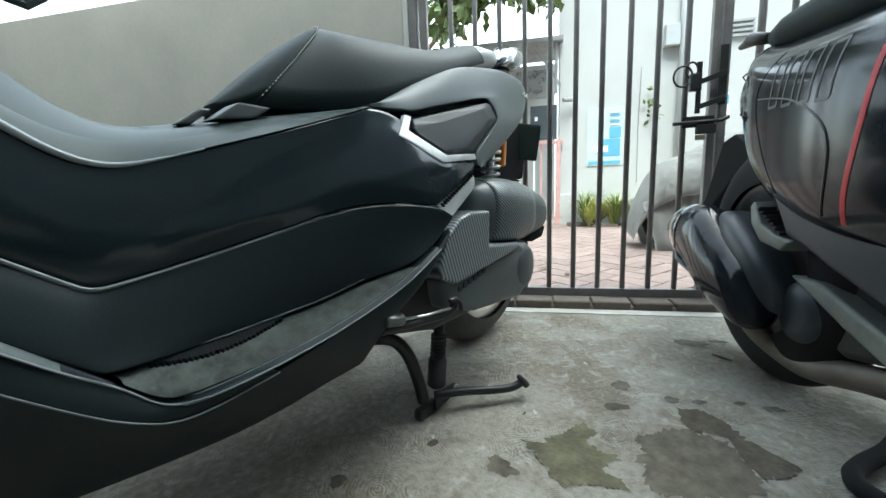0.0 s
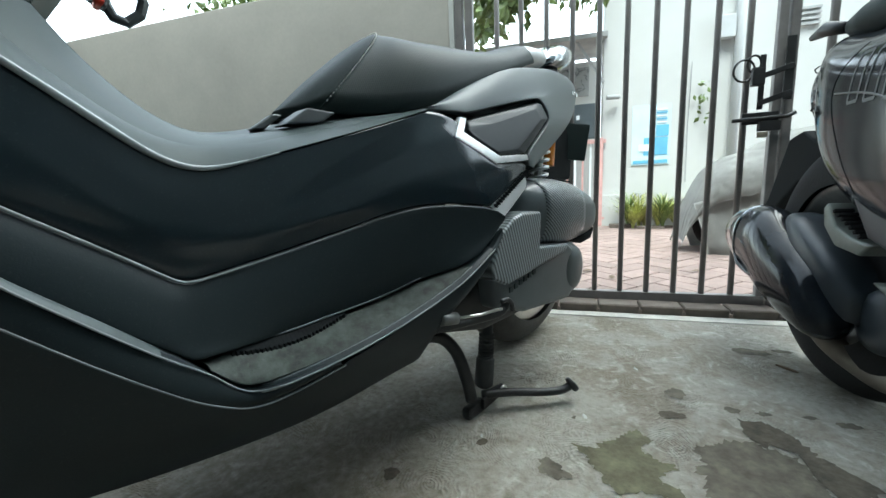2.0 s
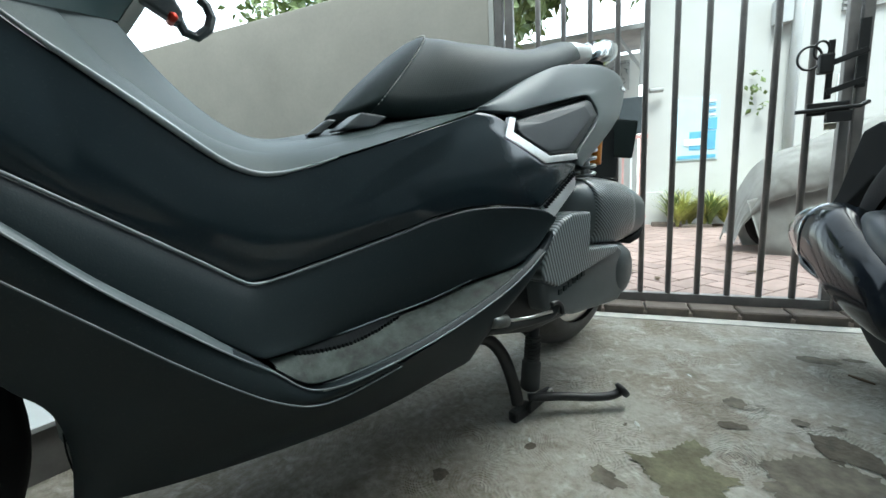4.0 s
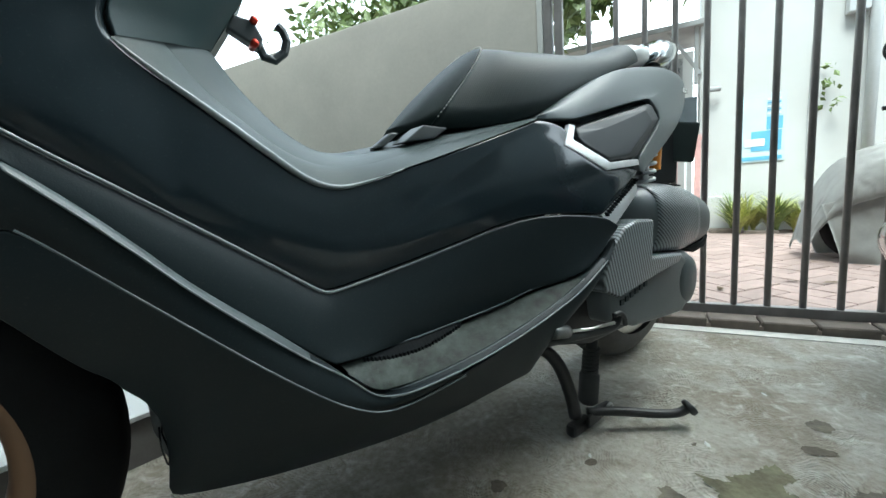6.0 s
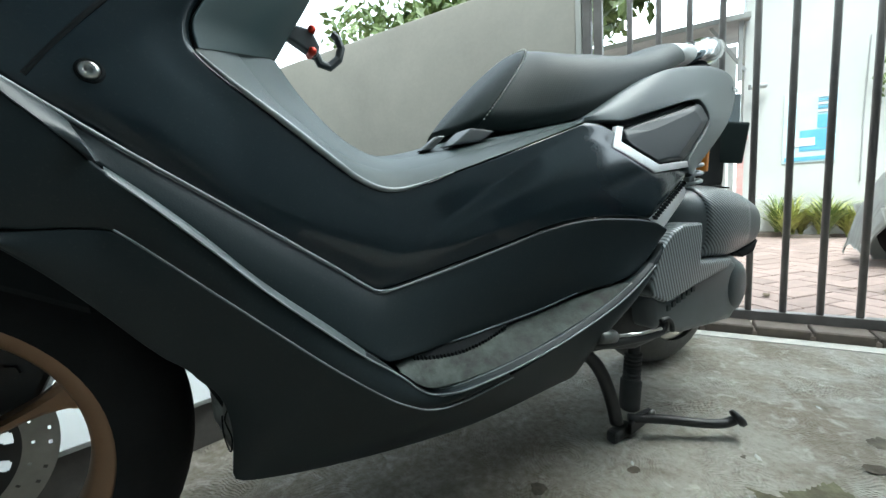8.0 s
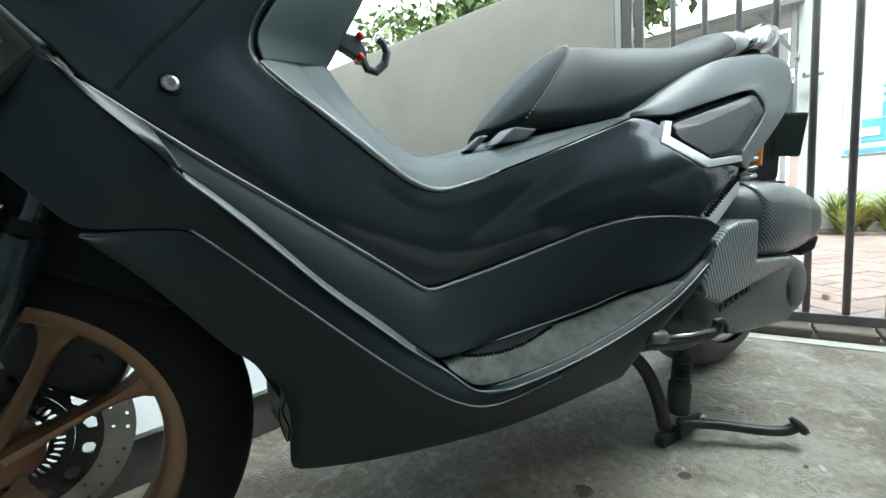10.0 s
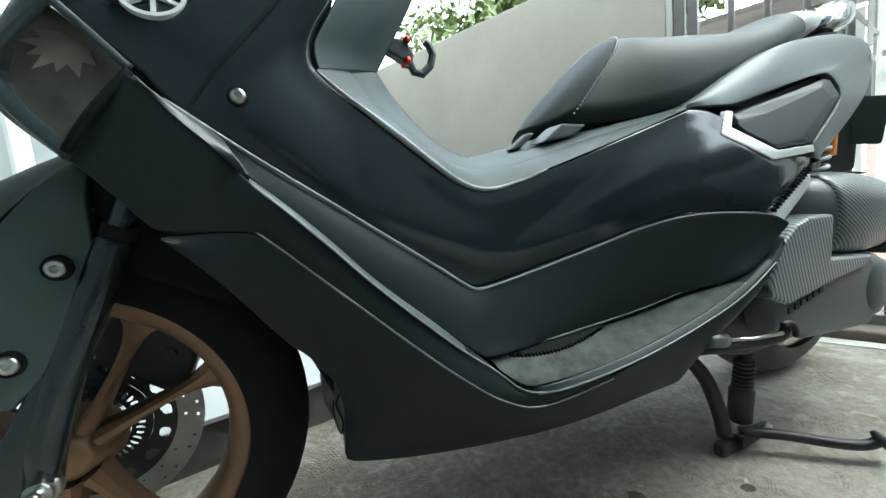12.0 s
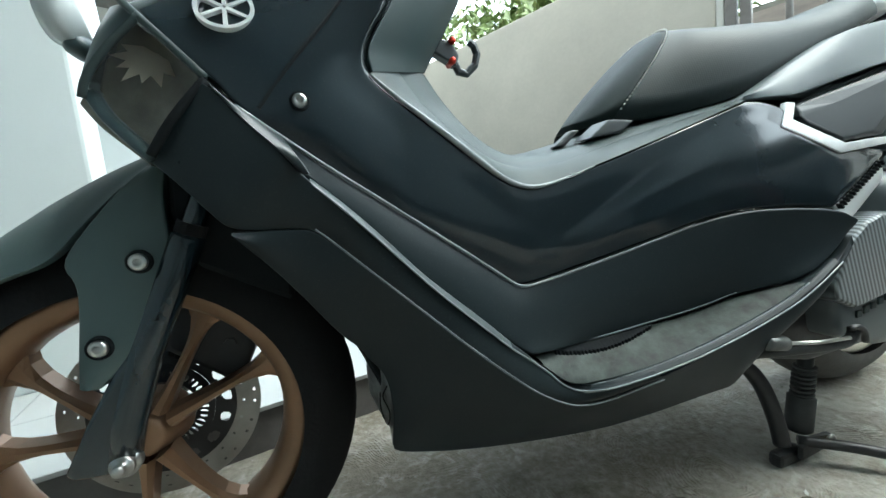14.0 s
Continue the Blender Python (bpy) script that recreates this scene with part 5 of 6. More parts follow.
AIR = finer([(1.020, -0.145, 0.418, 0.020, 0.022), (1.040, -0.145, 0.402, 0.050, 0.052), (1.085, -0.147, 0.394, 0.070, 0.070), (1.150, -0.148, 0.390, 0.079, 0.076), (1.215, -0.148, 0.386, 0.079, 0.074),
             (1.280, -0.148, 0.380, 0.074, 0.068), (1.340, -0.148, 0.374, 0.066, 0.058), (1.385, -0.148, 0.370, 0.054, 0.046), (1.412, -0.148, 0.367, 0.034, 0.028), (1.422, -0.148, 0.366, 0.012, 0.010)], 4)
airbox = part("air_box", ellipse_loft(bmesh.new(), AIR, 40, 0.70), M_cvt, bike, "dark grey air box", smooth=True)
part("carbon_wrap", ellipse_loft(bmesh.new(), [(x, y, z, ry + 0.0018, rz + 0.0018) for x, y, z, ry, rz in AIR if 1.075 < x < 1.275], 40, 0.70), M_carbon2, airbox, "carbon film wrap", smooth=True)
part("air_lip", rounded_prism([(1.255, 0.318), (1.335, 0.326), (1.372, 0.336), (1.350, 0.308), (1.290, 0.302)], -0.205, -0.13, 0.005, 2), M_inner, airbox, smooth=True)
part("air_slot", rounded_prism([(1.190, 0.4655), (1.275, 0.4585), (1.277, 0.4555), (1.190, 0.4620)], -0.180, -0.170, 0.001, 1), M_inner, airbox, "dark moulded slot")
part("drain_tube", tube(bmesh.new(), [(1.31, -0.17, 0.318), (1.37, -0.18, 0.312)], 0.006, 10), M_rubber, airbox)

# rear shock, mudflap and plate back
shock = part("rear_shock", tube(bmesh.new(), [(1.205, -0.125, 0.40), (1.232, -0.125, 0.58)], 0.010, 12), M_steel, bike, "rear shock absorber", smooth=True)
pts = []
for k in range(110):
    a, f = 2 * math.pi * k / 14, k / 109
    pts.append((1.210 + 0.022 * f + 0.021 * math.cos(a), -0.125 + 0.021 * math.sin(a), 0.425 + 0.14 * f))
part("spring", tube(bmesh.new(), pts, 0.0042, 6), M_silver, shock, "pale coil spring", smooth=True)
part("reservoir", tube(bmesh.new(), [(1.278, -0.12, 0.498), (1.286, -0.12, 0.56)], 0.014, 14), M_orange, shock, "orange shock reservoir")
part("rear_mudguard", rounded_prism([(1.14, 0.44), (1.30, 0.455), (1.485, 0.462), (1.500, 0.555), (1.44, 0.63), (1.36, 0.65), (1.20, 0.58)], -0.085, 0.085, 0.01), M_inner, bike, "dark rear mudguard")
part("plate_back", box_bm(-0.038, 0.038, -0.004, 0.004, -0.052, 0.052, bevel=0.006, m=pose(1.478, -0.098, 0.570, 0, 8, -52)), M_trim, bike, "dark back of the number plate")
part("plate_holder", tube(bmesh.new(), [(1.36, -0.03, 0.66), (1.43, -0.08, 0.63)], 0.010, 8), M_inner, bike)

# centre stand, side stand
stand = part("centre_stand", bmesh.new(), M_iron, bike, "black centre stand, down")
for s in (1, -1):
    part("stand_leg", tube(bmesh.new(), [(x, y * s, z) for x, y, z in curve_pts([(0.820, -0.09, 0.180), (0.868, -0.105, 0.165), (0.892, -0.122, 0.130), (0.902, -0.138, 0.075), (0.906, -0.146, 0.030)], 5)], 0.0125, 12), M_iron, stand, smooth=True)
    part("stand_foot", box_bm(0.880, 0.940, -0.160 if s > 0 else 0.140, -0.140 if s > 0 else 0.160, 0.0, 0.024, bevel=0.007), M_iron, stand)
part("stand_bracket", rounded_prism([(0.915, 0.012), (0.915, 0.034), (0.940, 0.044), (0.985, 0.040), (0.992, 0.028), (0.984, 0.018)], -0.170, -0.162, 0.002, 2), M_iron, stand)
eye = [(0.981 + 0.0085 * math.cos(a), -0.172, 0.029 + 0.0085 * math.sin(a)) for a in (2 * math.pi * k / 20 for k in range(20))]
part("stand_eye", tube(bmesh.new(), eye, 0.003, 8, closed=True), M_steel, stand, "worn steel eye", smooth=True)
tang = part("stand_tang", tube(bmesh.new(), curve_pts([(0.925, -0.158, 0.038), (0.975, -0.200, 0.036), (1.020, -0.240, 0.030), (1.052, -0.266, 0.029), (1.070, -0.279, 0.036)], 6), 0.0085, 12), M_iron, stand, smooth=True)
part("tang_pad", tube(bmesh.new(), [(1.069, -0.278, 0.035), (1.0705, -0.2795, 0.0365), (1.075, -0.283, 0.041), (1.0765, -0.284, 0.0425)], [0.012, 0.016, 0.016, 0.012], 16), M_iron, tang, smooth=True)
boot = part("stand_boot", tube(bmesh.new(), [(0.952, -0.142, 0.038), (0.953, -0.142, 0.044), (0.961, -0.142, 0.098), (0.9615, -0.142, 0.101)], [0.013, 0.0195, 0.0195, 0.015], 20), M_boot, stand, "ribbed rubber boot", smooth=True)
for k in range(7):
    x, z = 0.962 + 0.0011 * k, 0.104 + 0.0075 * k
    part("boot_ring", tube(bmesh.new(), [(x, -0.142, z - 0.0022), (x, -0.142, z - 0.001), (x, -0.142, z + 0.001), (x, -0.142, z + 0.0022)], [0.013, 0.0168, 0.0168, 0.013], 16), M_boot, boot, smooth=True)
part("boot_stem", tube(bmesh.new(), [(0.955, -0.142, 0.06), (0.978, -0.142, 0.21)], 0.0115, 14), M_iron, boot, smooth=True)
part("side_stand", tube(bmesh.new(), curve_pts([(0.735, -0.212, 0.246), (0.790, -0.228, 0.245), (0.855, -0.238, 0.241), (0.884, -0.240, 0.243), (0.895, -0.240, 0.256)], 5), 0.0072, 12), M_iron, bike, "folded black side stand", smooth=True)
part("stand_foot", tube(bmesh.new(), curve_pts([(0.872, -0.246, 0.262), (0.888, -0.247, 0.262), (0.901, -0.247, 0.252), (0.906, -0.246, 0.238)], 5), 0.0042, 8), M_iron, bike, smooth=True)
part("spring_sleeve", tube(bmesh.new(), [(0.739, -0.228, 0.264), (0.741, -0.228, 0.264), (0.772, -0.229, 0.258), (0.774, -0.229, 0.2575)], [0.007, 0.0098, 0.0098, 0.007], 18), M_pegdull, bike, "pale steel spring sleeve", smooth=True)
part("spring_hook", tube(bmesh.new(), [(0.774, -0.229, 0.2575), (0.82, -0.239, 0.252), (0.872, -0.246, 0.250)], 0.0028, 6), M_steel, bike, smooth=True)


# ---- gate lock ----
lock = thing("gate_lock", "black sliding bolt and padlock on the gate", "lock", GATE)
bm = tube(bmesh.new(), [(0.478, -0.035, 0.618), (0.60, -0.035, 0.622), (0.618, -0.035, 0.6215), (0.638, -0.035, 0.632)], 0.006, 10)
part("bolt_rod", bm, M_iron, lock, smooth=True)
part("bolt_plate", box_bm(0.505, 0.60, -0.030, -0.020, 0.605, 0.640, bevel=0.003), M_iron, lock)
part("bolt_tab", box_bm(0.548, 0.604, -0.040, -0.022, 0.583, 0.612, bevel=0.003), M_iron, lock)
part("hasp", box_bm(0.543, 0.558, -0.028, -0.022, 0.648, 0.806, bevel=0.002), M_iron, lock)
part("hasp", box_bm(0.606, 0.629, -0.028, -0.022, 0.671, 0.850, bevel=0.002), M_iron, lock)
for z in (0.680, 0.756):
    part("cross_bar", box_bm(0.543, 0.629, -0.034, -0.028, z - 0.008, z + 0.008, bevel=0.002, m=Matrix.Translation((0.59, 0, z)) @ Matrix.Rotation(radians(-18), 4, "Y") @ Matrix.Translation((-0.59, 0, -z))), M_iron, lock)
for cx, cz, rx, rz in ((0.499, 0.762, 0.027, 0.031), (0.524, 0.779, 0.017, 0.024)):
    ring = [(cx + rx * math.cos(a), -0.037, cz + rz * math.sin(a)) for a in (2 * math.pi * k / 28 for k in range(28))]
    part("shackle", tube(bmesh.new(), ring, 0.0032, 8, closed=True), M_iron, lock, smooth=True)
part("padlock_body", box_bm(0.517, 0.551, -0.052, -0.030, 0.714, 0.768, bevel=0.006), M_iron, lock, "black padlock")
part("bolt_tag", box_bm(0.552, 0.580, -0.019, -0.017, 0.565, 0.582), M_blade, lock, "small yellowed tag")

# ---- street beyond the gate ----
M_poster = mat("poster_paper", (0.50, 0.66, 0.72), 0.5, vary=0.08, scale=6)
M_blue = mat("blue_print", (0.13, 0.38, 0.56), 0.5, vary=0.1, scale=9)
M_pale = mat("pale_print", (0.75, 0.80, 0.82), 0.5, vary=0.05)
M_navy = mat("dark_sheet", (0.06, 0.075, 0.085), 0.5, vary=0.15)
M_pink = mat("faded_pink_paint", (0.55, 0.33, 0.31), 0.6, vary=0.15, scale=12)
M_grey = mat("weathered_grey_paint", (0.30, 0.31, 0.31), 0.7, vary=0.2, scale=5)
M_pipe = mat("grey_plastic_pipe", (0.42, 0.44, 0.45), 0.5, vary=0.06)

house = thing("house", "white rendered house across the street", "house", GATE)
part("wall", box_bm(0.335, 5.5, 2.70, 2.90, -0.012, 3.4), M_white, house)
part("wall", box_bm(-1.2, 0.333, 3.30, 3.45, -0.012, 1.72), M_white, house, "pale set-back wall")
part("plinth", box_bm(0.335, 0.56, 2.66, 2.699, -0.012, 0.30, bevel=0.004), M_white, house)
roof_part = part("canopy", box_bm(-1.0, 0.36, 2.62, 3.3, 1.745, 1.79, bevel=0.005), M_grey, house, "grey canopy beam")
part("strut", box_bm(-0.012, 0.012, 2.68, 2.71, -0.24, 0.24, m=Matrix.Translation((0.21, 0, 1.56)) @ Matrix.Rotation(radians(-32), 4, "Y")), M_grey, roof_part)
part("strut", box_bm(0.285, 0.315, 2.66, 2.70, 1.28, 1.745, bevel=0.004), M_grey, roof_part)
board = thing("notice_board", "grey-green board with faded scrollwork on a wall", "board", GATE)
part("panel", box_bm(-0.10, 0.24, 3.27, 3.296, 1.36, 1.66, bevel=0.004), M_grey, board)
random.seed(5)
bm = bmesh.new()
for k in range(40):
    x, z = random.uniform(-0.08, 0.22), random.uniform(1.38, 1.64)
    tube(bm, [(x, 3.266, z), (x + random.uniform(-0.02, 0.02), 3.262, z + 0.015), (x + random.uniform(-0.03, 0.03), 3.266, z + 0.03)], 0.003, 5)
tagged(part("scrollwork", bm, M_navy, board), kind="stuff")
sheet = thing("letter_box", "dark metal box beside the fence", "box", GATE)
part("body", box_bm(0.055, 0.312, 2.66, 2.72, 0.85, 1.175, bevel=0.006), M_navy, sheet)
part("label", box_bm(0.095, 0.125, 2.655, 2.659, 1.03, 1.07), M_pale, sheet, "small white label")
fence = thing("fence", "faded pink metal fence", "fence", GATE)
part("rail", box_bm(-0.3, 0.37, 2.66, 2.685, 0.80, 0.835, bevel=0.003), M_pink, fence)
part("rail", box_bm(-0.3, 0.37, 2.66, 2.685, 0.06, 0.09, bevel=0.003), M_pink, fence)
part("post", box_bm(0.30, 0.345, 2.655, 2.69, -0.012, 0.85, bevel=0.004), M_pink, fence)
for k in range(8):
    part("slat", box_bm(-0.28 + 0.072 * k, -0.262 + 0.072 * k, 2.688, 2.70, 0.0, 0.80), M_pale if k % 2 else M_pink, fence)
poster = thing("poster", "blue and white printed poster on a white wall", "poster", GATE)
part("sheet", box_bm(0.598, 0.920, 2.690, 2.698, 0.572, 1.115), M_poster, poster)
part("print", box_bm(0.70, 0.90, 2.686, 2.6895, 0.66, 0.82), M_blue, poster, "blue printed block")
part("print", box_bm(0.80, 0.905, 2.686, 2.6895, 0.83, 0.93), M_blue, poster)
part("print", box_bm(0.66, 0.79, 2.682, 2.6855, 0.70, 0.76), M_pale, poster)
part("print", box_bm(0.612, 0.906, 2.686, 2.6895, 0.585, 0.615), M_blue, poster)
for k in range(5):
    part("text_bar", box_bm(0.80, 0.89, 2.682, 2.6855, 0.95 + 0.028 * k, 0.962 + 0.028 * k), M_blue if k % 2 else M_pale, poster)
stub = thing("pipe", "grey pipe stub on the white wall", "pipe", GATE)
part("stub", tube(bmesh.new(), [(0.36, 2.60, 1.20), (0.47, 2.64, 1.205)], 0.022, 10), M_grey, stub)
drain = thing("drain_pipe", "grey plastic drain pipe on the white wall", "pipe", GATE)
part("pipe", tube(bmesh.new(), [(1.40, 2.65, -0.01), (1.40, 2.65, 3.3)], 0.035, 14), M_pipe, drain, smooth=True)
cable = thing("cable", "thin dark cable hanging down the white wall", "cable", GATE)
part("wire", tube(bmesh.new(), [(1.06, 2.685, 0.4), (1.055, 2.685, 0.9), (1.065, 2.685, 1.45)], 0.004, 6), M_grey, cable)
vent = thing("vent", "grey louvred vent in the white wall", "vent", GATE)
for k in range(4):
    part("slat", box_bm(1.68, 1.96, 2.67, 2.699, 1.63 + 0.04 * k, 1.65 + 0.04 * k), M_grey, vent)
meter = thing("meter_box", "pale grey meter box on the wall", "box", GATE)
part("body", box_bm(1.24, 1.36, 2.62, 2.698, 1.60, 1.78, bevel=0.006), M_pipe, meter)
tag = thing("sign", "small blue and white sign on the wall", "sign", GATE)
part("sheet", box_bm(1.70, 1.82, 2.69, 2.698, 0.95, 1.17), M_pale, tag)
part("print", box_bm(1.71, 1.81, 2.686, 2.689, 1.07, 1.15), M_blue, tag)


def blades(bm, x, y, z, count, size, spread):
    """A tuft of long arching leaves."""
    for _ in range(count):
        a, h = random.uniform(0, 2 * math.pi), size * random.uniform(0.55, 1.0)
        d = Vector((math.cos(a), math.sin(a), 0))
        s = Vector((-d.y, d.x, 0)) * (0.008 * random.uniform(0.7, 1.3))
        out = spread * random.uniform(0.2, 1.0)
        last = None
        for k in range(5):
            t = k / 4
            p = Vector((x, y, z)) + d * (out * t * t) + Vector((0, 0, h * (t - 0.25 * t ** 3)))
            w = s * (1 - t) ** 0.7
            cur = (bm.verts.new(p - w), bm.verts.new(p + w + d * 0.001))
            if last:
                bm.faces.new((last[0], last[1], cur[1], cur[0]))
            last = cur


def leaf_cloud(bm, centre, radii, count, size, lumps=9):
    """Many small leaves in uneven clumps."""
    hubs = [Vector((random.uniform(-1, 1), random.uniform(-1, 1), random.uniform(-1, 1))) for _ in range(lumps)]
    for _ in range(count):
        h = random.choice(hubs)
        p = h * 0.75 + Vector((random.gauss(0, 0.2), random.gauss(0, 0.2), random.gauss(0, 0.2)))
        p = Vector(centre) + Vector((p.x * radii[0], p.y * radii[1], p.z * radii[2]))
        d = Vector((random.uniform(-1, 1), random.uniform(-1, 1), random.uniform(-1.2, 0.3))).normalized()
        s = d.orthogonal().normalized()
        s = (Matrix.Rotation(random.uniform(0, 6.28), 3, d) @ s)
        n, L = d.cross(s) * 0.12, size * random.uniform(0.7, 1.25)
        a, b1, c, e = p, p + d * L * 0.45 + s * L * 0.30 + n * L, p + d * L, p + d * L * 0.45 - s * L * 0.30 + n * L
        bm.faces.new([bm.verts.new(v) for v in (a, b1, c, e)])


random.seed(11)
for k in range(12):
    bm = bmesh.new()
    blades(bm, 0.56 + 0.053 * k + random.uniform(-0.03, 0.03), 2.48 + random.uniform(-0.10, 0.12), -0.01, 110, 0.30 + 0.20 * random.random(), 0.30)
    tuft = thing("plant", "tuft of long yellow-green strap leaves", "plant", GATE, group="strap-leaf plants by the wall")
    tagged(part("leaves", bm, M_leaf2 if k % 5 else M_leaf, tuft), kind="stuff")
kerb = thing("kerb_stone", "worn grey kerb stone by the wall", "stone", GATE)
part("stone", box_bm(0.40, 0.60, 2.44, 2.56, -0.012, 0.035, bevel=0.01), M_brick, kerb)
kerb2 = thing("kerb_stone", "worn grey kerb stone by the plants", "stone", GATE)
part("stone", box_bm(0.62, 0.84, 2.36, 2.42, -0.012, 0.025, bevel=0.01), M_brick, kerb2)
bm = bmesh.new()
leaf_cloud(bm, (1.16, 2.62, 1.10), (0.10, 0.04, 0.28), 26, 0.055, 5)
weed = thing("plant", "small green weed growing on the wall", "plant", GATE)
tagged(part("leaves", bm, M_leaf, weed), kind="stuff")


def tree(x, y, trunk_r, height, clouds, label, material, seed):
    random.seed(seed)
    t = thing("tree", label, "tree", GATE)
    tip = Vector((x + 0.12, y + 0.1, height))
    part("trunk", tube(bmesh.new(), curve_pts([(x, y, -0.012), (x + 0.05, y, height * 0.4), (x + 0.02, y + 0.06, height * 0.75), tip], 5), [trunk_r * (1 - 0.7 * k / 15) for k in range(16)], 12), M_bark, t, smooth=True)
    for c, r, n, s in clouds:
        part("limb", tube(bmesh.new(), curve_pts([(x + 0.03, y, height * 0.6), ((x + c[0]) / 2, (y + c[1]) / 2, (height * 0.7 + c[2]) / 2 + 0.15), c], 5), [trunk_r * (0.45 - 0.035 * k) for k in range(11)], 8), M_bark, t, smooth=True)
        bm = bmesh.new()
        leaf_cloud(bm, c, r, n, s, 14)
        tagged(part("crown", bm, material, t), kind="stuff")
    return t


tree(-1.9, 3.9, 0.09, 2.3, [((-0.55, 2.3, 2.05), (0.42, 0.4, 0.30), 520, 0.12), ((-0.02, 2.2, 2.13), (0.36, 0.35, 0.24), 420, 0.12), ((-1.4, 3.4, 2.7), (0.8, 0.7, 0.5), 700, 0.13), ((-0.3, 2.6, 2.6), (0.7, 0.6, 0.4), 600, 0.13)],
     "leafy street tree with hanging green branches", M_leaf, 21)
tree(-3.3, 3.2, 0.08, 1.9, [((-2.4, 1.9, 1.95), (0.55, 0.5, 0.42), 800, 0.11), ((-3.3, 2.2, 2.1), (0.6, 0.5, 0.5), 700, 0.11), ((-1.75, 1.5, 1.95), (0.32, 0.4, 0.35), 420, 0.11)],
     "broad green tree behind the boundary wall", M_leaf, 33)
random.seed(4)
bush = thing("bush", "yellow-green garden bush behind the boundary wall", "bush", GATE)
bm = bmesh.new()
leaf_cloud(bm, (-1.55, 0.95, 1.38), (0.38, 0.25, 0.20), 420, 0.09, 12)
leaf_cloud(bm, (-2.55, 0.9, 1.25), (0.45, 0.25, 0.16), 380, 0.09, 12)
tagged(part("leaves", bm, M_leaf2, bush), kind="stuff")
part("stem", tube(bmesh.new(), [(-1.6, 0.95, -0.01), (-1.58, 0.95, 0.8), (-1.55, 0.95, 1.4)], 0.02, 8), M_bark, bush)
part("stem", tube(bmesh.new(), [(-2.5, 0.9, -0.01), (-2.53, 0.9, 0.7), (-2.55, 0.9, 1.3)], 0.02, 8), M_bark, bush)
pole = thing("pole", "thin white and pink painted pole", "pole", GATE)
part("shaft", tube(bmesh.new(), [(-1.38, 1.6, -0.01), (-1.38, 1.6, 3.0)], 0.025, 12), M_white, pole, smooth=True)
part("band", tube(bmesh.new(), [(-1.355, 1.575, 1.2), (-1.355, 1.575, 3.0)], 0.009, 8), M_pink, pole)

# covered motorbike parked in the street
random.seed(8)
cov = thing("covered_motorbike", "motorbike under a crumpled pale grey cloth cover", "motorbike", GATE @ Matrix.Translation((0.0, 1.25, -0.012)))
ridge = curve_pts([(0.66, 0, 0.10), (0.70, 0, 0.30), (0.78, 0, 0.48), (0.86, 0, 0.55), (1.0, 0, 0.60), (1.3, 0, 0.72), (1.7, 0, 0.70), (2.1, 0, 0.62), (2.25, 0, 0.35), (2.32, 0, 0.12)], 14)


def fold_z(x, h):
    """Height of the overhanging fold along the cloth."""
    return min(0.29 + 0.27 * (min(x, 1.1) - 0.68), 0.62 * h)


bm = bmesh.new()
rows = []
for p in ridge:
    zf = fold_z(p.x, p.z)
    row = []
    for k in range(57):
        v = k / 28 - 1
        c = max(0.0, math.cos(v * math.pi / 2))
        f = noise.noise(Vector((p.x * 5, v * 2.5, 1.0))) * 0.022 + abs(noise.noise(Vector((p.x * 9 + v * 4, v * 3, 7.0)))) * 0.028 - abs(noise.noise(Vector((p.x * 16 - v * 6, v * 5, 3.0)))) * 0.012
        y = 0.215 * math.sin(v * math.pi / 2) * (0.45 + 0.55 * min(1.0, (p.x - 0.60) / 0.20))
        row.append(bm.verts.new((p.x + f * 0.4, y + math.copysign(f, v) * 0.6, zf + (p.z - zf) * c ** 0.62 + f * 0.7 * c)))
    for end in (0, -1):
        e = row[end].co
        sgn = -1 if end == 0 else 1
        low = bm.verts.new((e.x + 0.002, e.y - sgn * 0.018, e.z - 0.014))
        row.insert(0, low) if end == 0 else row.append(low)
    rows.append(row)
for r0, r1 in zip(rows, rows[1:]):
    for k in range(len(r0) - 1):
        bm.faces.new((r0[k], r0[k + 1], r1[k + 1], r1[k]))
bmesh.ops.solidify(bm, geom=bm.faces[:], thickness=0.003)
part("cover", bm, M_cover, cov, smooth=True)
for sgn in (-1, 1):
    bm = bmesh.new()
    rows = []
    for k in range(121):
        f = k / 120
        row = []
        for j in range(21):
            g = j / 20
            x0 = 0.785 - 0.090 * g
            x = x0 + (2.24 - x0) * f
            top = fold_z(x, 0.62) + 0.015
            pleat = (noise.noise(Vector((x * 7 + g * 2.0, g * 1.2, 5.0))) * 0.034 + abs(noise.noise(Vector((x * 16, g * 2.5, 2.0)))) * 0.022) * (1.15 - 0.7 * g)
            row.append(bm.verts.new((x, sgn * (0.185 - 0.012 * g + pleat), 0.002 + top * g)))
        rows.append(row)
    for r0, r1 in zip(rows, rows[1:]):
        for j in range(20):
            bm.faces.new((r0[j], r0[j + 1], r1[j + 1], r1[j]))
    bmesh.ops.solidify(bm, geom=bm.faces[:], thickness=0.003)
    part("cover_skirt", bm, M_cover, cov, "darker hanging side of the cloth", smooth=True)
bm = bmesh.new()
lathe(bm, [(0.10, -0.03), (0.15, -0.045), (0.19, 0.0), (0.15, 0.045), (0.10, 0.03), (0.10, -0.03)], 32, pose(0.93, 0, 0.192))
part("tyre", bm, M_rubber, cov, smooth=True)
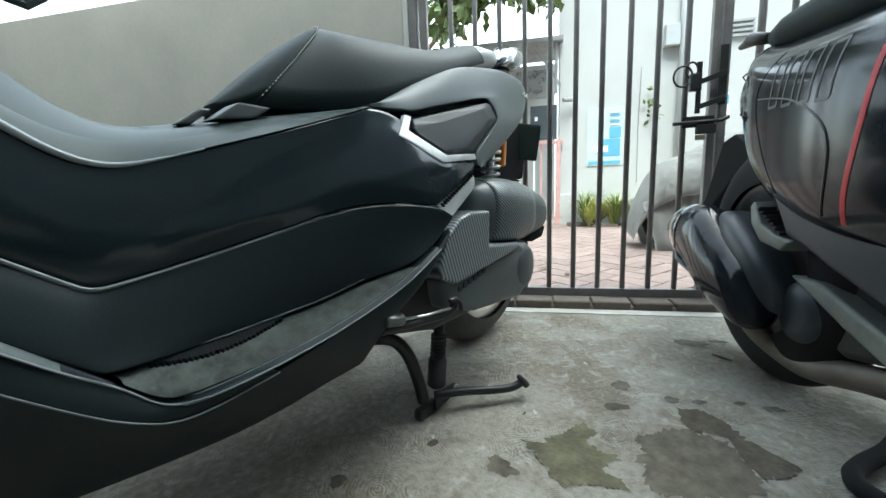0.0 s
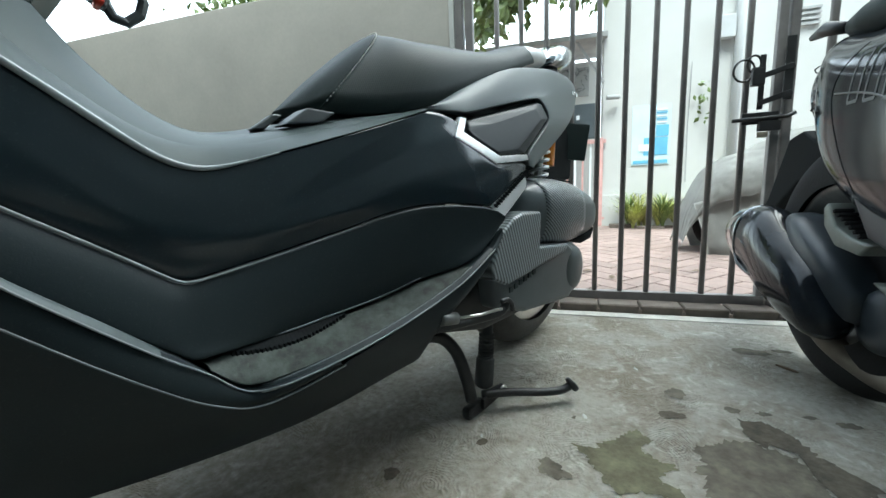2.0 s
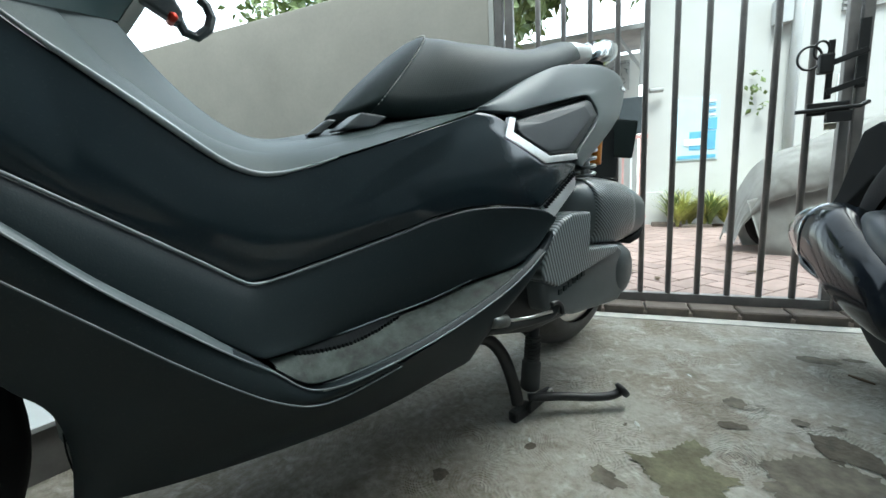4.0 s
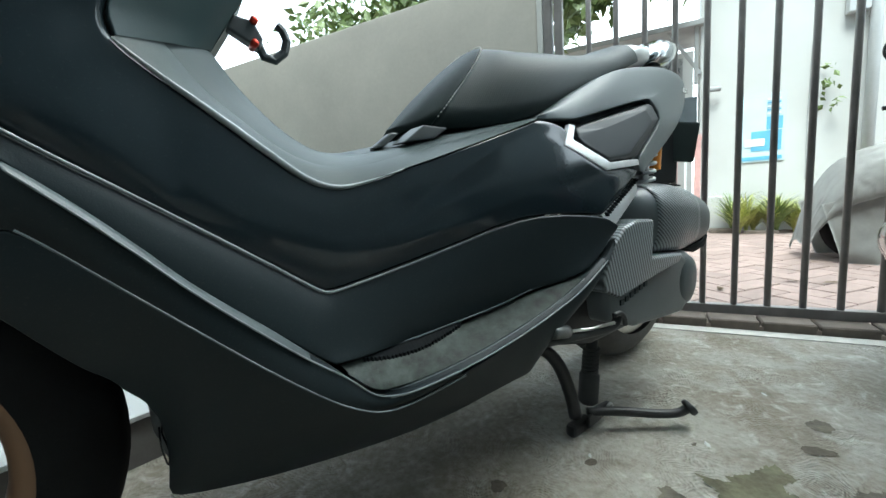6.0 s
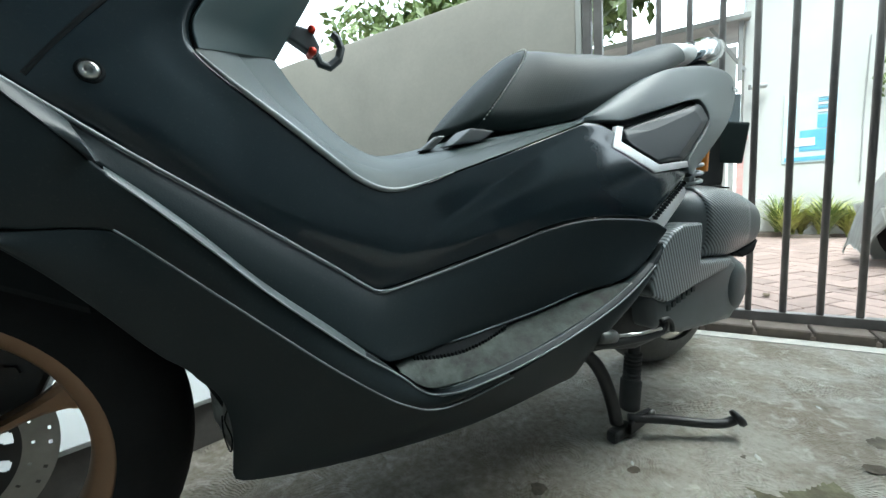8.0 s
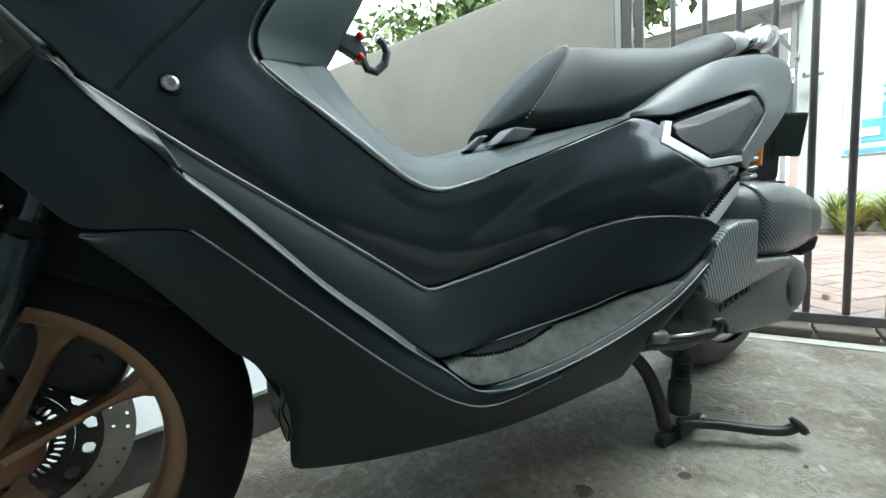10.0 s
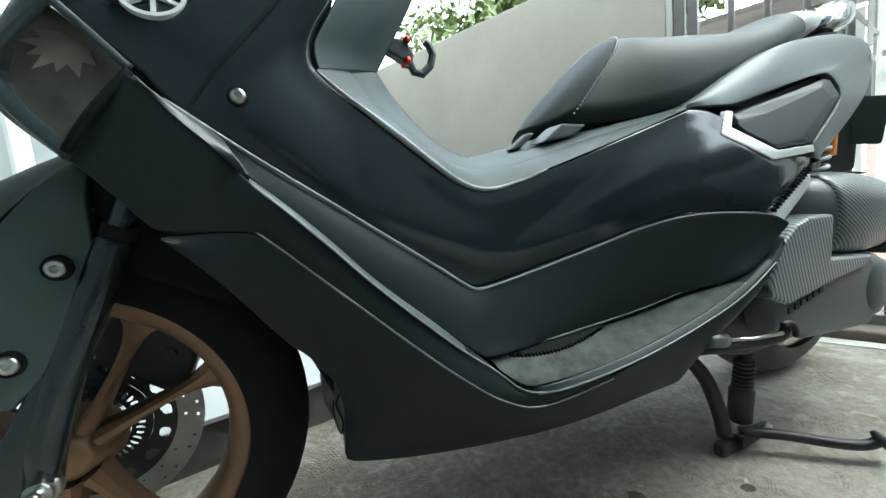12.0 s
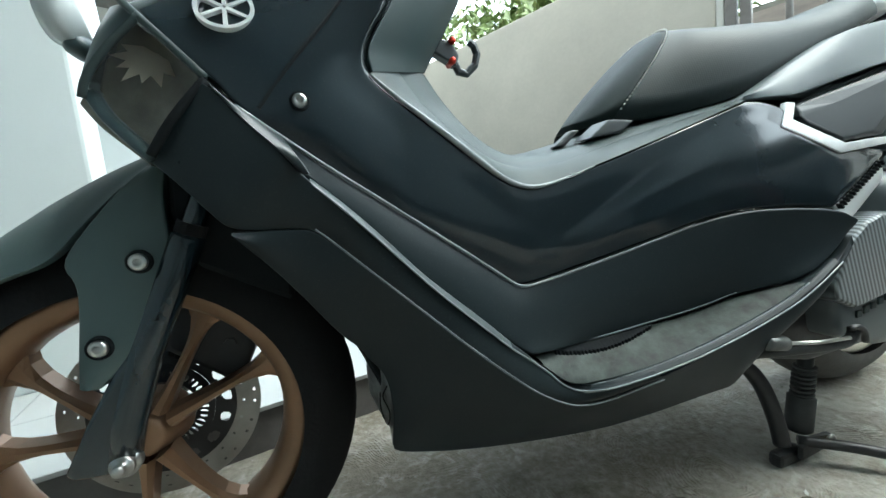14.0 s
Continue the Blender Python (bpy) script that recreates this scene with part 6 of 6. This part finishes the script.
part("front_fairing", rounded_prism([(0.735, 0.20), (0.755, 0.33), (0.83, 0.43), (1.20, 0.48), (1.60, 0.42), (1.60, 0.22), (1.10, 0.20), (0.90, 0.30), (0.80, 0.24)], -0.11, 0.11, 0.02), M_inner, cov, "dark bodywork under the cloth", smooth=True)
part("front_fender", tube(bmesh.new(), [(0.93 + 0.205 * math.cos(radians(a)), 0, 0.192 + 0.205 * math.sin(radians(a))) for a in range(60, 190, 10)], 0.014, 8), M_greywall, cov, "pale front fender", smooth=True)

# ---- the second scooter ----
B2 = pose(1.49, -0.80, 0, 0, 0, 25.5)
M_gloss2 = mat("gloss_dark_lacquer", (0.0100, 0.0132, 0.0175), 0.13, vary=0.4, scale=16, bump=0.03, bump_scale=45, spec=0.30)
M_grey_sticker = mat("grey_sticker", (0.034, 0.038, 0.040), 0.35, vary=0.1)
b2 = thing("scooter", "glossy black scooter with a red side stripe, parked by the gate", "scooter", B2)
w2 = part("wheel", bmesh.new(), M_iron, b2)
bm = bmesh.new()
prof = [(0.165 + 0.100 * max(0.0, math.cos(math.pi * (k / 20) - math.pi / 2)) ** 0.7, math.sin(math.pi * (k / 20) - math.pi / 2) * 0.055) for k in range(21)]
lathe(bm, prof, 64, pose(0.036, 0.085, 0.265))
part("tyre", bm, M_rubber, w2, smooth=True)
bm = bmesh.new()
lathe(bm, [(0.165, 0.045), (0.150, 0.045), (0.140, 0.02), (0.05, 0.03), (0.0, 0.04)], 40, pose(0.036, 0.085, 0.265))
part("rim", bm, M_pegdull, w2, "dull alloy rim", smooth=True)
BODY = [(0.185, 0.02, 0.631, 0.10, 0.108), (0.12, 0.02, 0.612, 0.130, 0.126), (0.04, 0.02, 0.566, 0.152, 0.155), (-0.10, 0.02, 0.525, 0.172, 0.182), (-0.26, 0.02, 0.505, 0.182, 0.190), (-0.45, 0.02, 0.490, 0.175, 0.185), (-0.60, 0.02, 0.475, 0.15, 0.16)]


RINGS = finer(BODY)
body2 = part("body", ellipse_loft(bmesh.new(), RINGS, 64, 0.55), M_gloss2, b2, "glossy dark lacquered tail body", smooth=True)
M_smoke = mat("smoked_lens", (0.16, 0.15, 0.15), 0.14, vary=0.2, scale=30, coat=0.8)
part("tail_light", ellipse_loft(bmesh.new(), finer([(0.187, 0.02, 0.630, 0.099, 0.106), (0.225, 0.02, 0.634, 0.091, 0.098), (0.262, 0.02, 0.636, 0.072, 0.080), (0.288, 0.02, 0.638, 0.045, 0.052), (0.299, 0.02, 0.640, 0.015, 0.018)]), 40, 0.9), M_smoke, b2, "pale smoked tail light lens", smooth=True)
for k in range(3):
    z = 0.60 + 0.045 * k
    part("lens_rib", tube(bmesh.new(), [(0.19, 0.117, z), (0.225, 0.109, z), (0.262, 0.088, z), (0.286, 0.060, z)], 0.0014, 6), M_inner, b2)
part("seat", ellipse_loft(bmesh.new(), [(0.165, 0.02, 0.752, 0.05, 0.018), (0.14, 0.02, 0.752, 0.085, 0.032), (0.05, 0.02, 0.742, 0.115, 0.045), (-0.10, 0.02, 0.725, 0.135, 0.055), (-0.30, 0.02, 0.700, 0.14, 0.055), (-0.50, 0.02, 0.685, 0.13, 0.05), (-0.62, 0.02, 0.66, 0.08, 0.035)], 32, 0.85), M_seat, b2, "black vinyl seat", smooth=True)
part("grab_handle", tube(bmesh.new(), [(0.16, 0.09, 0.757), (0.22, 0.095, 0.775), (0.31, 0.08, 0.782)], [0.012, 0.016, 0.007], 12), M_iron, b2, smooth=True)


def on_body(x, z):
    """The y of the body's near side at x, z."""
    for s0, s1 in zip(RINGS, RINGS[1:]):
        if s0[0] >= x >= s1[0]:
            f = (s0[0] - x) / (s0[0] - s1[0])
            c = [a + (b - a) * f for a, b in zip(s0, s1)]
            q = min(0.98, abs(z - c[2]) / c[4])
            return c[1] + c[3] * (1 - q ** (2 / 0.55)) ** 0.275
    return 0.15


def decal(name, x0, z0, x1, z1, w, material, label=""):
    """A thin strip laid on the body."""
    bm = bmesh.new()
    rows = []
    for k in range(13):
        f = k / 12
        x, z = x0 + (x1 - x0) * f, z0 + (z1 - z0) * f
        rows.append([bm.verts.new((x + dx, on_body(x + dx, z) + h, z)) for dx, h in ((-w / 2, -0.002), (-w / 2, 0.0008), (0, 0.0009), (w / 2, 0.0008), (w / 2, -0.002))])
    for r0, r1 in zip(rows, rows[1:]):
        for k in range(4):
            bm.faces.new((r0[k], r0[k + 1], r1[k + 1], r1[k]))
    return part(name, bm, material, b2, label)


decal("stripe", -0.312, 0.610, -0.270, 0.375, 0.010, M_red, "red side stripe")
for k in range(4):
    xx, zz = -0.218 + 0.050 * k, 0.602 + 0.004 * k
    for dx in (-0.015, 0.015):
        decal("sticker_bar", xx + dx - 0.004, zz + 0.040, xx + dx + 0.004, zz - 0.040, 0.0045, M_grey_sticker, "thin grey sticker outline")
    for dz in (-0.040, 0.040):
        decal("sticker_bar", xx - 0.1 * dz, zz + dz - 0.003, xx - 0.1 * dz, zz + dz + 0.003, 0.030, M_grey_sticker, "thin grey sticker outline")
part("mudguard", rounded_prism([(0.15, 0.48), (0.30, 0.56), (0.362, 0.545), (0.45, 0.385), (0.495, 0.335), (0.44, 0.33), (0.30, 0.43), (0.20, 0.43)], -0.04, 0.085, 0.008), M_inner, b2, "matte black rear mudguard")
part("plate_back", box_bm(0.46, 0.63, 0.0, 0.012, 0.36, 0.49, bevel=0.004, m=Matrix.Rotation(radians(0), 4, "Z")), M_inner, b2, "dark back of the number plate")
M_pegalloy = mat("dull_alloy", (0.165, 0.178, 0.160), 0.5, metal=0.2, vary=0.25, scale=18)
# Black lifted in colour for the pale haze over this scooter.
M_lowpanel = mat("hazed_black_plastic", (0.027, 0.035, 0.043), 0.42, vary=0.2, scale=8, bump=0.08, bump_scale=500)
M_pipe2 = mat("burnt_steel_pipe", (0.15, 0.13, 0.105), 0.5, metal=0.3, vary=0.3, scale=14)


def body_line(name, pts, r, material, label=""):
    """A thin raised line over the body's near side."""
    line = spaced([(x, 0, z) for x, z in pts], 40)
    return part(name, tube(bmesh.new(), [(p.x, on_body(p.x, p.z) + 0.0004, p.z) for p in line], r, 6), material, b2, label, smooth=True)


body_line("panel_line", [(0.005, 0.600), (-0.080, 0.588), (-0.146, 0.572), (-0.215, 0.535), (-0.243, 0.495), (-0.240, 0.430), (-0.225, 0.385)], 0.0016, M_grey_sticker, "thin grey panel line")
body_line("panel_line", [(-0.048, 0.675), (0.015, 0.630), (0.018, 0.575), (-0.035, 0.490), (-0.090, 0.415)], 0.0005, M_inner, "dark gap round the lamp")
muffler = part("muffler", ellipse_loft(bmesh.new(), finer([(-0.075, 0.176, 0.165, 0.020, 0.020), (-0.050, 0.177, 0.178, 0.044, 0.046), (-0.010, 0.178, 0.200, 0.054, 0.068), (0.090, 0.180, 0.238, 0.061, 0.086), (0.175, 0.178, 0.274, 0.063, 0.095), (0.240, 0.175, 0.288, 0.064, 0.088)]), 40, 0.9), M_gloss2, b2, "black muffler", smooth=True)
part("end_cap", ellipse_loft(bmesh.new(), finer([(0.241, 0.175, 0.288, 0.065, 0.089), (0.288, 0.175, 0.296, 0.061, 0.075), (0.340, 0.175, 0.297, 0.050, 0.055), (0.374, 0.175, 0.295, 0.034, 0.036), (0.388, 0.175, 0.293, 0.012, 0.012)]), 40, 0.9), M_darkchrome, muffler, "smoked chrome muffler end", smooth=True)
part("heat_shield", ellipse_loft(bmesh.new(), finer([(-0.088, 0.135, 0.205, 0.030, 0.030), (-0.050, 0.138, 0.232, 0.050, 0.050), (0.000, 0.140, 0.262, 0.056, 0.058), (0.070, 0.142, 0.296, 0.054, 0.060), (0.130, 0.144, 0.326, 0.036, 0.040)]), 40, 0.5), M_lowpanel, muffler, "matte black heat shield", smooth=True)
tilt = radians(24)
oval = [(0.200 + 0.085 * math.cos(a) * math.cos(tilt) - 0.030 * math.sin(a) * math.sin(tilt), 0.2375 - 0.006 * abs(math.cos(a)) - 0.010 * max(0.0, math.cos(a)), 0.262 + 0.085 * math.cos(a) * math.sin(tilt) + 0.030 * math.sin(a) * math.cos(tilt)) for a in (2 * math.pi * k / 40 for k in range(40))]
part("outlet_ring", tube(bmesh.new(), oval, 0.0055, 8, closed=True), M_gloss2, muffler, "oval moulded ring on the muffler", smooth=True)
part("header_pipe", tube(bmesh.new(), curve_pts([(0.040, 0.155, 0.150), (0.000, 0.140, 0.112), (-0.055, 0.120, 0.088), (-0.120, 0.110, 0.086), (-0.260, 0.100, 0.128), (-0.420, 0.060, 0.150)], 5), 0.024, 14), M_pipe2, b2, "dull burnt exhaust pipe", smooth=True)
part("engine", rounded_prism([(0.06, 0.20), (0.08, 0.33), (-0.05, 0.40), (-0.40, 0.36), (-0.42, 0.20), (-0.20, 0.14)], -0.12, 0.12, 0.015), M_iron, b2, smooth=True)
part("foot_peg", rounded_prism([(-0.003, 0.385), (-0.014, 0.397), (-0.027, 0.385), (-0.046, 0.352), (-0.088, 0.338), (-0.140, 0.331), (-0.112, 0.309), (-0.047, 0.317), (-0.010, 0.350)], 0.12, 0.180, 0.005), M_pegalloy, b2, "dull alloy foot peg bracket", smooth=True)
for k in range(7):
    part("peg_tread", box_bm(-0.004, 0.004, 0.150, 0.180, -0.003, 0.003, bevel=0.001, m=pose(-0.036 - 0.012 * k, 0, 0.382 - 0.0065 * k, 0, 30, 0)), M_rubber, b2)
bm = lathe(bmesh.new(), [(0.0, 0.150), (0.035, 0.150), (0.052, 0.144), (0.060, 0.130), (0.062, 0.08)], 36, pose(-0.112, 0, 0.190))
part("engine_cover", bm, M_lowpanel, b2, "round dark engine cover", smooth=True)
part("side_panel", rounded_prism([(-0.06, 0.425), (-0.125, 0.409), (-0.40, 0.36), (-0.70, 0.30), (-0.70, 0.22), (-0.44, 0.24), (-0.24, 0.30), (-0.12, 0.34)], 0.05, 0.178, 0.012), M_lowpanel, b2, "satin black lower side panel", smooth=True)
part("lower_rail", rounded_prism([(-0.10, 0.262), (-0.176, 0.266), (-0.42, 0.19), (-0.62, 0.15), (-0.62, 0.12), (-0.40, 0.155), (-0.24, 0.208)], 0.08, 0.155, 0.008), M_pegalloy, b2, "grey lower rail", smooth=True)
part("floor_panel", rounded_prism([(-0.55, 0.42), (-0.60, 0.26), (-0.90, 0.22), (-1.05, 0.30), (-1.12, 0.72), (-1.06, 0.74), (-0.96, 0.34), (-0.68, 0.30)], -0.17, 0.19, 0.015), M_satin, b2, "black floor panel and leg shield", smooth=True)
bm = bmesh.new()
lathe(bm, prof, 48, pose(-1.22, 0.02, 0.265))
part("front_tyre", bm, M_rubber, b2, smooth=True)
part("fork", tube(bmesh.new(), [(-1.22, 0.09, 0.265), (-1.10, 0.07, 0.62)], 0.02, 10), M_iron, b2)
part("shock", tube(bmesh.new(), [(0.06, -0.07, 0.30), (0.10, -0.07, 0.55)], 0.02, 10), M_iron, b2)

# ---- floor details ----
M_worn = mat("bare_dark_screed", (0.105, 0.090, 0.066), 0.9, vary=0.5, scale=34, bump=0.9, bump_scale=120, fine=0.35)
M_scraped = mat("scraped_screed", (0.150, 0.134, 0.103), 0.9, vary=0.45, scale=30, bump=0.9, bump_scale=110, fine=0.35)
M_moss = mat("olive_worn_screed", (0.150, 0.142, 0.088), 0.9, vary=0.4, scale=28, bump=0.9, bump_scale=120, fine=0.35)


def worn_patch(pts, material, label, seed, rough=0.012, z=0.0015):
    """A patch where the top coat has flaked away, with a ragged edge."""
    random.seed(seed)
    pts = [Vector((x, y, 0)) for x, y in pts]
    ring = []
    mid = sum(pts, Vector()) / len(pts)
    for i, a in enumerate(pts):
        b = pts[(i + 1) % len(pts)]
        for k in range(18):
            p = a.lerp(b, k / 18)
            n = noise.noise(p * 24 + Vector((seed, 0, 0))) * 1.6 + noise.noise(p * 90 + Vector((seed, 3, 0))) * 1.3 + noise.noise(p * 210 + Vector((seed, 5, 0))) * 0.7
            ring.append(p + (p - mid).normalized() * n * rough)
    bm = bmesh.new()
    bm.faces.new([bm.verts.new((p.x, p.y, z)) for p in ring])
    bmesh.ops.triangulate(bm, faces=bm.faces[:])
    return tagged(link("floor_patch", bm, material), label, "floor", kind="structure")


worn_patch([(0.942, -0.336), (0.955, -0.374), (0.996, -0.399), (1.05, -0.408), (1.039, -0.449), (1.011, -0.434), (0.99, -0.446), (0.993, -0.482), (0.99, -0.495), (0.959, -0.475), (0.939, -0.483), (0.944, -0.513), (0.924, -0.523), (0.91, -0.503), (0.908, -0.471), (0.884, -0.447), (0.888, -0.42), (0.918, -0.39)], M_moss, "olive stained worn patch in the cement floor", 3, 0.009)
worn_patch([(1.061, -0.495), (1.088, -0.524), (1.135, -0.557), (1.14, -0.573), (1.126, -0.599), (1.137, -0.637), (1.092, -0.656), (1.053, -0.684), (1.027, -0.688), (0.959, -0.6), (0.937, -0.561), (0.95, -0.54), (0.994, -0.535), (0.99, -0.511), (1.025, -0.52)], M_scraped, "scraped grey patch in the cement floor", 9, 0.009)
worn_patch([(1.202, -0.551), (1.219, -0.582), (1.196, -0.629), (1.159, -0.66), (1.141, -0.697), (1.123, -0.722), (1.081, -0.707), (1.056, -0.684), (1.094, -0.655), (1.144, -0.637), (1.147, -0.601), (1.129, -0.599), (1.143, -0.573)], M_worn, "dark worn patch in the cement floor", 7, 0.008, 0.0019)
worn_patch([(0.871, -0.309), (0.886, -0.326), (0.874, -0.355), (0.871, -0.379), (0.848, -0.362), (0.849, -0.332)], M_scraped, "small scraped patch in the cement floor", 11, 0.005)
CHIPS = [(0.692, -0.149, 0.013, 1.0, 0), (0.844, -0.215, 0.009, 1.0, 0), (1.143, -0.453, 0.011, 2.4, -56), (1.233, -0.437, 0.020, 1.2, -40), (1.232, -0.537, 0.009, 1.3, -60), (1.288, -0.650, 0.007, 2.2, -60),
         (1.297, -0.701, 0.010, 2.2, -70), (1.250, -0.581, 0.008, 1.9, -60), (1.573, -0.540, 0.022, 2.0, -72), (1.62, -0.60, 0.012, 2.0, -70), (1.02, -0.31, 0.006, 1.5, 20)]
for k, (x, y, r, wide, turn) in enumerate(CHIPS):
    at = pose(x, y, 0, 0, 0, turn)
    worn_patch([(at @ Vector((r * wide * math.cos(a), r * math.sin(a), 0)))[:2] for a in (k + 2 * math.pi * j / 7 for j in range(7))], M_worn if k < 3 else M_scraped, "small dark chip in the cement floor", 20 + k, 0.004)
twig = thing("twig", "short dark dry twig on the floor", "twig", pose(1.507, -0.611, 0.003, 0, 0, 65))
part("stick", tube(bmesh.new(), [(-0.022, 0, 0), (0.0, 0.002, 0.001), (0.022, 0, 0)], [0.002, 0.0035, 0.002], 8), M_bark, twig)
for x, y, r in ((1.035, -0.325, 0.006), (1.30, -0.34, 0.005), (0.86, -0.205, 0.004)):
    scrap = thing("paper_scrap", "tiny scrap of white paper on the floor", "litter", pose(x, y, 0.0008, 0, 0, 40 * x), group="paper scraps")
    bm = bmesh.new()
    bm.faces.new([bm.verts.new((r * a, r * b, c)) for a, b, c in ((-1.4, -0.5, 0.0), (0.2, -0.7, 0.001), (1.3, 0.1, 0.0025), (0.4, 0.7, 0.0005), (-1.1, 0.5, 0.0015))])
    bmesh.ops.solidify(bm, geom=bm.faces[:], thickness=0.0006)
    part("sheet", bm, M_white, scrap)
hose = thing("hose", "black rubber hose loop on the floor", "hose")
part("tube", tube(bmesh.new(), curve_pts([(1.30, -0.87, 0.02), (1.22, -0.835, 0.016), (1.155, -0.795, 0.014), (1.115, -0.782, 0.014), (1.085, -0.795, 0.014), (1.05, -0.85, 0.014)], 6), 0.013, 10), M_rubber, hose, smooth=True)

# fallen leaves beyond the gate
random.seed(2)
for x, y, a in ((0.10, 0.55, 20), (0.20, 0.42, 80), (0.48, 0.62, 140), (0.60, 0.60, 10), (-0.05, 0.9, 50)):
    lf = thing("dry_leaf", "fallen dry leaf on the pavers", "leaf", GATE @ pose(x, y, 0.006, 0, 0, a), group="fallen leaves")
    bm = bmesh.new()
    leaf = [(-0.03, 0, 0.002), (-0.01, 0.012, 0.006), (0.015, 0.011, 0.007), (0.032, 0, 0.003), (0.015, -0.011, 0.005), (-0.01, -0.012, 0.004)]
    bm.faces.new([bm.verts.new(p) for p in leaf])
    bmesh.ops.solidify(bm, geom=bm.faces[:], thickness=0.001)
    part("blade", bm, M_bark, lf)

# ---- pieces: terrace tiles, kerb bricks, street pavers ----
terrace_ob = bpy.data.objects["terrace"]


def pieces(name, size, bevel, material, parent, places, z):
    """Separate pieces that share one bevelled mesh."""
    bm = box_bm(-size[0] / 2, size[0] / 2, -size[1] / 2, size[1] / 2, -size[2], 0, bevel=bevel, seg=1)
    me = bpy.data.meshes.new(name)
    bm.to_mesh(me)
    bm.free()
    me.materials.append(material)
    for x, y, turn, dz in places:
        o = new(name, me)
        o.parent = parent
        o.matrix_local = pose(x, y, z + dz, 0, 0, turn)


pieces("tile", (0.298, 0.298, 0.01), 0.0012, M_tile, terrace_ob, [(-3.85 + 0.30 * i, 0.150 + 0.30 * j, 0, 0) for i in range(16) for j in range(8)], 0.1022)
random.seed(6)
kerb_row = thing("kerb", "row of dark worn kerb bricks under the gate", "kerb", GATE, kind="structure")
part("bed", box_bm(-0.42, 2.2, -0.085, 0.02, 0, 0.014), M_joint, kerb_row)
pieces("brick", (0.126, 0.088, 0.03), 0.004, M_brick, kerb_row, [(-0.36 + 0.132 * k, -0.042, random.uniform(-1, 1), random.uniform(-0.003, 0.002)) for k in range(19)], 0.029)
ground_ob = bpy.data.objects["ground"]
lay = []
cell = 0.102
for i in range(-26, 40):
    for j in range(-26, 40):
        c = (i - j) % 4
        if c not in (0, 3):
            continue
        u, v = (i + 1, j + 0.5) if c == 0 else (i + 0.5, j + 1)
        x, y = (u - v) * cell * 0.7071, (u + v) * cell * 0.7071
        if -0.62 < x < 1.32 and 0.09 < y < 2.62:
            p = GATE @ Vector((x, y, 0))
            lay.append((y, p.x, p.y, -64.5 + (45 if c == 0 else 135), random.uniform(-0.0015, 0.0015)))
lay.sort()
pieces("paver", (0.198, 0.096, 0.03), 0.003, M_paver, ground_ob, [r[1:] for r in lay[:300]], 0.002)
